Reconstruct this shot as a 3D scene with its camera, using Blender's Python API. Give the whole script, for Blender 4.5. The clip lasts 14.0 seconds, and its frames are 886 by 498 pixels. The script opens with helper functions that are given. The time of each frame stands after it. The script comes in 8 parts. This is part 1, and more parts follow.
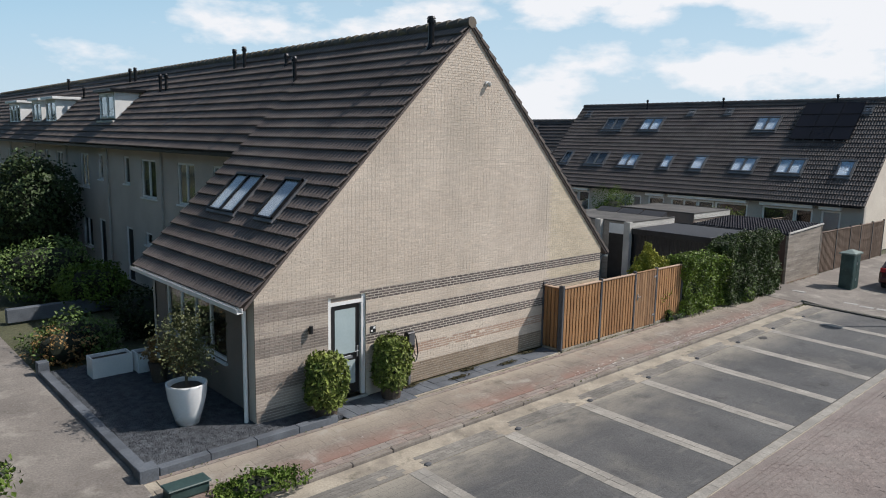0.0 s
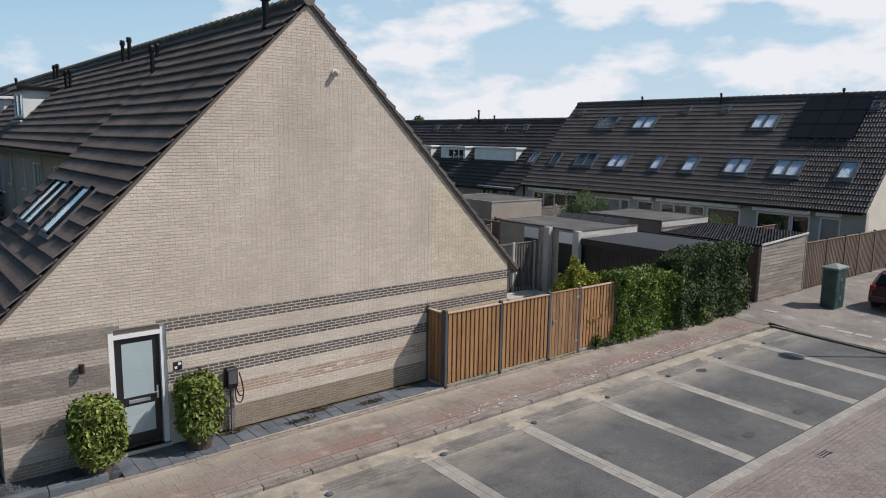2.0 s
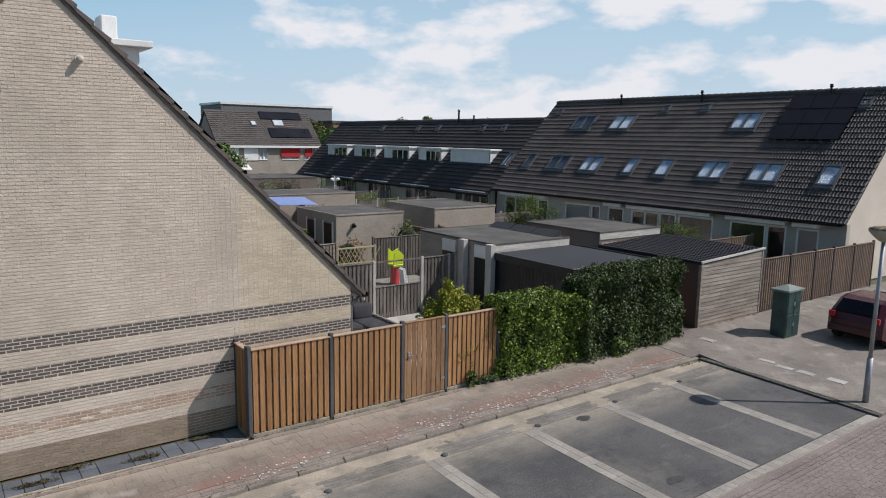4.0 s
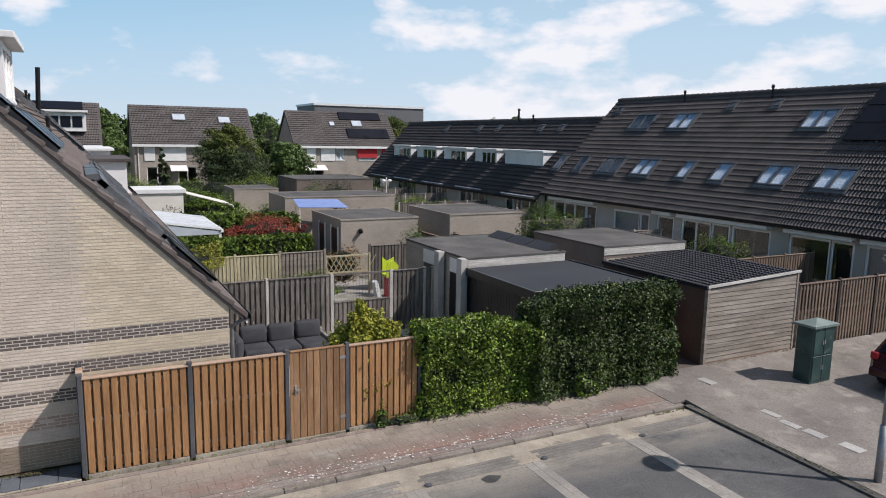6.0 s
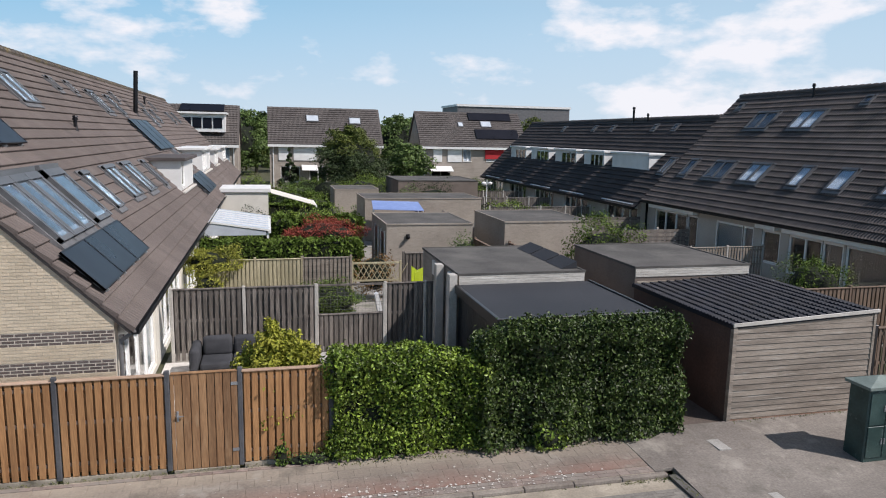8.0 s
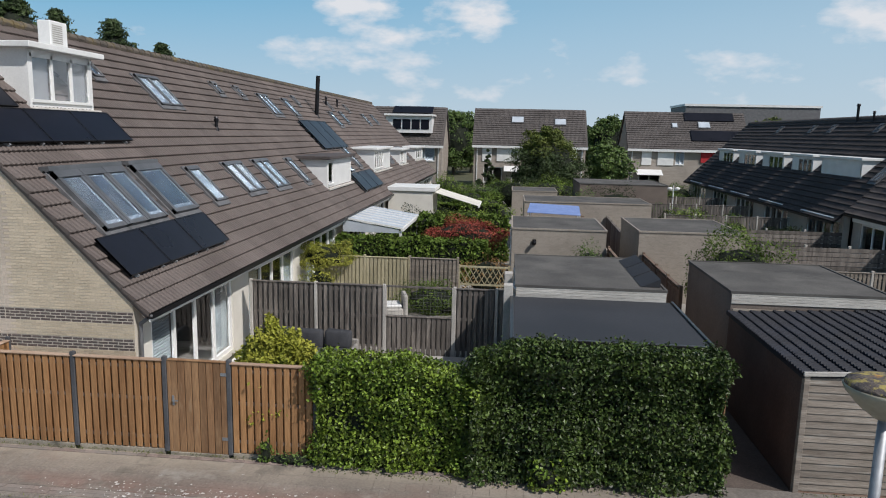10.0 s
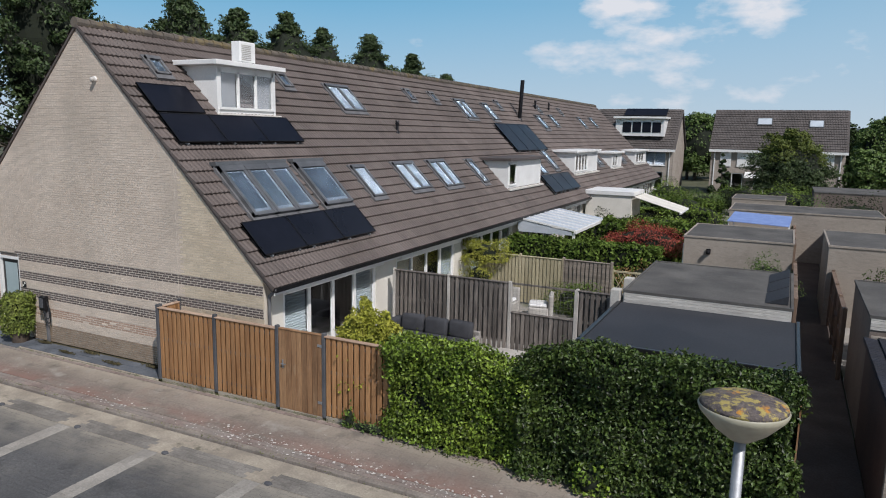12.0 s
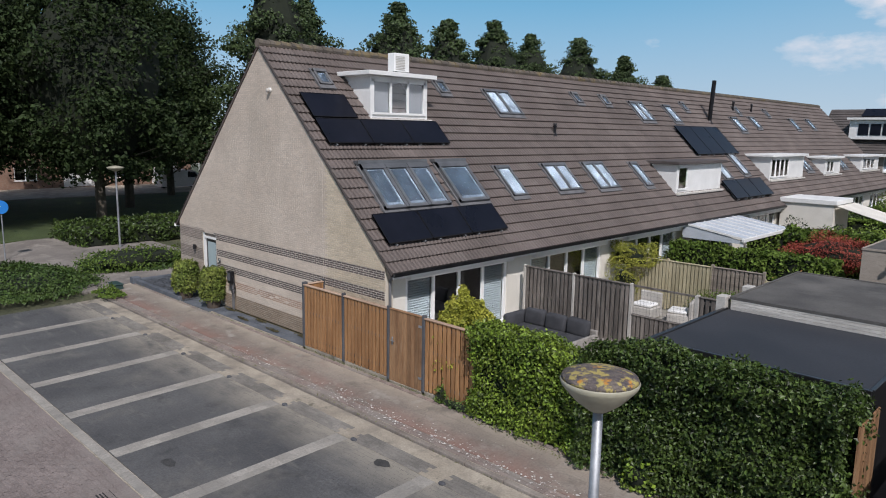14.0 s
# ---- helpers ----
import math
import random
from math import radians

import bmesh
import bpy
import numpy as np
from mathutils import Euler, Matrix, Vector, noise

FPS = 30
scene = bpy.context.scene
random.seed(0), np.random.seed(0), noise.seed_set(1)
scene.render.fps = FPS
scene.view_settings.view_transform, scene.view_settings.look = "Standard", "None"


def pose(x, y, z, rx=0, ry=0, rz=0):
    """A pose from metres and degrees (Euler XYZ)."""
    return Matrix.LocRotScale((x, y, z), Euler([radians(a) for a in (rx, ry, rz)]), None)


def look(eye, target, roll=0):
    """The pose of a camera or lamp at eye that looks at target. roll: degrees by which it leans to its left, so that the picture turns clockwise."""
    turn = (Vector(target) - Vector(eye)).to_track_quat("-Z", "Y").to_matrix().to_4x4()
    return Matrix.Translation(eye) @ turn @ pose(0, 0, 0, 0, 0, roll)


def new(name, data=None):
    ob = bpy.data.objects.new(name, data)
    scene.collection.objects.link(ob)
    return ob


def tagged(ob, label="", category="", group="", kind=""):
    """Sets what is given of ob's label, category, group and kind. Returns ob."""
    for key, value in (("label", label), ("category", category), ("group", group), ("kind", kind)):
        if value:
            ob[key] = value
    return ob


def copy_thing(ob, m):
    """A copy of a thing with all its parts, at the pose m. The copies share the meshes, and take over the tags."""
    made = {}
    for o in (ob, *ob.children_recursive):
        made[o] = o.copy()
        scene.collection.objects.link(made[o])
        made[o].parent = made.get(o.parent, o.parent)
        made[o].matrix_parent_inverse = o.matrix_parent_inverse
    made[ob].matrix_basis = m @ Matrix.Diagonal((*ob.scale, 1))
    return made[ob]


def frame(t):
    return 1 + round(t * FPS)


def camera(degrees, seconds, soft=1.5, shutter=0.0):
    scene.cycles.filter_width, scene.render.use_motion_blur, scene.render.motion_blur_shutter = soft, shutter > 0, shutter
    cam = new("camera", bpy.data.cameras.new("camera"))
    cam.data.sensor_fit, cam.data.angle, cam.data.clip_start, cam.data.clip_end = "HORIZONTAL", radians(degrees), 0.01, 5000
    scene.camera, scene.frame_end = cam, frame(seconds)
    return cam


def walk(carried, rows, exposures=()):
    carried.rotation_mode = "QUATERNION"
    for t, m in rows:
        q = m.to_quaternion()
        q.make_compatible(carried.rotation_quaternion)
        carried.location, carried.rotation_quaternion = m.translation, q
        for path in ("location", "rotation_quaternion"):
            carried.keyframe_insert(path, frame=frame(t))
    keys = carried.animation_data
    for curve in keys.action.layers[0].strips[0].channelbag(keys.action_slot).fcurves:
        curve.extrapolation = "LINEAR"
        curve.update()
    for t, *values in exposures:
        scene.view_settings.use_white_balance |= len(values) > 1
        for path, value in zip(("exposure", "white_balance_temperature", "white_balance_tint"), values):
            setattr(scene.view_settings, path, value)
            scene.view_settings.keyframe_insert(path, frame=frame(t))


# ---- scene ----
cam = camera(64.5, 14.0, soft=1.05)
METRES, EYE, TILT, LEAN, TURN = 32.8, 6.05, 0.0, 0.0, -42.5
OX, OY = -6.605, -12.895
ROWS = [
    (0.0, 0.0, 0.0, 0.0, 0.17, -8.97, -1.06),
    (0.5, 0.0273, 0.0186, -0.0001, 0.57, -8.98, -1.02),
    (1.0, 0.0592, 0.041, 0.0003, 1.48, -9.01, -0.89),
    (1.5, 0.0954, 0.0664, 0.0007, 2.48, -8.99, -0.86),
    (2.0, 0.1315, 0.0927, 0.0011, 3.38, -8.98, -0.86),
    (2.5, 0.1682, 0.1199, 0.0015, 4.19, -8.96, -0.85),
    (3.0, 0.2044, 0.1475, 0.0021, 4.77, -8.9, -0.8),
    (3.5, 0.2368, 0.1736, 0.0029, 5.21, -8.93, -0.9),
    (4.0, 0.2679, 0.1969, 0.0033, 6.13, -8.94, -0.92),
    (6.5, 0.4199, 0.3285, 0.0048, 18.18, -9.03, -1.03),
    (7.0, 0.448, 0.3597, 0.005, 21.2, -9.05, -1.07),
    (7.5, 0.4748, 0.3915, 0.0053, 24.64, -9.09, -1.07),
    (10.0, 0.5902, 0.533, 0.0065, 48.09, -9.39, -1.2),
    (10.5, 0.6105, 0.5542, 0.0066, 52.97, -9.42, -1.18),
    (11.0, 0.6291, 0.5739, 0.0067, 58.07, -9.48, -1.18),
    (11.5, 0.6464, 0.5933, 0.0067, 63.4, -9.49, -1.13),
    (12.0, 0.6626, 0.6122, 0.007, 68.74, -9.51, -1.12),
    (12.5, 0.6777, 0.6316, 0.0069, 74.05, -9.51, -1.04),
    (13.0, 0.6915, 0.6507, 0.007, 79.12, -9.53, -1.02),
    (13.5, 0.7041, 0.6701, 0.007, 83.61, -9.53, -1.0),
    (14.0, 0.7146, 0.6887, 0.0068, 86.96, -9.51, -0.97),
]
walk(cam, [(t, pose(OX, OY, EYE, TILT, LEAN, TURN) @ pose(METRES * x, METRES * y, METRES * z, 90 + pitch, roll, yaw)) for t, x, y, z, yaw, pitch, roll in ROWS],
     exposures=[(0.0, 0.15, 6500, 12), (2.8, 0.03, 6480, 14), (4.0, 0.01, 6480, 14), (6.5, 0.18, 6480, 16), (7.5, 0.19, 6480, 16), (10.0, -0.12, 6400, 12), (14.0, -0.13, 6250, 15)])

# ---- world, sun, exposure ----
SUN_TO = Vector((0.808, -0.589, 0.0)).normalized()
SUN_EL = radians(47)
sun_dir = Vector((SUN_TO.x * math.cos(SUN_EL), SUN_TO.y * math.cos(SUN_EL), math.sin(SUN_EL)))
lamp_data = bpy.data.lights.new("sun", "SUN")
lamp_data.energy, lamp_data.angle, lamp_data.color = 4.05, radians(0.6), (1.0, 0.955, 0.90)
sun = new("sun", lamp_data)
sun.matrix_world = look(sun_dir * 60, (0, 0, 0))

world = bpy.data.worlds.new("sky")
scene.world = world
world.use_nodes = True
wn, wl = world.node_tree.nodes, world.node_tree.links
wn.clear()
w_out = wn.new("ShaderNodeOutputWorld")
w_bg = wn.new("ShaderNodeBackground")
w_sky = wn.new("ShaderNodeTexSky")
w_sky.sky_type, w_sky.sun_disc = "NISHITA", False
w_sky.sun_elevation, w_sky.sun_rotation = SUN_EL, math.atan2(SUN_TO.x, SUN_TO.y)
w_sky.dust_density, w_sky.air_density, w_sky.ozone_density = 0.3, 1.0, 1.6
w_co = wn.new("ShaderNodeTexCoord")
w_map = wn.new("ShaderNodeMapping")
w_map.inputs["Scale"].default_value = (1.0, 1.0, 2.3)
w_map.inputs["Location"].default_value = (5.3, 2.2, 0.4)
w_noise = wn.new("ShaderNodeTexNoise")
w_noise.inputs["Scale"].default_value, w_noise.inputs["Detail"].default_value, w_noise.inputs["Roughness"].default_value = 5.2, 11.0, 0.54
w_ramp = wn.new("ShaderNodeValToRGB")
w_ramp.color_ramp.elements[0].position, w_ramp.color_ramp.elements[1].position = 0.525, 0.62
w_mix = wn.new("ShaderNodeMix")
w_mix.data_type = "RGBA"
w_mix.inputs["B"].default_value = (11.8, 12.2, 12.6, 1)
wl.new(w_co.outputs["Generated"], w_map.inputs["Vector"])
wl.new(w_map.outputs["Vector"], w_noise.inputs["Vector"])
w_bias = wn.new("ShaderNodeMath")
w_bias.operation, w_bias.inputs[1].default_value = "MULTIPLY_ADD", 0.17
w_thin = wn.new("ShaderNodeMath")
w_thin.operation, w_thin.inputs[1].default_value = "SUBTRACT", 0.125
wl.new(w_noise.outputs["Fac"], w_bias.inputs[2])
wl.new(w_bias.outputs[0], w_thin.inputs[0])
wl.new(w_thin.outputs[0], w_ramp.inputs["Fac"])
wl.new(w_ramp.outputs["Color"], w_mix.inputs["Factor"])
w_sep = wn.new("ShaderNodeSeparateXYZ")
w_haze = wn.new("ShaderNodeMapRange")
w_haze.interpolation_type = "SMOOTHSTEP"
w_haze.inputs["From Min"].default_value, w_haze.inputs["From Max"].default_value = 0.10, 0.50
w_haze.inputs["To Min"].default_value, w_haze.inputs["To Max"].default_value = 0.92, 0.08
w_air = wn.new("ShaderNodeMix")
w_air.data_type = "RGBA"
w_low = wn.new("ShaderNodeMapRange")
w_low.inputs["From Min"].default_value, w_low.inputs["From Max"].default_value = 0.0, 0.17
w_tone = wn.new("ShaderNodeMix")
w_tone.data_type = "RGBA"
# the air is whiter on the sun's side
w_side = wn.new("ShaderNodeMapRange")
w_side.inputs["From Min"].default_value, w_side.inputs["From Max"].default_value = -0.55, 0.55
w_high = wn.new("ShaderNodeMix")
w_high.data_type = "RGBA"
w_high.inputs["A"].default_value, w_high.inputs["B"].default_value = (2.9, 7.5, 11.0, 1), (6.6, 9.5, 11.6, 1)
w_tone.inputs["A"].default_value = (8.3, 10.2, 11.5, 1)
wl.new(w_side.outputs["Result"], w_high.inputs["Factor"])
wl.new(w_side.outputs["Result"], w_bias.inputs[0])
wl.new(w_high.outputs["Result"], w_tone.inputs["B"])
wl.new(w_low.outputs["Result"], w_tone.inputs["Factor"])
wl.new(w_tone.outputs["Result"], w_air.inputs["B"])
wl.new(w_co.outputs["Generated"], w_sep.inputs["Vector"])
wl.new(w_sep.outputs["Z"], w_haze.inputs["Value"])
wl.new(w_sep.outputs["Z"], w_low.inputs["Value"])
wl.new(w_sep.outputs["X"], w_side.inputs["Value"])
wl.new(w_haze.outputs["Result"], w_air.inputs["Factor"])
wl.new(w_sky.outputs["Color"], w_air.inputs["A"])
wl.new(w_air.outputs["Result"], w_mix.inputs["A"])
wl.new(w_mix.outputs["Result"], w_bg.inputs["Color"])
wl.new(w_bg.outputs["Background"], w_out.inputs["Surface"])
w_bg.inputs["Strength"].default_value = 0.067


# ---- materials ----
def mat(name, a, b, rough=0.85, scale=1.5, fine=40.0, bump=0.25, metal=0.0, island=0.0, each=0.0, grain=0.25, stretch=(1, 1, 1), depth=0.02):
    m = bpy.data.materials.new(name)
    m.use_nodes = True
    n, l = m.node_tree.nodes, m.node_tree.links
    p = n["Principled BSDF"]
    g = n.new("ShaderNodeNewGeometry")
    mp = n.new("ShaderNodeMapping")
    mp.inputs["Scale"].default_value = stretch
    l.new(g.outputs["Position"], mp.inputs["Vector"])
    big, small = n.new("ShaderNodeTexNoise"), n.new("ShaderNodeTexNoise")
    for node, s, d in ((big, scale, 5.0), (small, fine, 4.0)):
        node.inputs["Scale"].default_value, node.inputs["Detail"].default_value = s, d
        l.new(mp.outputs["Vector"], node.inputs["Vector"])
    ramp = n.new("ShaderNodeValToRGB")
    ramp.color_ramp.elements[0].position, ramp.color_ramp.elements[1].position = 0.33, 0.68
    ramp.color_ramp.elements[0].color, ramp.color_ramp.elements[1].color = (*a, 1), (*b, 1)
    l.new(big.outputs["Fac"], ramp.inputs["Fac"])
    hsv = n.new("ShaderNodeHueSaturation")
    l.new(ramp.outputs["Color"], hsv.inputs["Color"])
    val = n.new("ShaderNodeMapRange")
    val.inputs["From Min"].default_value, val.inputs["From Max"].default_value = 0.25, 0.75
    val.inputs["To Min"].default_value, val.inputs["To Max"].default_value = 1 - grain, 1 + grain
    l.new(small.outputs["Fac"], val.inputs["Value"])
    out = val.outputs["Result"]
    for amount, node, socket in ((island, g, "Random Per Island"), (each, None, "Random")):
        if amount:
            node = node or n.new("ShaderNodeObjectInfo")
            r = n.new("ShaderNodeMapRange")
            r.inputs["To Min"].default_value, r.inputs["To Max"].default_value = 1 - amount, 1 + amount
            l.new(node.outputs[socket], r.inputs["Value"])
            mul = n.new("ShaderNodeMath")
            mul.operation = "MULTIPLY"
            l.new(out, mul.inputs[0])
            l.new(r.outputs["Result"], mul.inputs[1])
            out = mul.outputs[0]
    l.new(out, hsv.inputs["Value"])
    l.new(hsv.outputs["Color"], p.inputs["Base Color"])
    rr = n.new("ShaderNodeMapRange")
    rr.inputs["To Min"].default_value, rr.inputs["To Max"].default_value = max(rough - 0.1, 0.02), min(rough + 0.1, 1)
    l.new(big.outputs["Fac"], rr.inputs["Value"])
    l.new(rr.outputs["Result"], p.inputs["Roughness"])
    p.inputs["Metallic"].default_value = metal
    if bump:
        bp = n.new("ShaderNodeBump")
        bp.inputs["Strength"].default_value, bp.inputs["Distance"].default_value = bump, depth
        l.new(small.outputs["Fac"], bp.inputs["Height"])
        l.new(bp.outputs["Normal"], p.inputs["Normal"])
    return m


def leafy(name, a, b, island=0.45):
    m = mat(name, a, b, rough=0.55, scale=1.3, fine=9, bump=0, island=island, grain=0.25)
    p = m.node_tree.nodes["Principled BSDF"]
    p.inputs["Transmission Weight"].default_value = 0.0
    p.inputs["Specular IOR Level"].default_value = 0.3
    if name in ("tree_leaf", "hedge_leaf"):
        p.inputs["Specular IOR Level"].default_value = 0.12
    if "ivy" in name:
        for link in list(p.inputs["Roughness"].links):
            m.node_tree.links.remove(link)
        p.inputs["Roughness"].default_value, p.inputs["Specular IOR Level"].default_value = 0.46, 0.36
    return m


def glass(name, tint=(0.9, 0.95, 1.0), ior=1.75):
    m = bpy.data.materials.new(name)
    m.use_nodes = True
    n, l = m.node_tree.nodes, m.node_tree.links
    p = n["Principled BSDF"]
    p.inputs["Base Color"].default_value = (*tint, 1)
    p.inputs["Transmission Weight"].default_value, p.inputs["IOR"].default_value = 1.0, ior
    g, t = n.new("ShaderNodeNewGeometry"), n.new("ShaderNodeTexNoise")
    t.inputs["Scale"].default_value = 3.0
    r = n.new("ShaderNodeMapRange")
    r.inputs["To Min"].default_value, r.inputs["To Max"].default_value = 0.0, 0.06
    l.new(g.outputs["Position"], t.inputs["Vector"])
    l.new(t.outputs["Fac"], r.inputs["Value"])
    l.new(r.outputs["Result"], p.inputs["Roughness"])
    return m


M = {
    "brick": mat("pale_brick", (0.56, 0.472, 0.385), (0.665, 0.572, 0.475), 0.9, 0.5, 30, 0.5, island=0.07, each=0.07, grain=0.14),
    "brick_warm": mat("yellowish_pale_brick", (0.53, 0.445, 0.325), (0.62, 0.535, 0.41), 0.9, 0.5, 30, 0.5, island=0.10, grain=0.14),
    "brick_dark": mat("dark_band_brick", (0.095, 0.077, 0.070), (0.145, 0.118, 0.106), 0.9, 1.0, 30, 0.5, island=0.18, each=0.18, grain=0.2),
    "brick_taupe": mat("taupe_band_brick", (0.20, 0.165, 0.14), (0.27, 0.225, 0.19), 0.9, 1.0, 30, 0.5, island=0.15, each=0.15, grain=0.2),
    "brick_red": mat("reddish_band_brick", (0.33, 0.225, 0.165), (0.41, 0.30, 0.23), 0.9, 1.2, 30, 0.5, island=0.12, each=0.12, grain=0.15),
    "brick_base": mat("brown_base_brick", (0.25, 0.19, 0.135), (0.31, 0.245, 0.18), 0.9, 0.8, 30, 0.5, island=0.12, grain=0.2),
    "mortar": mat("mortar", (0.56, 0.50, 0.42), (0.64, 0.58, 0.49), 0.95, 0.6, 60, 0.4, grain=0.15),
    "mortar_grey": mat("grey_mortar", (0.40, 0.365, 0.32), (0.49, 0.45, 0.40), 0.95, 0.6, 60, 0.4, grain=0.2),
    "render_wall": mat("grey_beige_brickwork", (0.31, 0.27, 0.232), (0.39, 0.342, 0.295), 0.9, 0.8, 25, 0.5, grain=0.2),
    "brick_brown": mat("brown_brickwork", (0.20, 0.12, 0.085), (0.27, 0.17, 0.12), 0.9, 0.8, 22, 0.5, grain=0.25),
    "tile": mat("brown_concrete_roof_tile", (0.094, 0.075, 0.066), (0.142, 0.116, 0.104), 0.72, 0.6, 30, 0.3, island=0.08, each=0.08, grain=0.22),
    "tile_dark": mat("dark_concrete_roof_tile", (0.064, 0.054, 0.051), (0.100, 0.084, 0.079), 0.7, 0.6, 30, 0.3, island=0.14, grain=0.22),
    "tile_black": mat("black_roof_tile", (0.014, 0.016, 0.021), (0.026, 0.028, 0.034), 0.75, 0.9, 30, 0.2, island=0.2, grain=0.2),
    "lead": mat("grey_lead_flashing", (0.10, 0.10, 0.103), (0.16, 0.16, 0.165), 0.6, 3, 30, 0.2, grain=0.15),
    "white": mat("white_painted_wood", (0.72, 0.72, 0.70), (0.82, 0.82, 0.80), 0.45, 1.5, 25, 0.08, grain=0.05),
    "cream": mat("cream_painted_masonry", (0.63, 0.60, 0.53), (0.73, 0.70, 0.63), 0.8, 1.2, 30, 0.3, grain=0.1),
    "black": mat("black_paint", (0.012, 0.012, 0.013), (0.022, 0.022, 0.024), 0.35, 3, 40, 0.05, grain=0.2),
    # near-black, paints the darkness of unlit rooms
    "dark": mat("painted_dark_interior", (0.01, 0.01, 0.011), (0.02, 0.02, 0.02), 0.9, 2, 20, 0, grain=0.2),
    "pv": mat("black_solar_glass", (0.006, 0.007, 0.012), (0.010, 0.011, 0.018), 0.30, 0.7, 6, 0, grain=0.2),
    "pvframe": mat("black_aluminium", (0.02, 0.02, 0.022), (0.03, 0.03, 0.033), 0.4, 3, 30, 0, metal=0.6, grain=0.2),
    "alu": mat("grey_skylight_aluminium", (0.105, 0.11, 0.115), (0.155, 0.16, 0.168), 0.45, 2, 30, 0.05, metal=0.3, grain=0.1),
    "steel": mat("galvanised_steel", (0.30, 0.31, 0.325), (0.42, 0.435, 0.45), 0.55, 3, 20, 0.1, metal=0.7, grain=0.12),
    # white window blind; under skylight panes it paints the reflected sky
    "blind_lit": mat("white_blind_and_sky_backing", (0.70, 0.76, 0.82), (0.80, 0.85, 0.90), 0.8, 1, 30, 0, grain=0.05),
    "blind_rear": mat("grey_pleated_blind", (0.15, 0.17, 0.19), (0.26, 0.285, 0.31), 0.8, 1.5, 30, 0, grain=0.1),
    "door_glass": mat("frosted_teal_glass", (0.36, 0.44, 0.45), (0.44, 0.52, 0.53), 0.25, 1, 20, 0, grain=0.04),
    "tile_mid": mat("grey_brown_far_roof_tile", (0.075, 0.065, 0.06), (0.11, 0.096, 0.09), 0.75, 0.6, 30, 0.3, island=0.1, grain=0.2),
    "blind": mat("pale_roller_blind", (0.40, 0.45, 0.50), (0.52, 0.57, 0.62), 0.8, 1, 30, 0, grain=0.06),
    # dark sheet behind panes that paints a dim room
    "blind_dark": mat("painted_dim_room", (0.015, 0.022, 0.03), (0.055, 0.068, 0.08), 0.8, 1.5, 12, 0, grain=0.2),
    "cedar": mat("orange_brown_impregnated_wood", (0.245, 0.120, 0.048), (0.385, 0.205, 0.088), 0.75, 2.0, 14, 0.3, each=0.16, grain=0.22, stretch=(3, 3, 0.35)),
    # lighter copy of the cedar that paints the sun's glint on cap rails
    "cedar_cap": mat("sun_glint_fence_cap", (0.36, 0.24, 0.165), (0.50, 0.37, 0.275), 0.7, 2.0, 14, 0.2, grain=0.2, stretch=(0.4, 3, 3)),
    "sash": mat("pale_grey_inner_sash", (0.15, 0.165, 0.18), (0.21, 0.225, 0.24), 0.5, 2, 20, 0.03, grain=0.08),
    "cedar_gate": mat("red_brown_gate_wood", (0.195, 0.102, 0.048), (0.30, 0.172, 0.085), 0.75, 2.0, 14, 0.3, each=0.2, grain=0.25, stretch=(3, 3, 0.35)),
    "grey_wood": mat("weathered_grey_wood", (0.105, 0.092, 0.082), (0.205, 0.180, 0.158), 0.85, 2.0, 16, 0.3, each=0.36, grain=0.22, stretch=(3, 3, 0.4)),
    "pale_wood": mat("weathered_yellowish_wood", (0.33, 0.29, 0.18), (0.43, 0.38, 0.25), 0.85, 2.0, 16, 0.3, each=0.14, grain=0.2, stretch=(3, 3, 0.4)),
    "plank": mat("weathered_beige_planks", (0.185, 0.156, 0.128), (0.299, 0.257, 0.213), 0.85, 2.2, 16, 0.3, each=0.14, grain=0.22, stretch=(0.4, 3, 3)),
    "brown_wood": mat("brown_stained_fence_wood", (0.135, 0.094, 0.068), (0.22, 0.155, 0.113), 0.8, 2, 14, 0.3, each=0.18, grain=0.22, stretch=(3, 3, 0.4)),
    "concrete": mat("weathered_concrete", (0.38, 0.36, 0.33), (0.50, 0.48, 0.44), 0.9, 2, 35, 0.3, grain=0.18),
    "post": mat("dark_grey_concrete_post", (0.058, 0.06, 0.067), (0.095, 0.098, 0.105), 0.85, 2, 30, 0.3, grain=0.2),
    "felt": mat("grey_bitumen_felt", (0.060, 0.057, 0.053), (0.112, 0.107, 0.099), 0.9, 0.9, 30, 0.3, grain=0.2),
    "felt_black": mat("black_rubber_roofing", (0.021, 0.024, 0.030), (0.034, 0.037, 0.044), 0.75, 0.6, 20, 0.15, grain=0.15),
    "ground": mat("soil_and_grass", (0.055, 0.06, 0.028), (0.10, 0.10, 0.055), 0.95, 0.35, 12, 0.5, grain=0.4, depth=0.05),
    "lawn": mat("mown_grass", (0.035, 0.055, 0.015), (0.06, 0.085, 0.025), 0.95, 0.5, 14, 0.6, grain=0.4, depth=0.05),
    "slab": mat("grey_garden_slabs", (0.24, 0.225, 0.20), (0.34, 0.32, 0.29), 0.9, 0.8, 20, 0.3, grain=0.2),
    "path": mat("grey_beige_footpath_slab", (0.174, 0.147, 0.125), (0.252, 0.216, 0.181), 0.92, 0.55, 22, 0.3, island=0.05, each=0.05, grain=0.22),
    "path_red": mat("red_brick_paver", (0.185, 0.142, 0.124), (0.255, 0.205, 0.178), 0.92, 0.9, 22, 0.3, island=0.18, each=0.18, grain=0.25),
    "sand": mat("sandy_joint_and_kerb", (0.31, 0.27, 0.212), (0.44, 0.39, 0.312), 0.95, 1.2, 25, 0.3, island=0.08, grain=0.2),
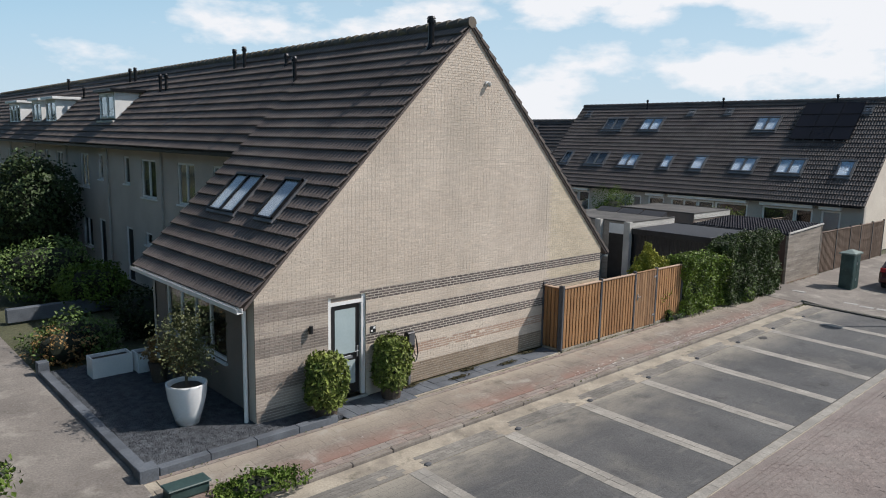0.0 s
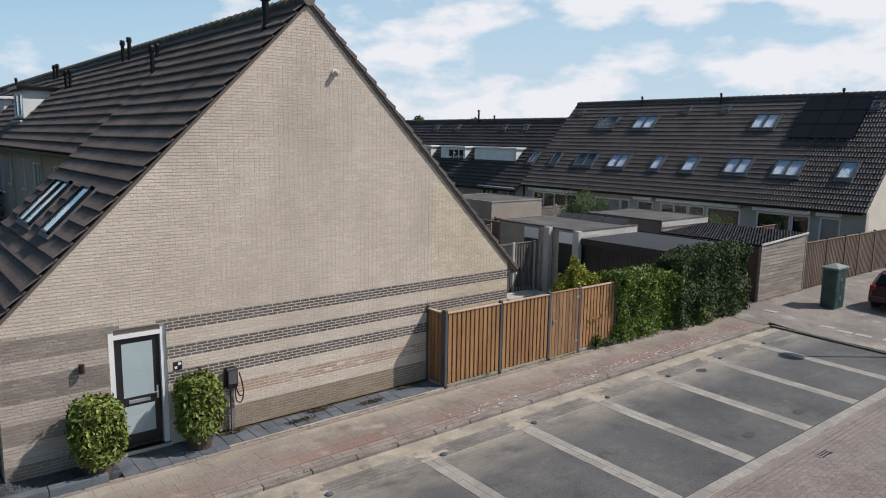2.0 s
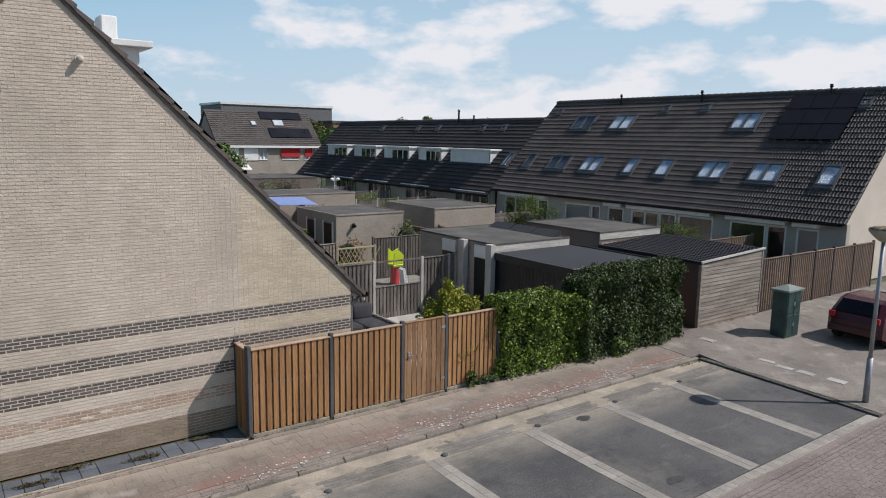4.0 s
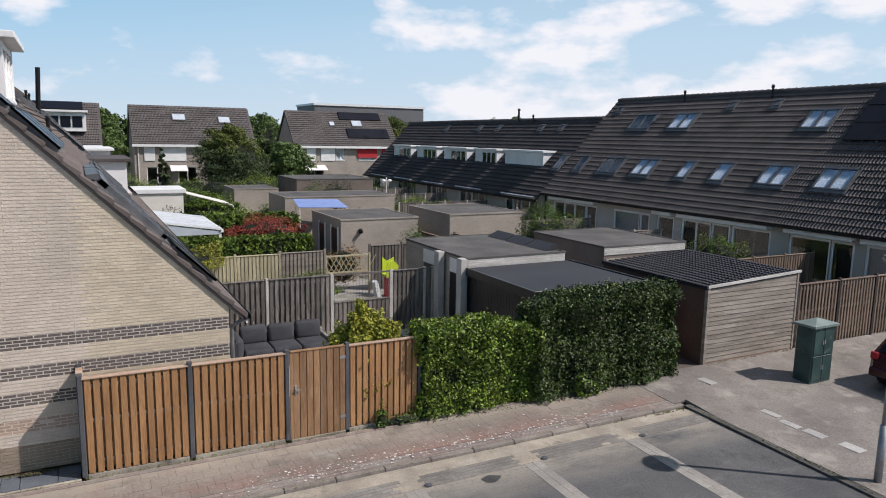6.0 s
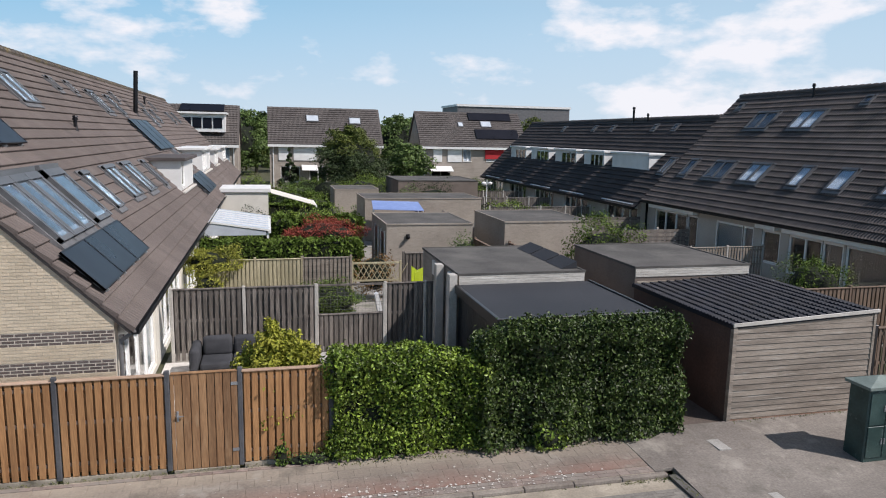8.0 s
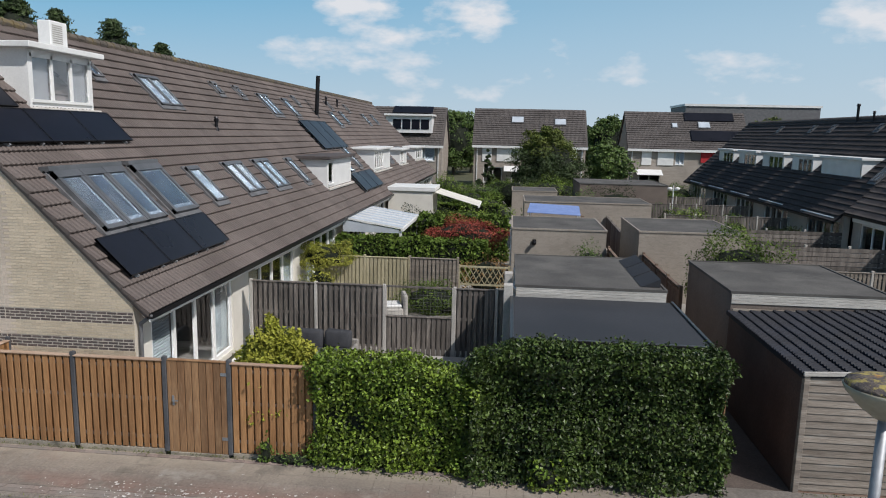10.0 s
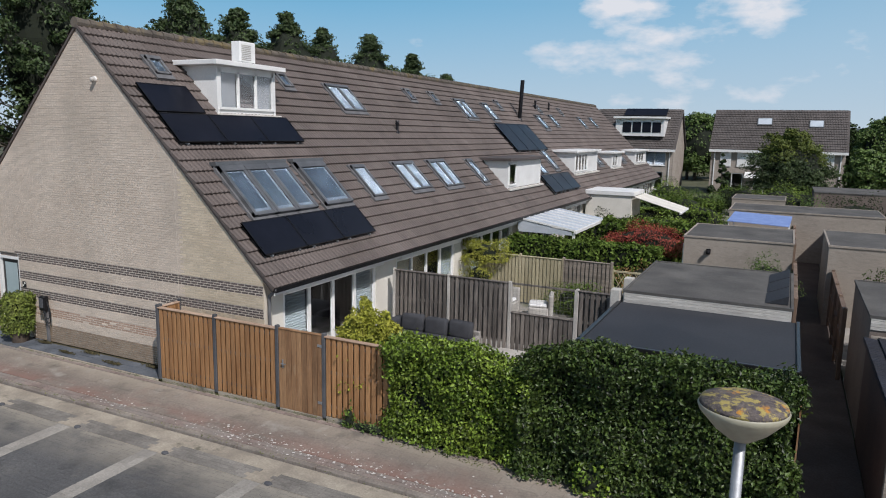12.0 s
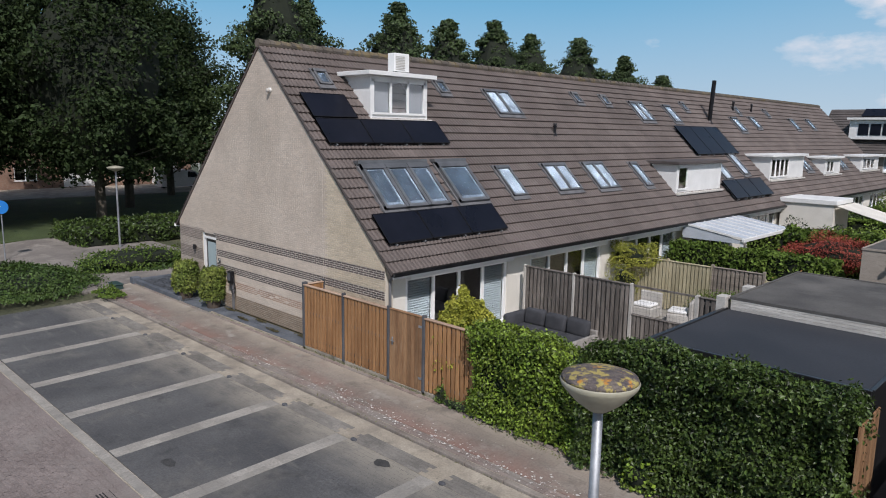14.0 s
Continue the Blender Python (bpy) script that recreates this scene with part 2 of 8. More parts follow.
    "asphalt": mat("dark_grey_parking_bay", (0.068, 0.069, 0.071), (0.115, 0.115, 0.114), 0.9, 0.7, 45, 0.35, island=0.03, grain=0.26, stretch=(0.8, 0.5, 1)),
    "line": mat("pale_paver_line", (0.235, 0.22, 0.195), (0.33, 0.31, 0.275), 0.92, 1.0, 25, 0.3, island=0.12, each=0.12, grain=0.2),
    "street": mat("red_grey_street_brick", (0.172, 0.142, 0.130), (0.240, 0.203, 0.186), 0.92, 0.6, 25, 0.3, island=0.10, grain=0.25),
    "gravel": mat("dark_slate_gravel", (0.05, 0.056, 0.065), (0.12, 0.13, 0.145), 0.8, 6, 60, 1.0, grain=0.5, depth=0.04),
    "slate": mat("blue_grey_concrete_edging", (0.075, 0.085, 0.10), (0.13, 0.145, 0.165), 0.75, 2, 30, 0.25, each=0.12, grain=0.2),
    "moss": mat("brown_moss", (0.05, 0.045, 0.02), (0.10, 0.085, 0.04), 0.95, 6, 60, 0.8, grain=0.4),
    "pot": mat("white_glazed_pot", (0.74, 0.74, 0.73), (0.80, 0.80, 0.79), 0.25, 2, 20, 0.02, grain=0.03),
    "basket": mat("dark_brown_planter", (0.06, 0.045, 0.035), (0.10, 0.075, 0.055), 0.8, 4, 30, 0.4, grain=0.3),
    "sofa": mat("charcoal_fabric", (0.030, 0.032, 0.037), (0.055, 0.057, 0.064), 0.9, 3, 60, 0.3, grain=0.2),
    "wicker": mat("grey_wicker", (0.24, 0.225, 0.205), (0.34, 0.32, 0.295), 0.85, 4, 60, 0.6, grain=0.3),
    "green_box": mat("green_painted_steel", (0.024, 0.050, 0.047), (0.044, 0.082, 0.076), 0.5, 2.5, 20, 0.1, grain=0.15),
    "red_car": mat("dark_red_car_paint", (0.045, 0.006, 0.010), (0.065, 0.010, 0.015), 0.22, 1.5, 20, 0.0, grain=0.06),
    "tyre": mat("black_rubber", (0.015, 0.015, 0.015), (0.025, 0.025, 0.025), 0.9, 5, 40, 0.2, grain=0.2),
    "bowl": mat("yellowed_lamp_plastic", (0.29, 0.275, 0.205), (0.38, 0.36, 0.27), 0.5, 3, 20, 0.05, grain=0.08),
    "lichen": mat("lichen_covered_lamp_cap", (0.07, 0.058, 0.062), (0.15, 0.125, 0.105), 0.9, 9, 40, 0.6, grain=0.4),
    "bark": mat("dark_bark", (0.05, 0.042, 0.033), (0.10, 0.085, 0.065), 0.95, 4, 25, 0.8, grain=0.4, stretch=(1, 1, 0.3)),
    # near-black fill that paints the shade deep inside foliage
    "core": mat("painted_foliage_shade", (0.006, 0.010, 0.004), (0.012, 0.017, 0.007), 0.95, 4, 20, 0.5, grain=0.4),
    "ivy": leafy("ivy_leaf", (0.030, 0.053, 0.010), (0.056, 0.088, 0.017), 0.75),
    "ivy_light": leafy("light_ivy_leaf", (0.085, 0.140, 0.016), (0.160, 0.222, 0.028), 0.8),
    "shrub_y": leafy("yellow_green_shrub_leaf", (0.22, 0.24, 0.028), (0.34, 0.33, 0.05), 0.35),
    "laurel": leafy("variegated_laurel_leaf", (0.075, 0.115, 0.020), (0.185, 0.215, 0.045), 0.6),
    "hedge": leafy("hedge_leaf", (0.066, 0.112, 0.019), (0.118, 0.170, 0.033)),
    "red_leaf": leafy("red_shrub_leaf", (0.22, 0.038, 0.028), (0.34, 0.08, 0.052)),
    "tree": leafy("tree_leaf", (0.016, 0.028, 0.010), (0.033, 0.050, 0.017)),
    "tree_l": leafy("light_tree_leaf", (0.070, 0.118, 0.028), (0.115, 0.170, 0.045)),
    "conifer": leafy("conifer_needles", (0.030, 0.052, 0.018), (0.058, 0.086, 0.028)),
    "climber": leafy("climber_leaf", (0.20, 0.215, 0.03), (0.31, 0.31, 0.05), 0.45),
    "bed": leafy("bed_shrub_leaf", (0.034, 0.066, 0.014), (0.062, 0.098, 0.022), 0.5),
    "dry": leafy("dry_orange_plant", (0.20, 0.11, 0.04), (0.28, 0.18, 0.07)),
    "facing": mat("pale_weathered_facing", (0.42, 0.40, 0.365), (0.58, 0.555, 0.51), 0.85, 2.2, 16, 0.3, each=0.1, grain=0.2, stretch=(0.4, 3, 3)),
    "brown_panel": mat("red_brown_panel", (0.069, 0.043, 0.035), (0.112, 0.070, 0.055), 0.8, 1.2, 20, 0.15, grain=0.2),
    "tree_g": leafy("yellow_green_tree_leaf", (0.070, 0.098, 0.018), (0.125, 0.150, 0.028)),
    "curtain": mat("grey_net_curtain", (0.16, 0.165, 0.17), (0.23, 0.235, 0.24), 0.9, 2, 30, 0, grain=0.1, stretch=(3, 8, 0.3)),
    "venetian": mat("grey_teal_venetian_blind", (0.34, 0.385, 0.39), (0.42, 0.465, 0.47), 0.6, 1, 30, 0, grain=0.06),
    "slab_pale": mat("pale_terrace_slabs", (0.52, 0.50, 0.47), (0.64, 0.62, 0.58), 0.9, 0.8, 20, 0.3, grain=0.15),
    "taupe_wall": mat("taupe_brown_wall", (0.135, 0.108, 0.092), (0.195, 0.160, 0.136), 0.9, 0.8, 25, 0.4, grain=0.2),
    "pave": mat("worn_sandy_grey_pavers", (0.160, 0.142, 0.126), (0.250, 0.225, 0.198), 0.92, 0.5, 22, 0.3, grain=0.25),
    "brick_tan": mat("tan_brick", (0.385, 0.322, 0.268), (0.48, 0.41, 0.345), 0.9, 0.7, 30, 0.5, island=0.1, grain=0.16),
    "kerb": mat("dirty_brown_kerb", (0.165, 0.140, 0.120), (0.27, 0.238, 0.205), 0.92, 1.2, 25, 0.3, island=0.1, grain=0.25),
    "ridge": mat("lichen_grown_ridge_tile", (0.085, 0.072, 0.06), (0.145, 0.122, 0.095), 0.8, 2.0, 30, 0.3, each=0.12, grain=0.25),
    "garage_brick": mat("grey_beige_garage_brick", (0.29, 0.255, 0.215), (0.37, 0.325, 0.275), 0.95, 0.7, 40, 0.4, grain=0.2),
    "front_brick": mat("pale_grey_front_brick", (0.47, 0.42, 0.372), (0.57, 0.515, 0.46), 0.9, 0.7, 30, 0.4, grain=0.16),
    # brown paving, darkened in colour to carry the alley's shade
    "alley": mat("shaded_brown_alley_paving", (0.067, 0.053, 0.045), (0.120, 0.096, 0.081), 0.92, 1.0, 25, 0.3, grain=0.25),
    "olive": leafy("olive_leaf", (0.075, 0.085, 0.035), (0.125, 0.135, 0.06), 0.4),
    "joint": mat("dirty_sand_joint", (0.085, 0.083, 0.078), (0.13, 0.126, 0.117), 0.95, 0.8, 30, 0.3, grain=0.3),
    "petal": mat("fallen_white_petals", (0.55, 0.53, 0.50), (0.70, 0.67, 0.63), 0.8, 4, 30, 0, grain=0.1),
    "lime": mat("lime_green_plastic", (0.50, 0.62, 0.03), (0.56, 0.68, 0.05), 0.4, 2, 20, 0, grain=0.04),
    "redp": mat("red_plastic", (0.55, 0.04, 0.05), (0.62, 0.06, 0.07), 0.4, 2, 20, 0, grain=0.04),
    "blue_tarp": mat("blue_tarpaulin", (0.16, 0.24, 0.50), (0.24, 0.33, 0.60), 0.5, 3, 15, 0.3, grain=0.1),
    "sign_blue": mat("blue_sign_face", (0.01, 0.16, 0.50), (0.015, 0.19, 0.56), 0.4, 2, 20, 0, grain=0.03),
    "gutter": mat("dirty_grey_gutter_paver", (0.15, 0.14, 0.125), (0.235, 0.22, 0.195), 0.92, 0.8, 25, 0.3, island=0.12, grain=0.22),
    "oil": mat("old_oil_stain", (0.035, 0.035, 0.034), (0.065, 0.064, 0.062), 0.7, 6, 40, 0.2, grain=0.3),
    "weed": leafy("kerb_weed_leaf", (0.085, 0.105, 0.028), (0.16, 0.165, 0.06), 0.4),
    "lid": mat("grey_green_painted_lid", (0.13, 0.17, 0.155), (0.19, 0.235, 0.215), 0.55, 3, 25, 0.1, grain=0.15),
    "shed_tile": mat("blue_black_shed_roof_tile", (0.010, 0.012, 0.019), (0.019, 0.022, 0.032), 0.62, 1.2, 30, 0.15, island=0.18, grain=0.2),
    "white_mark": mat("worn_white_paver", (0.29, 0.28, 0.26), (0.43, 0.42, 0.395), 0.9, 2.0, 25, 0.2, grain=0.2),
    "tile_far": mat("black_brown_roof_tile", (0.034, 0.029, 0.029), (0.056, 0.048, 0.047), 0.75, 0.6, 30, 0.3, island=0.12, grain=0.2),
    "van": mat("white_van_paint", (0.70, 0.70, 0.70), (0.78, 0.78, 0.78), 0.25, 1.5, 20, 0.0, grain=0.04),
    "poly": mat("translucent_white_roof_sheet", (0.46, 0.50, 0.55), (0.56, 0.60, 0.65), 0.35, 1.2, 15, 0.05, grain=0.06),
    "redblind": mat("red_awning_cloth", (0.38, 0.015, 0.02), (0.45, 0.025, 0.03), 0.8, 2, 20, 0, grain=0.05),
}
for k in ("pv", "pvframe", "shed_tile"):
    M[k].node_tree.nodes["Principled BSDF"].inputs["Specular IOR Level"].default_value = 0.22


def blotch(material, colour, scale, lo, hi, strength=1.0, stretch=(1, 1, 1)):
    """Uneven stains of another colour over a material."""
    n, l = M[material].node_tree.nodes, M[material].node_tree.links
    p = n["Principled BSDF"]
    src = p.inputs["Base Color"].links[0].from_socket
    g, mp, t, r, mx = n.new("ShaderNodeNewGeometry"), n.new("ShaderNodeMapping"), n.new("ShaderNodeTexNoise"), n.new("ShaderNodeMapRange"), n.new("ShaderNodeMix")
    mp.inputs["Scale"].default_value = stretch
    mp.inputs["Location"].default_value = (scale * 3.7, lo * 11, hi * 5)
    t.inputs["Scale"].default_value, t.inputs["Detail"].default_value, t.inputs["Roughness"].default_value = scale, 8, 0.65
    r.inputs["From Min"].default_value, r.inputs["From Max"].default_value, r.inputs["To Max"].default_value = lo, hi, strength
    mx.data_type = "RGBA"
    mx.inputs["B"].default_value = (*colour, 1)
    l.new(g.outputs["Position"], mp.inputs["Vector"])
    l.new(mp.outputs["Vector"], t.inputs["Vector"])
    l.new(t.outputs["Fac"], r.inputs["Value"])
    l.new(r.outputs["Result"], mx.inputs["Factor"])
    l.new(src, mx.inputs["A"])
    l.new(mx.outputs["Result"], p.inputs["Base Color"])


def drift(material, colour, scale, y_clean, y_full, lo=0.25, hi=0.75, strength=0.9):
    """Blown sand that lies thicker towards one edge of a surface."""
    blotch(material, colour, scale, lo, hi, strength, (0.5, 1.2, 1))
    n, l = M[material].node_tree.nodes, M[material].node_tree.links
    mx = n["Principled BSDF"].inputs["Base Color"].links[0].from_node
    fac = mx.inputs["Factor"].links[0].from_socket
    g, sp, r, mu = n.new("ShaderNodeNewGeometry"), n.new("ShaderNodeSeparateXYZ"), n.new("ShaderNodeMapRange"), n.new("ShaderNodeMath")
    r.inputs["From Min"].default_value, r.inputs["From Max"].default_value = y_clean, y_full
    mu.operation = "MULTIPLY"
    l.new(g.outputs["Position"], sp.inputs["Vector"])
    l.new(sp.outputs["Y"], r.inputs["Value"])
    l.new(r.outputs["Result"], mu.inputs[0])
    l.new(fac, mu.inputs[1])
    l.new(mu.outputs[0], mx.inputs["Factor"])


blotch("asphalt", (0.20, 0.185, 0.16), 0.5, 0.54, 0.72, 0.5)
blotch("asphalt", (0.20, 0.19, 0.17), 2.4, 0.58, 0.74, 0.5, (0.35, 1.6, 1))
blotch("lichen", (0.42, 0.34, 0.10), 11.0, 0.50, 0.58, 0.85)
blotch("lichen", (0.50, 0.23, 0.03), 7.0, 0.58, 0.64, 0.85)
blotch("asphalt", (0.045, 0.047, 0.047), 1.6, 0.56, 0.70, 0.7)
drift("asphalt", (0.29, 0.265, 0.22), 1.3, -4.6, -3.45, 0.30, 0.55, 0.95)
drift("path", (0.25, 0.125, 0.098), 0.9, -1.6, -2.35, 0.42, 0.54, 0.82)
drift("path", (0.40, 0.35, 0.275), 1.1, -1.7, -0.8, 0.32, 0.58, 0.8)
blotch("path", (0.22, 0.14, 0.115), 0.8, 0.55, 0.68, 0.3)
blotch("path", (0.36, 0.34, 0.30), 1.4, 0.56, 0.70, 0.7)
blotch("path", (0.50, 0.48, 0.45), 7.0, 0.66, 0.72, 0.8)
blotch("path", (0.10, 0.09, 0.075), 1.0, 0.58, 0.70, 0.6)
blotch("pave", (0.40, 0.37, 0.32), 1.2, 0.55, 0.70, 0.6)
blotch("pave", (0.11, 0.10, 0.085), 0.9, 0.54, 0.68, 0.7)
blotch("pave", (0.13, 0.11, 0.09), 3.2, 0.56, 0.68, 0.5)
blotch("pave", (0.46, 0.44, 0.40), 6.0, 0.66, 0.72, 0.6)
blotch("cedar", (0.40, 0.24, 0.12), 9.0, 0.64, 0.70, 0.6)
blotch("cedar_gate", (0.36, 0.24, 0.14), 5.0, 0.55, 0.68, 0.6, (2, 2, 0.3))
blotch("grey_wood", (0.05, 0.044, 0.04), 2.5, 0.50, 0.66, 0.75, (3, 3, 0.45))
blotch("grey_wood", (0.27, 0.25, 0.225), 3.5, 0.58, 0.70, 0.6, (3, 3, 0.3))
blotch("green_box", (0.15, 0.20, 0.19), 5.0, 0.60, 0.66, 0.5)
blotch("plank", (0.42, 0.39, 0.345), 4.0, 0.56, 0.68, 0.6, (0.25, 1, 4))
blotch("garage_brick", (0.21, 0.185, 0.155), 6.0, 0.50, 0.64, 0.45, (0.8, 0.8, 2.6))
blotch("garage_brick", (0.42, 0.38, 0.33), 9.0, 0.54, 0.66, 0.45, (0.7, 0.7, 1.8))
blotch("render_wall", (0.24, 0.21, 0.18), 6.0, 0.48, 0.60, 0.5, (0.12, 0.12, 2.6))
blotch("brick_brown", (0.30, 0.25, 0.21), 6.0, 0.50, 0.62, 0.4, (0.8, 0.8, 2.6))
blotch("ridge", (0.23, 0.17, 0.06), 2.5, 0.52, 0.66, 0.6)
blotch("kerb", (0.34, 0.31, 0.26), 1.2, 0.54, 0.70, 0.7)
blotch("path_red", (0.24, 0.22, 0.195), 0.8, 0.42, 0.58, 0.8)
blotch("sand", (0.20, 0.175, 0.145), 1.1, 0.46, 0.66, 0.85)
blotch("sand", (0.09, 0.085, 0.06), 2.2, 0.58, 0.70, 0.8)
blotch("line", (0.22, 0.21, 0.19), 1.3, 0.48, 0.68, 0.8)
blotch("street", (0.24, 0.215, 0.195), 0.7, 0.45, 0.65, 0.7)
blotch("slab", (0.10, 0.11, 0.06), 0.6, 0.50, 0.64, 0.8)
blotch("felt", (0.16, 0.152, 0.138), 0.7, 0.50, 0.70, 0.6)
blotch("brick", (0.36, 0.31, 0.25), 0.45, 0.52, 0.72, 0.5, (1, 1, 0.5))
blotch("tile", (0.16, 0.147, 0.132), 1.2, 0.55, 0.75, 0.35)
blotch("tile", (0.055, 0.05, 0.045), 0.9, 0.56, 0.74, 0.5, (1, 1, 0.4))
blotch("plank", (0.13, 0.10, 0.075), 3.0, 0.56, 0.70, 0.6, (0.4, 1, 2))
GLASS = glass("window_glass")
GLASS_DIM = glass("dim_roof_window_glass", (0.75, 0.85, 0.95), 1.28)
GLASS_BRIGHT = glass("bright_skylight_glass", (0.92, 0.97, 1.0), 2.3)
GLASS_SKY = glass("skylight_glass", (0.85, 0.93, 1.0), 1.5)
M["frosted"] = glass("frosted_door_glass", (0.80, 0.92, 0.94), 1.5)


# ---- helpers of this scene ----
def mesh_np(name, v, f):
    """Mesh from an (n,3) array and an (m,k) array of faces."""
    me = bpy.data.meshes.new(name)
    v, f = np.asarray(v, dtype=np.float32), np.asarray(f, dtype=np.int32)
    k = f.shape[1]
    me.vertices.add(len(v))
    me.vertices.foreach_set("co", v.ravel())
    me.loops.add(f.size)
    me.loops.foreach_set("vertex_index", f.ravel())
    me.polygons.add(len(f))
    me.polygons.foreach_set("loop_start", np.arange(0, f.size, k, dtype=np.int32))
    me.polygons.foreach_set("use_smooth", np.zeros(len(f), dtype=bool))
    me.update(calc_edges=True)
    me.validate()
    return me


BASE = {}


def thing(name, base, label, category, group="", kind=""):
    """An Empty at its base that parents the parts of one thing."""
    ob = new(name)
    ob.location = base
    ob.empty_display_size = 0.2
    BASE[ob.name] = Vector(base)
    return tagged(ob, label, category, group, kind)


def part(name, data, material, parent, label="", smooth=False, kind=""):
    """One mesh under a thing or a part. Coordinates are the world's."""
    if isinstance(data, bmesh.types.BMesh):
        me = bpy.data.meshes.new(name)
        bmesh.ops.recalc_face_normals(data, faces=data.faces)
        data.to_mesh(me)
        data.free()
    else:
        me = data
    base = BASE.get(parent.name, Vector((0, 0, 0))) if parent else Vector((0, 0, 0))
    if base.length:
        me.transform(Matrix.Translation(-base))
    me.materials.append(M[material] if isinstance(material, str) else material)
    if smooth:
        me.polygons.foreach_set("use_smooth", [True] * len(me.polygons))
    ob = new(name, me)
    if parent:
        ob.parent = parent
        BASE[ob.name] = base
    return tagged(ob, label, "", "", kind)


def solo(name, data, material, label, category, kind="", group="", smooth=False):
    return tagged(part(name, data, material, None, smooth=smooth), label, category, group, kind)


def B(bm, p, q, bevel=0.0):
    """A box between two corners, added to bm."""
    lo, hi = [min(a, b) for a, b in zip(p, q)], [max(a, b) for a, b in zip(p, q)]
    vs = [bm.verts.new((x, y, z)) for x in (lo[0], hi[0]) for y in (lo[1], hi[1]) for z in (lo[2], hi[2])]
    fs = [bm.faces.new([vs[i] for i in idx]) for idx in ((0, 1, 3, 2), (4, 6, 7, 5), (0, 4, 5, 1), (2, 3, 7, 6), (0, 2, 6, 4), (1, 5, 7, 3))]
    if bevel:
        es = list({e for f in fs for e in f.edges})
        bmesh.ops.bevel(bm, geom=es, offset=bevel, segments=1, affect="EDGES")
    return vs


def box(p, q, bevel=0.0):
    bm = bmesh.new()
    B(bm, p, q, bevel)
    return bm


def poly_prism(pts, vec):
    """A prism over the polygon pts (3D), swept by vec."""
    bm = bmesh.new()
    a = [bm.verts.new(p) for p in pts]
    b = [bm.verts.new(Vector(p) + Vector(vec)) for p in pts]
    bm.faces.new(a)
    bm.faces.new(b[::-1])
    n = len(pts)
    for i in range(n):
        bm.faces.new((a[i], b[i], b[(i + 1) % n], a[(i + 1) % n]))
    return bm


def tube(bm, a, b, r0, r1=None, seg=10):
    """A tapered cylinder from a to b."""
    a, b = Vector(a), Vector(b)
    r1 = r0 if r1 is None else r1
    rot = (b - a).to_track_quat("Z", "Y").to_matrix()
    ring = [[bm.verts.new(p + rot @ Vector((r * math.cos(t), r * math.sin(t), 0))) for t in [2 * math.pi * i / seg for i in range(seg)]] for p, r in ((a, r0), (b, r1))]
    for i in range(seg):
        bm.faces.new((ring[0][i], ring[0][(i + 1) % seg], ring[1][(i + 1) % seg], ring[1][i]))
    bm.faces.new(ring[0][::-1])
    bm.faces.new(ring[1])


def lathe(profile, centre, seg=28):
    """A turned form: profile of (radius, z)."""
    bm = bmesh.new()
    rings = []
    for r, z in profile:
        rings.append([bm.verts.new((centre[0] + r * math.cos(2 * math.pi * i / seg), centre[1] + r * math.sin(2 * math.pi * i / seg), centre[2] + z)) for i in range(seg)])
    for a, b in zip(rings, rings[1:]):
        for i in range(seg):
            bm.faces.new((a[i], a[(i + 1) % seg], b[(i + 1) % seg], b[i]))
    bm.faces.new(rings[0][::-1])
    bm.faces.new(rings[-1])
    return bm


def wall(axis, c0, c1, u0, u1, z0, z1, holes=()):
    """A wall between c0 (outside) and c1 across the axis, from u0 to u1 along it, with holes (u0, u1, z0, z1) right through."""
    bm = bmesh.new()
    us = sorted({u0, u1, *[h[0] for h in holes], *[h[1] for h in holes]})
    zs = sorted({z0, z1, *[h[2] for h in holes], *[h[3] for h in holes]})

    def P(c, u, z):
        return bm.verts.new((c, u, z) if axis == "x" else (u, c, z))

    def quad(*pts):
        bm.faces.new([P(*p) for p in pts])

    for a, b in zip(us, us[1:]):
        for c, d in zip(zs, zs[1:]):
            if any(h[0] <= a and b <= h[1] and h[2] <= c and d <= h[3] for h in holes):
                continue
            for k in (c0, c1):
                quad((k, a, c), (k, b, c), (k, b, d), (k, a, d))
    for a, b, c, d in (*holes, (u0, u1, z0, z1)):
        quad((c0, a, c), (c1, a, c), (c1, a, d), (c0, a, d))
        quad((c0, b, c), (c1, b, c), (c1, b, d), (c0, b, d))
        quad((c0, a, c), (c0, b, c), (c1, b, c), (c1, a, c))
        quad((c0, a, d), (c0, b, d), (c1, b, d), (c1, a, d))
    bmesh.ops.remove_doubles(bm, verts=bm.verts, dist=0.0005)
    return bm


def AX(axis, c, u, z):
    return (c, u, z) if axis == "x" else (u, c, z)


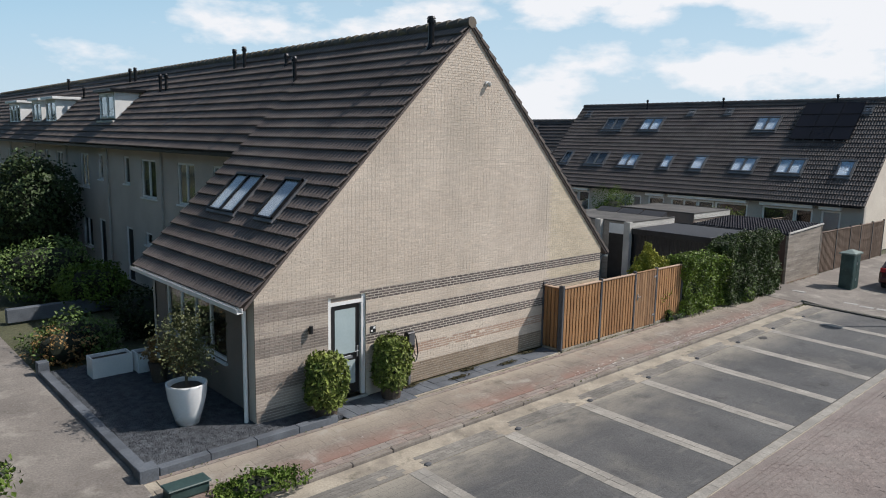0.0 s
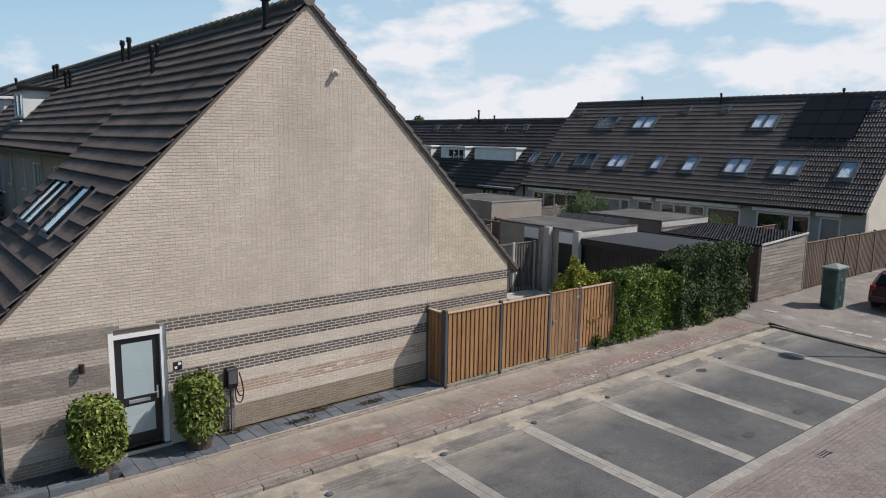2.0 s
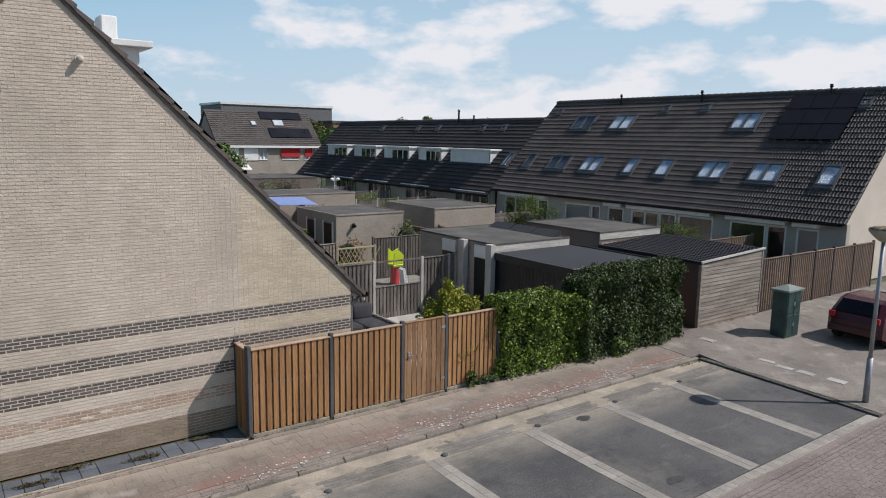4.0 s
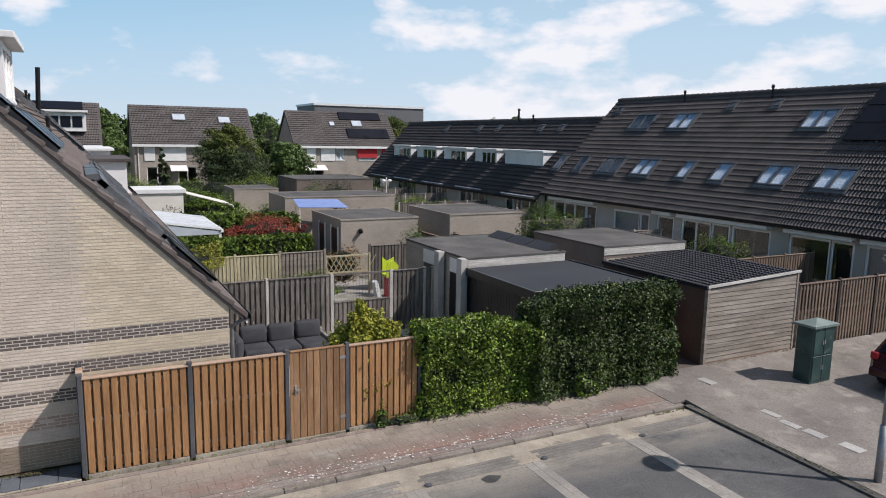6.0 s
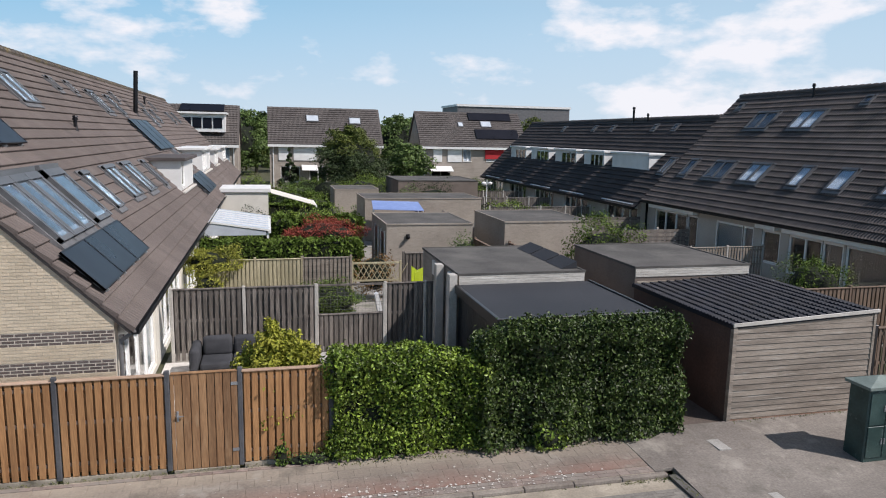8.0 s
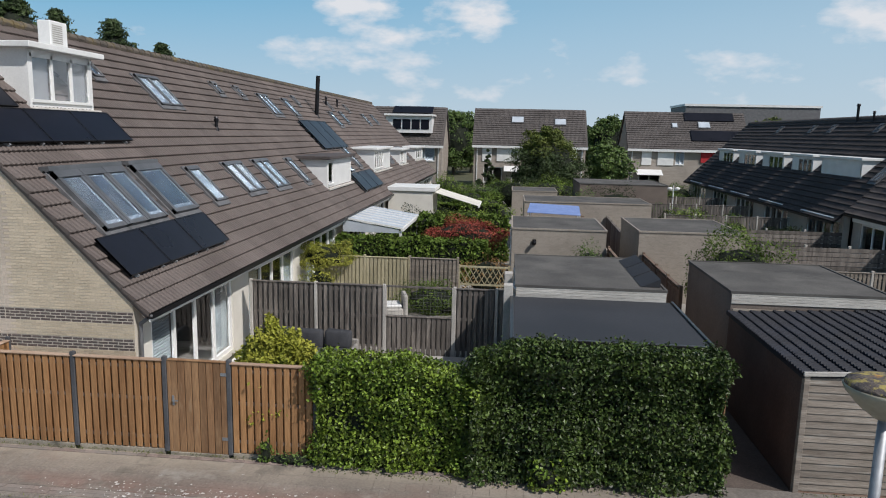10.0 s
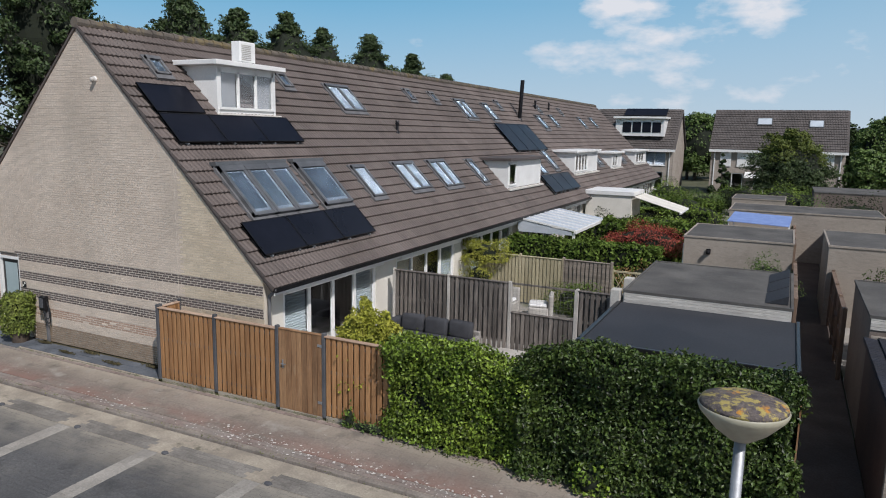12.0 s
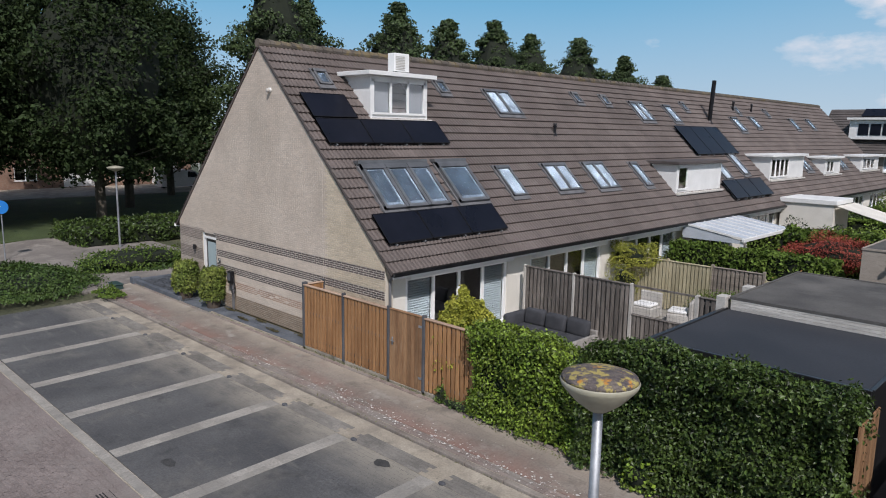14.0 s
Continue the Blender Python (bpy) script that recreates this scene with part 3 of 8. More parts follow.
def window(parent, axis, c, out, u0, u1, z0, z1, lights=2, material="white", name="window", sill=True, bar=0.07, behind="", glazing=None, part_label=""):
    """A framed window in a wall's opening: frame, panes, sill. c: the wall's outer face; out: +1 or -1."""
    a, b = c - out * 0.11, c - out * 0.04
    edges = [u0 + (u1 - u0 - bar) * i / lights for i in range(lights + 1)]
    bm = wall(axis, b, a, u0, u1, z0, z1, [(u + bar, v, z0 + bar, z1 - bar) for u, v in zip(edges, edges[1:])])
    w = part(name, bm, material, parent, part_label)
    for u, v in zip(edges, edges[1:]):
        pane = part("pane", box(AX(axis, c - out * 0.085, u + bar, z0 + bar), AX(axis, c - out * 0.075, v, z1 - bar)), glazing or GLASS, w)
        pane.visible_shadow = False
        # a near-black backing paints the unlit room; the others are blinds
        if behind:
            part("blind", box(AX(axis, c - out * 0.16, u + bar * 0.6, z0 + bar * 0.5), AX(axis, c - out * 0.15, v + bar * 0.4, z1 - bar * 0.5)), behind, w)
    if sill:
        part("window_sill", box(AX(axis, c - out * 0.03, u0 - 0.05, z0 - 0.06), AX(axis, c + out * 0.07, u1 + 0.05, z0 - 0.003), 0.008), "white", w)
    return w


def tile_field(origin, u, v, ncol, nrow, tw, th, skip=None, amp=1.0, wave=1.0):
    """Rows of overlapping pan tiles: origin at the eave, u along the eave, v up the slope."""
    o, u, v = np.array(origin, float), np.array(u, float), np.array(v, float)
    n = np.cross(u, v)
    n *= np.sign(n[2])
    prof_u = np.array([0.01, 0.12, 0.25, 0.40, 0.51, 0.62, 0.75, 0.90, 0.995]) * tw
    prof_h = np.array([0.018, 0.040, 0.040, 0.020, 0.022, 0.040, 0.040, 0.020, 0.018])
    prof_h = 0.03 + (prof_h - 0.03) * wave
    base = [(a, -0.022, b + 0.062) for a, b in zip(prof_u, prof_h)]
    base += [(a, th + 0.02, b - 0.004) for a, b in zip(prof_u, prof_h)]
    base += [(a, -0.03, b - 0.03) for a, b in zip(prof_u, prof_h)]
    base += [(a, -0.03, b + 0.048) for a, b in zip(prof_u, prof_h)]
    base = np.array(base) * np.array((1, 1, amp))
    faces = np.array([(k, k + 1, k + 10, k + 9) for k in range(8)] + [(k + 18, k + 19, k + 28, k + 27) for k in range(8)] + [(k + 27, k + 28, k + 1, k) for k in range(8)])
    cols, rows = np.meshgrid(np.arange(ncol), np.arange(nrow))
    cols, rows = cols.ravel(), rows.ravel()
    if skip is not None:
        keep = ~skip(cols, rows)
        cols, rows = cols[keep], rows[keep]
    rng = np.random.default_rng(5)
    jit = rng.normal(0, 0.0022, (len(cols), 1))
    L = base[None, :, :] + np.stack([cols * tw, rows * th, np.zeros(len(cols))], 1)[:, None, :]
    L[:, :, 2] += jit
    W = o + L[..., 0:1] * u + L[..., 1:2] * v + L[..., 2:3] * n
    F = faces[None] + (np.arange(len(cols)) * 36)[:, None, None]
    return W.reshape(-1, 3), F.reshape(-1, 4)


def leaves_at(pts, nrm, size, rng, flat=0.5, aspect=0.62):
    """A folded rhombic leaf at each point, turned roughly to the normals."""
    n = len(pts)
    d = nrm * flat + rng.normal(0, 0.55, (n, 3))
    d /= np.linalg.norm(d, axis=1, keepdims=True) + 1e-9
    t = np.cross(d, rng.normal(0, 1, (n, 3)) + np.array((0, 0, 0.01)))
    t /= np.linalg.norm(t, axis=1, keepdims=True) + 1e-9
    b = np.cross(d, t)
    s = size * rng.uniform(0.6, 1.35, (n, 1))
    v = np.stack([pts - t * s, pts - b * s * aspect + d * s * 0.2, pts + t * s, pts + b * s * aspect + d * s * 0.2], 1)
    f = np.arange(n * 4).reshape(n, 4)
    return v.reshape(-1, 3), f


def lump(p, scale, seed):
    """Cheap smooth unevenness for many points."""
    p = p * scale + seed
    return (np.sin(p[:, 0] * 1.7 + 1.3 * np.sin(p[:, 1] * 1.1)) + np.sin(p[:, 1] * 2.1 + 1.7 * np.sin(p[:, 2] * 1.3)) + np.sin(p[:, 2] * 1.9 + 1.2 * np.sin(p[:, 0] * 0.9))) / 3


def hedge_leaves(lo, hi, density, size, seed, rough=0.1):
    """Leaves over the sides and the top of a clipped hedge."""
    rng = np.random.default_rng(seed)
    lo, hi = np.array(lo, float), np.array(hi, float)
    d = hi - lo
    P, N = [], []
    for ax in range(3):
        for sgn in (-1, 1):
            if ax == 2 and sgn < 0:
                continue
            o = [i for i in range(3) if i != ax]
            k = max(int(d[o[0]] * d[o[1]] * density), 8)
            q = rng.uniform(0, 1, (k, 3)) * d + lo
            q[:, ax] = hi[ax] if sgn > 0 else lo[ax]
            nn = np.zeros((k, 3))
            nn[:, ax] = sgn
            off = lump(q, 2.2, seed) * rough + lump(q, 7.0, seed + 3) * rough * 0.4 + rng.normal(-0.05, 0.07, k)
            q += nn * off[:, None]
            nn = nn + np.array((0, 0, 0.25))
            P.append(q)
            N.append(nn)
    return leaves_at(np.concatenate(P), np.concatenate(N), size, rng)


def blob_leaves(centre, radii, count, size, seed, rough=0.18, flat=0.6):
    rng = np.random.default_rng(seed)
    d = rng.normal(0, 1, (count, 3))
    d /= np.linalg.norm(d, axis=1, keepdims=True)
    r = 1 + lump(d * 2.2, 1.5, seed) * rough * 1.5 + rng.normal(-0.06, 0.09, count)
    p = np.array(centre) + d * r[:, None] * np.array(radii)
    p[:, 2] = np.maximum(p[:, 2], 0.03)
    return leaves_at(p, d + np.array((0, 0, 0.3)), size, rng, flat)


def ball(centre, radii, k=0.85, seed=0, floor=0.01):
    bm = bmesh.new()
    bmesh.ops.create_icosphere(bm, subdivisions=2, radius=1.0)
    for v in bm.verts:
        s = k * (1 + 0.12 * noise.noise(v.co * 2 + Vector((seed, 0, 0))))
        v.co = Vector((centre[0] + v.co.x * radii[0] * s, centre[1] + v.co.y * radii[1] * s, max(centre[2] + v.co.z * radii[2] * s, floor)))
    return bm


def joined(chunks):
    vs, fs, k = [], [], 0
    for v, f in chunks:
        vs.append(v)
        fs.append(f + k)
        k += len(v)
    return np.concatenate(vs), np.concatenate(fs)


def bush(name, centre, radii, material, label, count=900, size=0.06, seed=1, category="shrub", group="", core="core", rough=0.18):
    base = (centre[0], centre[1], max(centre[2] - radii[2], 0))
    t = thing(name, base, label, category, group)
    # solid near-black lump paints the shade behind the leaves
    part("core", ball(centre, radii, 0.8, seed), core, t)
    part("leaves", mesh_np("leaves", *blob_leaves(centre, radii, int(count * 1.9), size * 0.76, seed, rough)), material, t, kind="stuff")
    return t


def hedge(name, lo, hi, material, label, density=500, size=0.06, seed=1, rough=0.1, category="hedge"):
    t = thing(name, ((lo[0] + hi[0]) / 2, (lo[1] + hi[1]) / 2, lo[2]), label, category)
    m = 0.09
    # near-black block under the leaves, shade put into its colour
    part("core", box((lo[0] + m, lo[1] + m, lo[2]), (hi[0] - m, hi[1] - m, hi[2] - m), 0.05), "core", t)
    part("leaves", mesh_np("leaves", *hedge_leaves(lo, hi, density, size, seed, rough)), material, t, kind="stuff")
    return t


def tree(x, y, height, radius, material, label, seed, clumps=26, per=260, size=0.24, trunk=0.28, low=0.28, name="tree", conical=False, tip=None):
    """A tapered trunk with limbs and a crown of many flattened leaf sprays."""
    rng = random.Random(seed)
    t = thing(name, (x, y, 0), label, "tree")
    bm = bmesh.new()
    bend = Vector((rng.uniform(-0.4, 0.4), rng.uniform(-0.4, 0.4), 0))
    top = Vector((x, y, height * 0.86)) + bend
    mid = Vector((x, y, height * 0.4)) + bend * 0.3
    tube(bm, (x, y, -0.1), mid, trunk, trunk * 0.65)
    tube(bm, mid, top, trunk * 0.65, trunk * 0.12)
    lobes = [rng.uniform(0.72, 1.12) for _ in range(7)]
    chunks, tips = [], []
    for i in range(clumps):
        f = (i + 0.5) / clumps
        z = height * (low + (1 - low) * (0.03 + 0.93 * f))
        a = i * 2.399 + rng.uniform(-0.5, 0.5)
        lobe = lobes[int((a + f * 5) * 7 / (2 * math.pi)) % 7]
        if conical:
            reach = radius * 1.25 * (1.01 - f) ** 1.05 * math.sqrt(rng.uniform(0.15, 1.0)) * lobe * rng.choice((0.75, 1.0, 1.2))
        else:
            reach = radius * math.sqrt(max(0.02, 1 - (2 * f - 0.8) ** 2 * 0.72)) * math.sqrt(rng.uniform(0.12, 1.0)) * lobe
        c = (x + bend.x * f + reach * math.cos(a), y + bend.y * f + reach * math.sin(a), z + rng.uniform(-0.3, 0.3))
        r = radius * (rng.uniform(0.20, 0.32) if clumps > 40 else rng.uniform(0.26, 0.42)) * ((0.95 - 0.68 * f) * rng.uniform(0.75, 1.15) if conical else 1.0 if f < 0.85 else 0.7)
        tube(bm, Vector((x, y, z - reach * 0.35)) + bend * f, c, trunk * 0.22 * (1.1 - f), trunk * 0.05, 5)
        (tips if tip and f > 0.62 else chunks).append(blob_leaves(c, (r, r, r * (0.55 if clumps > 40 else 0.75)), per, size, seed * 31 + i, 0.5, 0.9))
    part("trunk", bm, "bark", t)
    part("crown", mesh_np("crown", *joined(chunks)), material, t, kind="stuff")
    if tips:
        part("crown_top", mesh_np("crown_top", *joined(tips)), tip, t, "yellowish young growth", kind="stuff")
    # dense crowns get a near-black ball that paints their inner shade
    if clumps > 40:
        k = 0.36 if conical else 0.72
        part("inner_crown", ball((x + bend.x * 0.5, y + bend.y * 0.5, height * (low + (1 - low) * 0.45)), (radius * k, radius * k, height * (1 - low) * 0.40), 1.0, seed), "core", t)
    return t


# ---- ground ----
def sheet(name, x0, y0, x1, y1, z, material, label, category="ground", depth=0.3, kind="structure"):
    return solo(name, box((x0, y0, z - depth), (x1, y1, z)), material, label, category, kind)


def gz(y):
    """The ground falls gently from the houses to the street."""
    ys, zs = (-300, -7.9, -7.2, -3.42, -3.40, -2.56, -2.55, -0.9, 0.0, 800), (-0.32, -0.30, -0.26, -0.185, -0.18, -0.165, -0.10, -0.02, 0.0, 0.0)
    return float(np.interp(y, ys, zs))


def slope(name, x0, x1, ys, lift, material, label, category="ground", drop=0.0):
    """A sheet across x0-x1 that follows the fall of the ground, with a real thickness."""
    bm = bmesh.new()
    n = len(ys)
    top = [[bm.verts.new((x, y, gz(y) + lift)) for y in ys] for x in (x0, x1)]
    bot = [[bm.verts.new((x, y, gz(y) + lift - 0.12 - drop)) for y in ys] for x in (x0, x1)]
    for i in range(n - 1):
        bm.faces.new((top[0][i], top[1][i], top[1][i + 1], top[0][i + 1]))
        bm.faces.new((bot[0][i], bot[0][i + 1], bot[1][i + 1], bot[1][i]))
        for k in (0, 1):
            bm.faces.new((top[k][i], top[k][i + 1], bot[k][i + 1], bot[k][i]))
    for i in (0, n - 1):
        bm.faces.new((top[0][i], bot[0][i], bot[1][i], top[1][i]))
    return solo(name, bm, material, label, category, "structure")


slope("ground", -400, 500, (-300, -7.9, -7.2, -3.42, -2.57, -0.9, 0.0, 700), -0.07, "ground", "flat ground of soil and rough grass reaching the horizon")
slope("street", -60, 80, (-40, -7.9, -7.46), 0.0, "street", "street paved with worn reddish-grey bricks", "road")
slope("parking_bays", -1.3, 22.19, (-7.2, -3.40), -0.008, "joint", "sandy bed of the dark parking bays beside the footpath", "parking")
slope("pavement_far", 22.39, 60, (-7.45, -7.2, -3.4, -2.5, -0.78), 0.05, "pave", "sandy grey paving beside the parking bays", "pavement")
slope("pavement_path", -2.7, 22.38, (-2.42, -0.80), -0.012, "sand", "sandy bed of the footpath along the gable", "pavement")
solo("pavement_ramp", poly_prism([(22.0, -2.42, gz(-2.42) - 0.1), (22.0, -2.42, gz(-2.42) + 0.012), (22.395, -2.42, gz(-2.42) + 0.0515), (22.395, -2.42, gz(-2.42) - 0.1)], (0, 1.62, gz(-0.8) - gz(-2.42))), "pave", "sandy paving ramped up from the footpath", "pavement", "structure")
slope("kerb_strip", -1.3, 22.19, (-3.40, -2.562), 0.004, "sand", "sandy pale strip between kerb and parking bays", "kerb")
slope("footpath_front", -4.7, -2.665, (-2.8, -0.9, 0, 60), 0.004, "pave", "grey footpath along the front gardens", "pavement")
sheet("garden_slabs", 12.05, -0.5, 19.4, 5.75, 0.02, "slab_pale", "pale slabs of the back garden terrace", "terrace")
sheet("back_gardens", 12.05, 5.85, 23.3, 60, 0.0, "slab", "paved and planted ground of the back gardens", "garden")
# part of the alley's shade is put into its paving colour
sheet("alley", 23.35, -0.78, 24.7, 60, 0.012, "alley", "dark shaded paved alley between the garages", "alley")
sheet("back_gardens_east", 24.75, 3.6, 35.8, 60, 0.0, "slab", "paved ground of the gardens across the alley", "garden")
slope("path_west", -17, -4.72, (-9, -7.46, -7.2, -3.4, -0.9, 0, 4.2), 0.003, "pave", "grey brick path crossing between the shrub beds", "pavement")
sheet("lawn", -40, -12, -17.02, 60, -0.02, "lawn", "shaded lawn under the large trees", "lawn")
sheet("street_west", -52, -40, -41, 60, -0.015, "path", "side street in front of the garages", "road")

# kerbs are real steps
bm = bmesh.new()
for k in range(24):
    B(bm, (-1.3 + k * 0.98, -2.55, -0.3), (-1.3 + k * 0.98 + 0.97, -2.425, -0.088 - 0.004 * (k % 3)), 0.014)
solo("kerb_path", bm, "kerb", "dirty brown concrete kerb stones of the footpath", "kerb", "structure")
solo("kerb_east", poly_prism([(22.20, -7.45, -0.4), (22.20, -7.45, -0.22), (22.375, -7.45, -0.22), (22.375, -7.45, -0.4)], (0, 4.88, 0.115)), "felt", "dark dirty kerb at the end of the bays", "kerb", "structure")

# ---- terraced row with the pale brick gable ----
RIDGE_X, RIDGE_Z = 6.0, 8.85
S = math.sqrt(0.5)


def skylight(house, side, y0, y1, xa, xb, lights=1, blind="blind", lift=0.155, name="skylight", w=0.075, glazing=None, cx=RIDGE_X, rz=RIDGE_Z, frame_mat="alu"):
    """A roof window lying on the slope, from xa (upper) to xb (lower)."""
    sg = 1 if side > 0 else -1

    def Q(x, y, h):
        z = rz - abs(x - cx)
        return (x + sg * h * S, y, z + h * S)

    def slab(bm, x0, x1, ya, yb, h0, h1):
        vs = [bm.verts.new(Q(x, y, h)) for x in (x0, x1) for y in (ya, yb) for h in (h0, h1)]
        for idx in ((0, 1, 3, 2), (4, 6, 7, 5), (0, 4, 5, 1), (2, 3, 7, 6), (0, 2, 6, 4), (1, 5, 7, 3)):
            bm.faces.new([vs[i] for i in idx])

    bm = bmesh.new()
    dx = w * sg
    slab(bm, xa, xa + dx * 1.2, y0, y1, 0.0, lift + 0.03)
    slab(bm, xb - dx * 0.7, xb, y0, y1, 0.0, lift)
    step = (y1 - y0) / lights
    for i in range(lights + 1):
        yy = y0 + step * i
        a, b = (yy, yy + w) if i == 0 else (yy - w, yy) if i == lights else (yy - w * 0.9, yy + w * 0.9)
        slab(bm, xa, xb, a, b, 0.0, lift + 0.015)
    f = part(name, bm, frame_mat, house)
    bm = bmesh.new()
    slab(bm, xa - dx * 0.7, xb + dx * 1.5, y0 - 0.06, y1 + 0.06, 0.02, 0.105)
    part("flashing", bm, "lead", f)
    for i in range(lights):
        a, b = y0 + step * i + w * 0.8, y0 + step * (i + 1) - w * 0.8
        bm = bmesh.new()
        slab(bm, xa + dx, xb - dx * 0.5, a, b, lift - 0.03, lift - 0.02)
        pane = part("pane", bm, glazing or GLASS_SKY, f)
        pane.visible_shadow = False
        # backing under the pane; the near-black one paints a dim room
        bm = bmesh.new()
        slab(bm, xa + dx, xb - dx * 0.5, a, b, lift - 0.047, lift - 0.042)
        part("blind", bm, blind, f)
        if name == "roof_window":
            bm = bmesh.new()
            x0, x1 = xa + dx, xb - dx * 0.5
            slab(bm, x0, x0 + dx * 0.45, a, b, lift - 0.0415, lift - 0.031)
            slab(bm, x1 - dx * 0.9, x1, a, b, lift - 0.0415, lift - 0.031)
            slab(bm, x0 + dx * 0.45, x1 - dx * 0.9, a, a + 0.05, lift - 0.0415, lift - 0.031)
            slab(bm, x0 + dx * 0.45, x1 - dx * 0.9, b - 0.09, b, lift - 0.0415, lift - 0.031)
            part("sash", bm, "sash", f)
    return f


def dormer(house, side, y0, y1, xf, zb, zt, lights, back, cx=RIDGE_X, rz=RIDGE_Z, overhang=0.25, roof="white", open_from=0.0, open_to=1.0, blind=""):
    """A flat-roofed dormer: cheeks, front with its window, roof slab."""
    sg = 1 if side > 0 else -1
    d = part("dormer", poly_prism([(xf, y0, zb - 0.1), (xf, y0, zt), (back, y0, zt)], (0, 0.08, 0)), "white", house, "white dormer")
    part("cheek", poly_prism([(xf, y1 - 0.08, zb - 0.1), (xf, y1 - 0.08, zt), (back, y1 - 0.08, zt)], (0, 0.08, 0)), "white", d)
    a, b = y0 + 0.08 + (y1 - y0 - 0.16) * open_from, y0 + 0.08 + (y1 - y0 - 0.16) * open_to
    part("front_panel", wall("x", xf - sg * 0.02, xf - sg * 0.12, y0 + 0.08, y1 - 0.08, zb - 0.05, zt, [(a, b, zb + 0.06, zt - 0.1)]), "white", d)
    bm = bmesh.new()
    c, e = xf - sg * 0.06, xf - sg * 0.0
    step = (b - a - 0.08) / lights
    for i in range(lights + 1):
        B(bm, (c, a + step * i, zb + 0.06), (e, a + step * i + 0.08, zt - 0.1))
    B(bm, (c, a, zb + 0.06), (e + sg * 0.03, b, zb + 0.13))
    B(bm, (c, a, zt - 0.18), (e, b, zt - 0.1))
    part("window_frame", bm, "white", d)
    for i in range(lights):
        p = part("pane", box((xf - sg * 0.045, a + step * i + 0.08, zb + 0.13), (xf - sg * 0.035, a + step * (i + 1), zt - 0.18)), GLASS, d)
        p.visible_shadow = False
        if blind and (i != 1 or lights < 3):
            part("blind", box((xf - sg * 0.14, a + step * i + 0.05, zb + 0.1), (xf - sg * 0.13, a + step * (i + 1) + 0.03, zt - 0.15)), blind, d)
    part("dormer_roof", box((back - sg * 0.3, y0 - overhang, zt), (xf + sg * overhang, y1 + overhang, zt + 0.14), 0.015), roof, d)
    part("flashing", box((xf, y0 - 0.05, zb - 0.16), (xf + sg * 0.16, y1 + 0.12, zb - 0.06), 0.02), "facing", d)
    return d


def flue(house, x, y, z0, z1, r=0.06, cap=True, name="flue_pipe", lean=(0, 0)):
    bm = bmesh.new()
    tube(bm, (x, y, z0), (x + lean[0], y + lean[1], z1), r)
    tube(bm, (x, y, z0 - 0.02), (x, y, z0 + 0.16), r * 1.9, r * 1.05)
    if cap:
        tube(bm, (x + lean[0], y + lean[1], z1 - 0.1), (x + lean[0], y + lean[1], z1 - 0.03), r * 1.5)
        tube(bm, (x + lean[0], y + lean[1], z1 + 0.0), (x + lean[0], y + lean[1], z1 + 0.06), r * 1.6, r * 1.1)
    return part(name, bm, "pvframe", house)


def roof_slope(house, side, y0, y1, x_eave, cx, rz, material, parts_cols=0, label=""):
    """Deck and tiles of one slope, from the eave up to the ridge."""
    sg = 1 if side > 0 else -1
    z_eave = rz - abs(x_eave - cx)
    deck = poly_prism([(x_eave, y0, z_eave - 0.02), (cx, y0, rz - 0.02), (cx, y0, rz - 0.09), (x_eave - sg * 0.02, y0, z_eave - 0.08)], (0, y1 - y0, 0))
    roof = part("roof", deck, material, house, label)
    length = abs(x_eave - cx) / S
    nrow = round(length / 0.368)
    th = length / nrow
    ncol = round((y1 - y0) / 0.3)
    tw = (y1 - y0) / ncol
    o, u, v = (x_eave, y0, z_eave - 0.02), (0, 1, 0), (-sg * S, 0, S)
    skip = (lambda c, r: c < parts_cols) if parts_cols else None
    part("tiles", mesh_np("tiles", *tile_field(o, u, v, ncol, nrow, tw, th, skip, 1.0, 2.0 if material == "tile_dark" else 1.0)), material, roof, kind="stuff")
    if parts_cols:
        one = mesh_np("roof_tile", *tile_field((0, 0, 0), u, v, 1, 1, tw, th))
        one.materials.append(M[material])
        base = BASE[roof.name]
        for r in range(nrow):
            for c in range(parts_cols):
                t = new("roof_tile", one)
                t.parent = roof
                t.location = Vector(o) + Vector(u) * (c * tw) + Vector(v) * (r * th) - base
    return roof


def ridge_cap(house, cx, rz, y0, y1, material):
    n = max(int((y1 - y0) / 0.4), 1)
    step = (y1 - y0) / n
    one = None
    for i in range(n):
        if one is None:
            bm = bmesh.new()
            tube(bm, (cx, y0 - 0.02, rz - 0.03), (cx, y0 + step, rz - 0.05), 0.14, 0.118, 10)
            first = part("ridge_tile", bm, material, house)
            one = first.data
        else:
            o = new("ridge_tile", one)
            o.parent, o.location = house, (0, i * step, 0)


def gutter(house, x, z, y0, y1, material="pvframe", label=""):
    bm = bmesh.new()
    B(bm, (x - 0.065, y0, z - 0.1), (x - 0.055, y1, z))
    B(bm, (x + 0.055, y0, z - 0.1), (x + 0.065, y1, z))
    B(bm, (x - 0.055, y0, z - 0.1), (x + 0.055, y1, z - 0.085))
    return part("gutter", bm, material, house, label)


def house_shell(i):
    y0, y1 = 6.0 * i, 6.0 * i + 6.0
    h = thing("terraced_house", (6.0, y0 + 3, 0), "terraced house of pale brick under a brown tiled roof" if i else "end-of-row house with a large pale brick gable", "house", "houses of the terrace")
    return h, y0, y1


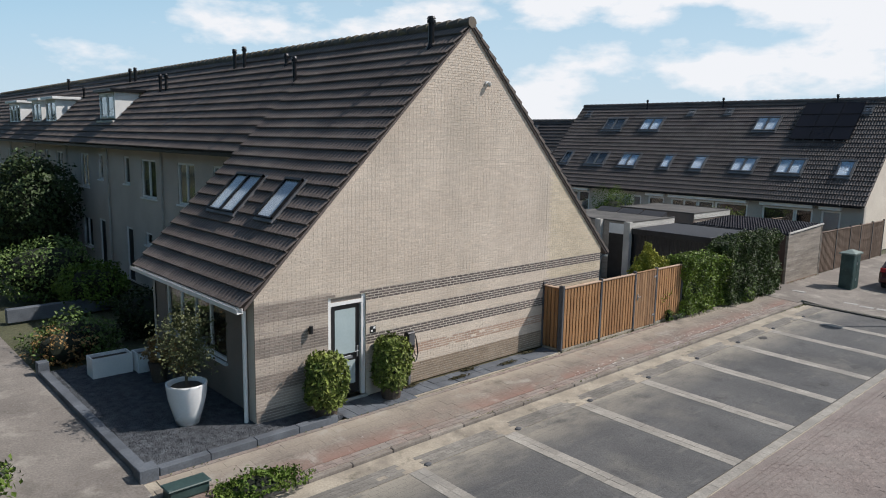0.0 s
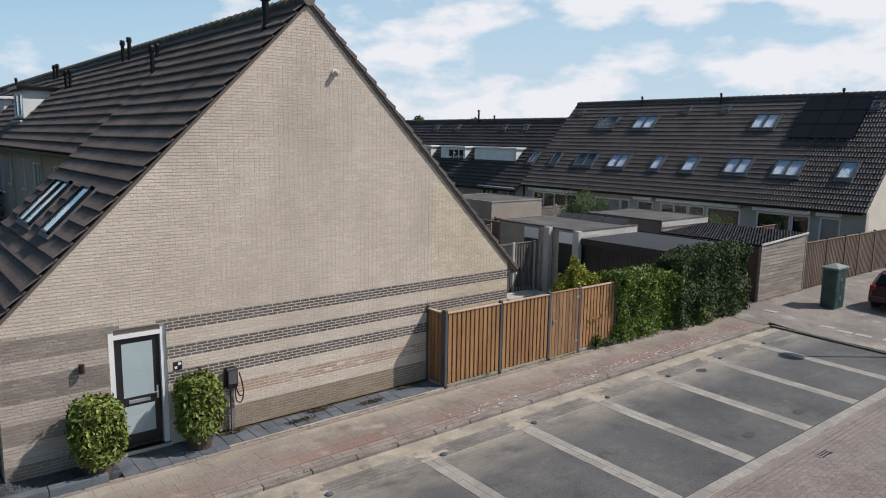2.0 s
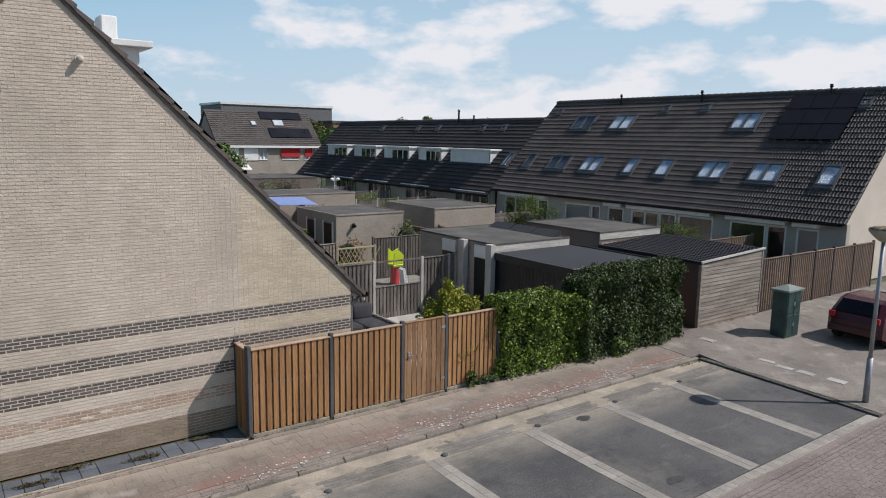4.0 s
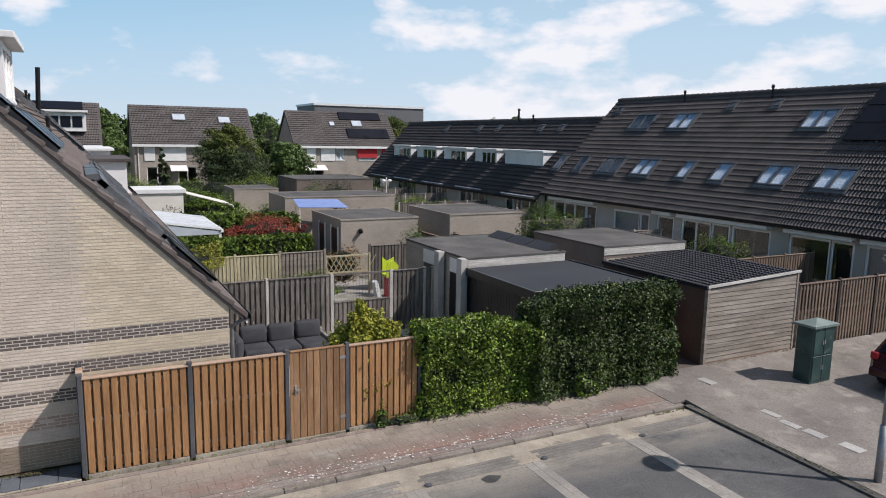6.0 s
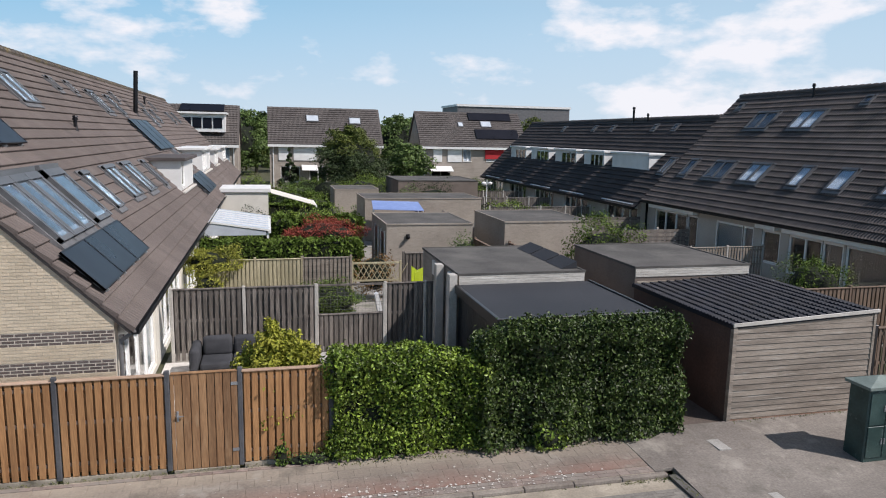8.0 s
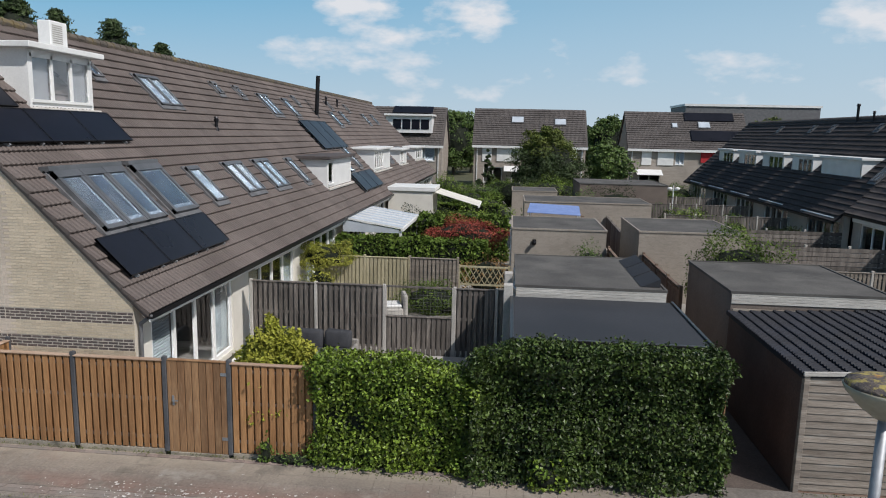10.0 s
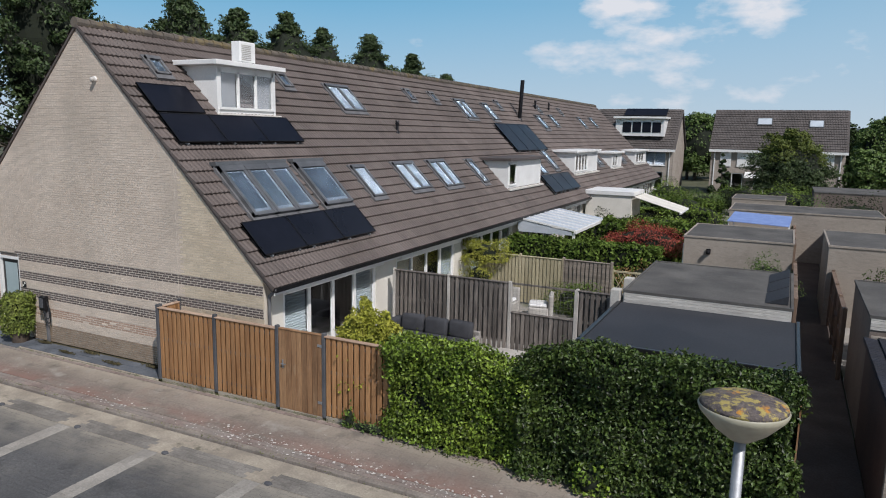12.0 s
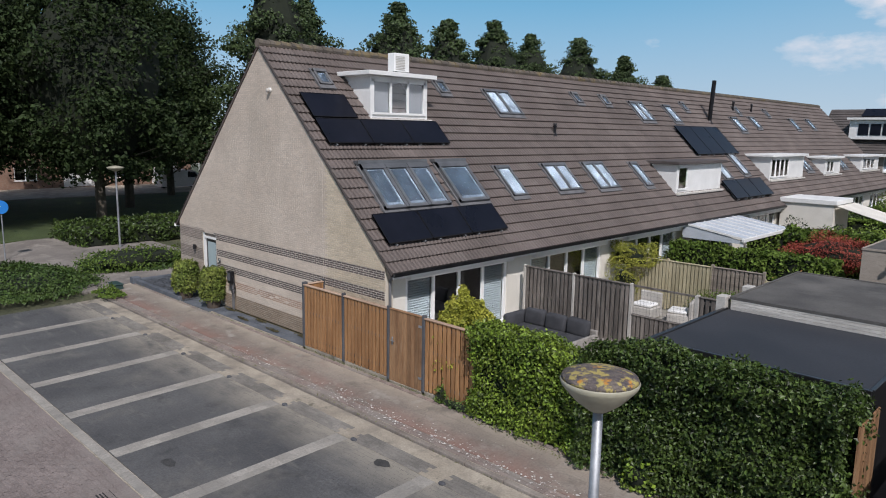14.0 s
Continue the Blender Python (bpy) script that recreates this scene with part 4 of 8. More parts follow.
# rear openings (y0, y1, z0, z1, lights) and front openings, house by house
REAR = {0: [(0.85, 5.3, 0.15, 2.25)], 1: [(6.5, 10.9, 0.15, 2.2)], 2: [(12.5, 16.9, 0.15, 2.2)]}
FRONT = {1: [(10.0, 11.45, 3.6, 5.05), (7.2, 8.6, 3.6, 5.05), (7.6, 8.5, 0.05, 2.2), (9.6, 11.2, 0.8, 2.2)],
         2: [(13.45, 14.95, 3.6, 5.05), (16.25, 16.9, 4.0, 5.1), (16.15, 16.95, 0.05, 2.25), (14.1, 14.8, 1.75, 2.25)],
         3: [(19.55, 20.15, 4.0, 5.1), (21.6, 22.8, 3.55, 5.08), (19.6, 20.4, 0.05, 2.25), (21.5, 22.95, 0.75, 2.15)],
         4: [(25.7, 26.9, 3.55, 5.05), (28.4, 29.0, 4.0, 5.1), (28.3, 29.2, 0.05, 2.25), (25.7, 27.0, 0.75, 2.15)],
         5: [(31.25, 32.1, 4.0, 4.95), (33.6, 34.8, 3.5, 5.0), (31.3, 32.2, 0.05, 2.25), (33.6, 34.9, 0.75, 2.15)],
         6: [(36.8, 37.9, 3.45, 4.95), (40.2, 40.8, 4.0, 5.0), (40.0, 40.9, 0.05, 2.25), (36.8, 38.2, 0.75, 2.15)]}
HOUSES = []
for i in range(9):
    h, y0, y1 = house_shell(i)
    HOUSES.append(h)
    ya, yb = (y0 - 0.045, y1) if i == 0 else (y0, y1)
    roof_slope(h, 1, ya, yb, 12.3, RIDGE_X, RIDGE_Z, "tile", 12 if i == 0 else 0, "rear roof slope")
    xf = -0.25 if i == 0 else 2.7
    roof_slope(h, -1, ya, y1 + (0.12 if i == 0 else 0), xf, RIDGE_X, RIDGE_Z, "tile", 0, "front roof slope")
    ridge_cap(h, RIDGE_X, RIDGE_Z + 0.07, ya, y1, "ridge")
    # rear wall
    rear = REAR.get(i, [(y0 + 0.5, y0 + 4.9, 0.15, 2.2)])
    part("rear_wall", wall("x", 11.9, 11.6, y0 + (0.3 if i == 0 else 0), y1, 0, 2.75, rear), "cream", h)
    for a, b, c, d in rear:
        w = window(h, "x", 11.9, 1, a, b, c, d, 4, sill=False, bar=0.11, name="garden_window")
        part("awning_box", box((11.9, a - 0.05, d - 0.02), (12.16, b + 0.05, d + 0.2), 0.04), "white", h, "white awning cassette")
        k = (b - a - 0.11) / 4
        for j in (0, 3):
            bm = bmesh.new()
            for s in range(26):
                B(bm, (11.70, a + k * j + 0.12, c + 0.14 + s * 0.072), (11.76, a + k * (j + 1) - 0.01, c + 0.19 + s * 0.072))
            part("venetian_blind", bm, "venetian", w)
    gutter(h, 12.38, 2.56, ya, y1)
    part("fascia", box((12.34, ya + 0.02, 2.385), (12.37, y1, 2.458)), "white", h)
    # front wall
    if i:
        holes = FRONT.get(i, [(y0 + 1.0, y0 + 2.2, 3.5, 5.0), (y0 + 4.2, y0 + 4.9, 4.0, 5.0), (y0 + 4.0, y0 + 4.9, 0.05, 2.25), (y0 + 1.0, y0 + 2.4, 0.75, 2.15)])
        part("front_wall", wall("x", 3.1, 3.4, y0, y1, 0, 5.6, holes), "front_brick", h)
        for a, b, c, d in holes:
            if c < 0.1:
                bm = box((3.16, a + 0.08, c), (3.2, b - 0.08, d - 0.08), 0.005)
                dr = part("front_door", bm, "black", h)
                bm = bmesh.new()
                B(bm, (3.12, a, c), (3.22, a + 0.08, d))
                B(bm, (3.12, b - 0.08, c), (3.22, b, d))
                B(bm, (3.12, a + 0.08, d - 0.08), (3.22, b - 0.08, d))
                part("door_frame", bm, "white", dr)
            else:
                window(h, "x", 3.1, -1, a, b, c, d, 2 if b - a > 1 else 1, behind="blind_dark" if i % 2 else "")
        gutter(h, 2.62, 5.5, y0, y1)
        bm = bmesh.new()
        tube(bm, (3.03, y0 + 0.75, 0), (3.03, y0 + 0.75, 5.4), 0.04)
        part("downpipe", bm, "concrete", h)
    # party walls and floors are near-black to paint unlit rooms
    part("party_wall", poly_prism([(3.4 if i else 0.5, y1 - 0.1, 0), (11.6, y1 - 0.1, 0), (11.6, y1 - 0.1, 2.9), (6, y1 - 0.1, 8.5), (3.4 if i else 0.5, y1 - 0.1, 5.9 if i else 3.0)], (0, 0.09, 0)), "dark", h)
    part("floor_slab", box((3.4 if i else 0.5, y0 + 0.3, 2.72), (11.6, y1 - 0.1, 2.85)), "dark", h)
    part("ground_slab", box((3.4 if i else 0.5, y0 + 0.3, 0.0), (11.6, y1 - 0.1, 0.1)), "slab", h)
H0 = HOUSES[0]

# gable wall of the end house, with the door opening
DOOR = (1.78, 2.82, 0.06, 2.48)
part("gable_wall", wall("y", 0.0035, 0.3, 0.0, 12.0, 0.0, 2.74, [DOOR]), "mortar", H0, "pale mortar bed of the gable")
part("gable_wall_upper", poly_prism([(0.0, 0.0035, 2.74), (12.0, 0.0035, 2.74), (12.0, 0.0035, 2.78), (6.0, 0.0035, 8.78), (0.0, 0.0035, 2.78)], (0, 0.2965, 0)), "mortar", H0)
# low front wall under the long roof
# taupe band brick on the whole wall paints its shaded side darker
part("front_wall", wall("x", 0.2, 0.5, 0.3, 6.0, 0, 2.9, [(1.75, 5.25, 0.9, 2.4)]), "brick_taupe", H0)
part("corner_pier", box((0.0, 0.3, 0), (0.2, 0.55, 2.75)), "brick_taupe", H0)
part("side_wall", poly_prism([(0.2, 5.9, 0), (3.2, 5.9, 0), (3.2, 5.9, 5.8), (0.2, 5.9, 2.8)], (0, 0.25, 0)), "front_brick", H0)
window(H0, "x", 0.2, -1, 1.75, 5.25, 0.9, 2.4, 4, behind="")
gutter(H0, -0.33, 2.58, -0.045, 6.1, "white", "white gutter")
bm = bmesh.new()
tube(bm, (-0.12, 0.22, 0), (-0.12, 0.22, 2.45), 0.045)
tube(bm, (-0.12, 0.22, 2.45), (-0.33, 0.2, 2.53), 0.045)
part("downpipe", bm, "white", H0, "white downpipe")
bm = bmesh.new()
tube(bm, (12.08, 0.12, 0), (12.08, 0.12, 2.3), 0.04)
tube(bm, (12.08, 0.12, 2.3), (12.36, 0.05, 2.5), 0.04)
part("downpipe", bm, "lead", H0, "grey downpipe")
# stepped verge caps along the rear slope
for r in range(24):
    x, z = 12.3, RIDGE_Z - 6.3
    if r == 0:
        pts = [(x + 0.05, -0.07, z - 0.05), (x - 0.24, -0.07, z + 0.22), (x - 0.23, -0.07, z + 0.28), (x + 0.08, -0.07, z + 0.05)]
        one = part("verge_tile", poly_prism(pts, (0, 0.024, 0)), "tile", H0).data
    else:
        o = new("verge_tile", one)
        o.parent, o.location = H0, (-r * 0.2615, 0, r * 0.2615)

# ---- the row across the gardens ----
EX, EZ = 41.95, 8.85


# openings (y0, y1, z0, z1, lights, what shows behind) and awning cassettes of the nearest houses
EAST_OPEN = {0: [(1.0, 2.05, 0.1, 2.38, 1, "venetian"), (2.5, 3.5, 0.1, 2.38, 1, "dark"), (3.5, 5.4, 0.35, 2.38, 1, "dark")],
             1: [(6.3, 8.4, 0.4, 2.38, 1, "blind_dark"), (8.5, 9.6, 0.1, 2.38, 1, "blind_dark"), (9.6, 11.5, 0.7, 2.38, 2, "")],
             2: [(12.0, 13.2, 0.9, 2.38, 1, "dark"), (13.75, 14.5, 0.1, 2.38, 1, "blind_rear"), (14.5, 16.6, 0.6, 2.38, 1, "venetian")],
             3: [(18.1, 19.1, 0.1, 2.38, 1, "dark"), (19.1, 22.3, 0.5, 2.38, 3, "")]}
EAST_AWNING = {0: [(0.95, 2.1), (2.4, 5.45)], 1: [(6.25, 11.55)], 2: [(11.95, 13.25)], 3: [(18.0, 22.4)]}


def east_house(i):
    y0, y1 = 6.0 * i - 0.15, 6.0 * i + 5.85
    low = i >= 4
    if i == 3:
        y1 = 23.1
    if i == 4:
        y0 = 23.1
    h = thing("terraced_house", (40.0, (y0 + y1) / 2, 0), "terraced house with a dark tiled roof across the gardens", "house", "houses of the far terrace")
    cx, rz = (40.75, 7.65) if low else (EX, EZ)
    d = 0.0 if low else 0.45
    roof_slope(h, -1, y0 - (0.12 if i == 0 else 0), y1, 35.45 + d, cx, rz, "tile_far" if low else "tile_dark", 0, "roof slope facing the gardens")
    deck = poly_prism([(2 * cx - 35.45, y0, rz - 6.3), (cx, y0, rz), (cx, y0, rz - 0.2), (2 * cx - 35.5, y0, rz - 6.5)], (0, y1 - y0, 0))
    part("roof", deck, "tile_dark", h, "far roof slope")
    ridge_cap(h, cx, rz + 0.06, y0, y1, "tile_dark")
    op = EAST_OPEN.get(i, [(y0 + 0.35, y0 + 3.3, 0.4, 2.3, 3, ""), (y0 + 3.3, y0 + 4.3, 0.1, 2.3, 1, "blind_dark")])
    part("rear_wall", wall("x", 35.9 + d, 36.2 + d, y0, y1, 0, 2.75, [q[:4] for q in op]), "mortar_grey", h)
    for a, b, c, e, n, behind in op:
        window(h, "x", 35.9 + d, -1, a, b, c, e, n, name="garden_window", sill=False, bar=0.1, behind=behind)
    for a, b in EAST_AWNING.get(i, [(y0 + 0.3, y0 + 4.35)]):
        part("awning_box", box((35.5 + d, a, 2.31 + d * 0.3), (35.9 + d, b, 2.53 + d * 0.3), 0.03), "white", h, "white awning cassette")
    gutter(h, 35.38 + d, 2.32 + d, y0, y1)
    part("gable", poly_prism([(36.4, y0 + 0.05, 0), (2 * cx - 36, y0 + 0.05, 0), (2 * cx - 36, y0 + 0.05, rz - 6.1), (cx, y0 + 0.05, rz - 0.2), (36.4, y0 + 0.05, rz - 5.7)], (0, 0.2, 0)), "mortar" if i == 0 else "dark", h, "pale brick gable" if i == 0 else "")
    # near-black floor, darkness of the rooms put into its colour
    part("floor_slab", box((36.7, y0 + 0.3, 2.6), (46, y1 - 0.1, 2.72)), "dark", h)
    return h


EAST = [east_house(i) for i in range(9)]


# ---- fences ----
def fence(name, p0, p1, height, posts, label, slat="cedar", post="post", gap=0.142, width=0.108, cap=True, base_z=0.06, post_extra=0.06, alternating=True, plinth=False):
    """A board fence on the ground line p0-p1: posts at the given shares, boards, rails, a cap."""
    p0, p1 = Vector((*p0, 0)), Vector((*p1, 0))
    t = thing(name, (p0 + p1) / 2, label, "fence")
    d = (p1 - p0)
    L = d.length
    ang = math.atan2(d.y, d.x)
    base = (p0 + p1) / 2

    def put(bm_or_me, nm, material, at, parent=t):
        if isinstance(bm_or_me, bmesh.types.BMesh):
            me = bpy.data.meshes.new(nm)
            bmesh.ops.recalc_face_normals(bm_or_me, faces=bm_or_me.faces)
            bm_or_me.to_mesh(me)
            bm_or_me.free()
            me.materials.append(M[material])
        else:
            me = bm_or_me
        ob = new(nm, me)
        ob.parent = parent
        ob.location = p0 + d.normalized() * at - base
        ob.rotation_euler = (0, 0, ang)
        return me

    pm = None
    for s in posts:
        if pm is None:
            pm = put(box((-0.045, -0.05, 0), (0.045, 0.05, height + post_extra), 0.012), "post", post, s * L)
        else:
            put(pm, "post", post, s * L)
    sm = None
    rails = None
    for a, b in zip(posts, posts[1:]):
        u, v = a * L + 0.05, b * L - 0.05
        n = max(int(round((v - u) / gap)), 1)
        st = (v - u) / n
        for k in range(n):
            at = u + st * (k + 0.5)
            if sm is None:
                sm = put(box((-width / 2, -0.035, base_z), (width / 2, -0.017, height - 0.03), 0.004), "slat", slat, at)
            else:
                put(sm, "slat", slat, at)
        for k in range(n + 1 if alternating else 0):
            at = min(max(u + st * k, u + width * 0.6), v - width * 0.6)
            if rails is None:
                rails = put(box((-width / 2 - 0.022, 0.019, base_z + 0.05), (width / 2 + 0.022, 0.037, height - 0.03), 0.004), "slat", slat, at)
            else:
                put(rails, "slat", slat, at)
        # on cedar fences darker rails paint the shade in the slat gaps
        for z in (0.25, height * 0.55, height - 0.2):
            put(box((u, -0.014, z), (v, 0.017, z + 0.07)), "rail", "brown_wood" if slat == "cedar" else slat, 0)
        # cedar fences get the paler cap, a painted sun highlight
        if cap:
            put(box((u - 0.02, -0.06, height - 0.03), (v + 0.02, 0.06, height - 0.003), 0.005), "cap_rail", "cedar_cap" if slat == "cedar" else slat, 0)
        if slat == "cedar":
            put(box((u, -0.03, -0.1), (v, 0.03, 0.045), 0.006), "plinth", "sand", 0)
        if plinth:
            put(box((u, -0.02, 0.0), (v, 0.02, base_z + 0.2)), "plinth", "concrete", 0)
    return t


FY = -0.70
fence("fence", (9.26, FY), (12.98, FY), 1.87, (0, 0.5, 1), "orange-brown board fence with dark grey posts beside the path")
fence("fence", (9.26, 0.0), (9.26, FY + 0.06), 1.87, (0, 1), "short return of the orange-brown board fence at the gable")
fence("fence", (14.26, FY), (15.95, FY), 1.87, (0, 1), "last panel of the orange-brown board fence beside the ivy")
# garden gate
solo("gate_sill", box((13.05, FY - 0.05, -0.1), (14.22, FY + 0.05, 0.006), 0.006), "sand", "sandy concrete sill under the garden gate", "sill", "structure")
gate = thing("garden_gate", (13.62, FY, 0), "closed red-brown board gate in the garden fence", "gate")
part("board", box((13.035, FY - 0.034, 0.01), (13.10, FY - 0.015, 1.86), 0.004), "cedar_gate", gate)
for k in range(8):
    at = 13.1 + k * 0.142
    part("board", box((at + 0.006, FY - 0.035, 0.01), (at + 0.134, FY - 0.015, 1.86), 0.004), "cedar_gate", gate)
# added darker boards behind paint the shade between the gate boards
for k in range(7):
    part("board", box((13.18 + k * 0.142, FY + 0.021, 0.01), (13.27 + k * 0.142, FY + 0.035, 1.86), 0.003), "brown_wood", gate)
for z in (0.25, 0.95, 1.65):
    part("rail", box((13.06, FY - 0.014, z), (14.22, FY + 0.02, z + 0.09)), "cedar_gate", gate)
part("cap_rail", box((13.05, FY - 0.05, 1.862), (14.22, FY + 0.04, 1.885), 0.004), "cedar_gate", gate)
bm = box((13.13, FY - 0.05, 0.96), (13.17, FY - 0.036, 1.16), 0.004)
B(bm, (13.135, FY - 0.09, 1.06), (13.26, FY - 0.07, 1.08))
B(bm, (13.14, FY - 0.07, 1.06), (13.16, FY - 0.05, 1.08))
part("door_handle", bm, "steel", gate, "steel lever handle")
for z in (0.3, 1.6):
    part("hinge", box((14.1, FY - 0.045, z), (14.24, FY - 0.036, z + 0.06)), "steel", gate)

# weathered garden fences
fence("fence", (12.25, 5.8), (16.08, 5.8), 2.05, (0, 0.49, 1), "weathered grey garden fence with concrete posts", "grey_wood", "concrete", gap=0.15, width=0.098, post_extra=0.03, plinth=True)
fence("fence", (16.1, 5.8), (18.02, 5.8), 1.2, (0, 1), "low weathered grey fence panel under a wire trellis", "grey_wood", "concrete", post_extra=0.85, cap=True, plinth=True)
fence("fence", (18.05, 5.8), (19.5, 5.8), 2.05, (0, 0.8, 1), "weathered grey fence panel at the garage", "grey_wood", "concrete", gap=0.15, width=0.098, post_extra=0.03, plinth=True)
fence("fence", (12.7, 11.5), (15.95, 11.5), 1.82, (0, 0.5, 1), "sunlit yellowish board fence between gardens", "pale_wood", "pale_wood")
fence("fence", (15.97, 11.5), (17.7, 11.5), 1.84, (0, 1), "weathered grey-beige panel of the garden fence", "plank", "plank")
fence("fence", (28.5, 12.1), (35.6, 12.1), 1.8, (0, 0.25, 0.5, 0.75, 1), "pale grey picket fence between the gardens", "plank", "concrete", alternating=False, width=0.09)
fence("fence", (24.72, 18.5), (24.98, 27.1), 1.78, (0, 0.25, 0.5, 0.75, 1), "dark board fence along the alley", "grey_wood", "grey_wood")
fence("fence", (28.55, -0.75), (37.4, -0.85), 2.02, (0, 0.22, 0.43, 0.60, 0.8, 1), "brown stained board fence with dark posts beside the pavement", "brown_wood", "black", gap=0.15, width=0.075)
fence("fence", (28.6, 3.7), (35.6, 3.7), 1.9, (0, 0.25, 0.5, 0.75, 1), "brown board fence behind the wooden shed", "brown_wood", "brown_wood", gap=0.15)

# ---- ivy hedge ----
hd = thing("ivy_hedge", (19.6, -0.55, 0), "clipped ivy hedge, lighter at its lower end, along the path", "hedge")
# the two cores are near-black to paint the shade between ivy leaves
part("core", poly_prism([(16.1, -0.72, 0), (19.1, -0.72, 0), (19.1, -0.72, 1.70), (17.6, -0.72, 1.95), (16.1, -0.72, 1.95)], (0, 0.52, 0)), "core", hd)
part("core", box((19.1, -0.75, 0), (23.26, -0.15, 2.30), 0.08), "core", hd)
lv, lf = hedge_leaves((16.0, -0.92, 0.05), (19.05, -0.1, 2.08), 1900, 0.038, 11, 0.19)
lv[:, 2] *= 1 - 0.13 * np.clip((lv[:, 0] - 17.5) / 1.5, 0, 1) ** 1.5
part("leaves", mesh_np("leaves", lv, lf), "ivy_light", hd, "light green ivy leaves", kind="stuff")
lv, lf = hedge_leaves((18.9, -1.0, 0.03), (23.38, -0.05, 2.40), 1900, 0.038, 12, 0.20)
lv[:, 1] -= 0.14 * np.clip(1.2 - lv[:, 2], 0, 1.2) * (lv[:, 1] < -0.6)
lv[:, 2] *= 1 - 0.08 * np.clip((19.6 - lv[:, 0]) / 0.7, 0, 1)
part("leaves", mesh_np("leaves", lv, lf), "ivy", hd, "dark green ivy leaves", kind="stuff")

# ---- garages and sheds ----
def garage(x0, x1, y0, y1, h, label, wallmat="render_wall", roofmat="felt", trim="white"):
    g = thing("garage", ((x0 + x1) / 2, (y0 + y1) / 2, 0), label, "garage", "flat-roofed garages")
    part("wall", wall("y", y0, y0 + 0.2, x0, x1, 0, h), wallmat, g)
    part("wall", wall("y", y1 - 0.2, y1, x0, x1, 0, h), wallmat, g)
    part("wall", wall("x", x0, x0 + 0.2, y0 + 0.2, y1 - 0.2, 0, h), wallmat, g)
    part("wall", wall("x", x1 - 0.2, x1, y0 + 0.2, y1 - 0.2, 0, h), wallmat, g)
    part("roof", box((x0 + 0.03, y0 + 0.03, h), (x1 - 0.03, y1 - 0.03, h + 0.02)), roofmat, g)
    bm = bmesh.new()
    B(bm, (x0 - 0.03, y0 - 0.03, h - 0.02), (x1 + 0.03, y0 + 0.03, h + 0.045))
    B(bm, (x0 - 0.03, y1 - 0.03, h - 0.02), (x1 + 0.03, y1 + 0.03, h + 0.045))
    B(bm, (x0 - 0.03, y0 + 0.031, h - 0.02), (x0 + 0.03, y1 - 0.031, h + 0.045))
    B(bm, (x1 - 0.03, y0 + 0.031, h - 0.02), (x1 + 0.03, y1 - 0.031, h + 0.045))
    part("roof_edge", bm, trim, g)
    return g


G1 = garage(19.7, 23.3, 3.85, 8.3, 2.6, "flat-roofed grey garage with felt roof beside the carport", trim="felt")
G2 = garage(19.6, 23.35, 15.1, 19.4, 2.52, "flat-roofed beige brick garage", "garage_brick", trim="garage_brick")
garage(24.4, 28.3, 13.9, 18.4, 2.72, "flat-roofed beige garage by the alley", "garage_brick", trim="garage_brick")
G4 = garage(24.75, 28.4, 3.65, 7.7, 2.7, "flat-roofed brown-grey garage behind the wooden shed", "taupe_wall", trim="felt")
garage(20.3, 27.4, 27.2, 31.2, 2.5, "flat-roofed beige garage among the gardens", "garage_brick", trim="garage_brick")
garage(19.6, 22.9, 39.0, 43.0, 2.15, "distant flat-roofed beige brick garage", "garage_brick", trim="garage_brick")
garage(24.6, 31.0, 40.0, 46.0, 2.75, "distant dark flat-roofed garage among the gardens", "taupe_wall", trim="felt")

for y, w in ((15.45, 0.85), (17.3, 0.8)):
    d = part("side_door", box((19.555, y, 0.05), (19.597, y + w, 2.1)), "black", G2, "dark side door")
    part("door_frame", box((19.54, y - 0.09, 0.0), (19.59, y - 0.003, 2.2)), "white", d)
    part("door_frame", box((19.54, y + w + 0.003, 0.0), (19.59, y + w + 0.09, 2.2)), "white", d)
# pale plank facings under the roof edges, and loose black covers on one roof
for g, x0, x1, y in ((G1, 19.7, 23.3, 3.85), (G4, 24.75, 28.4, 3.65)):
    for k in range(4):
        z = 2.34 + k * 0.066 + (0.1 if g is G4 else 0.0)
        part("facing_board", box((x0, y - 0.026, z), (x1, y - 0.004, z + 0.06), 0.004), "facing", g)
for k in range(3):
    part("roof_cover", poly_prism([(22.75, 4.2 + k * 1.25, 2.63), (23.22, 4.2 + k * 1.25, 2.63), (23.22, 4.2 + k * 1.25, 2.83)], (0, 1.15, 0)), "tile_black", G1, "small black sloping cover")


# ---- gable: bricks, door, small fixtures ----
COURSE, BL = 0.0625, 0.22


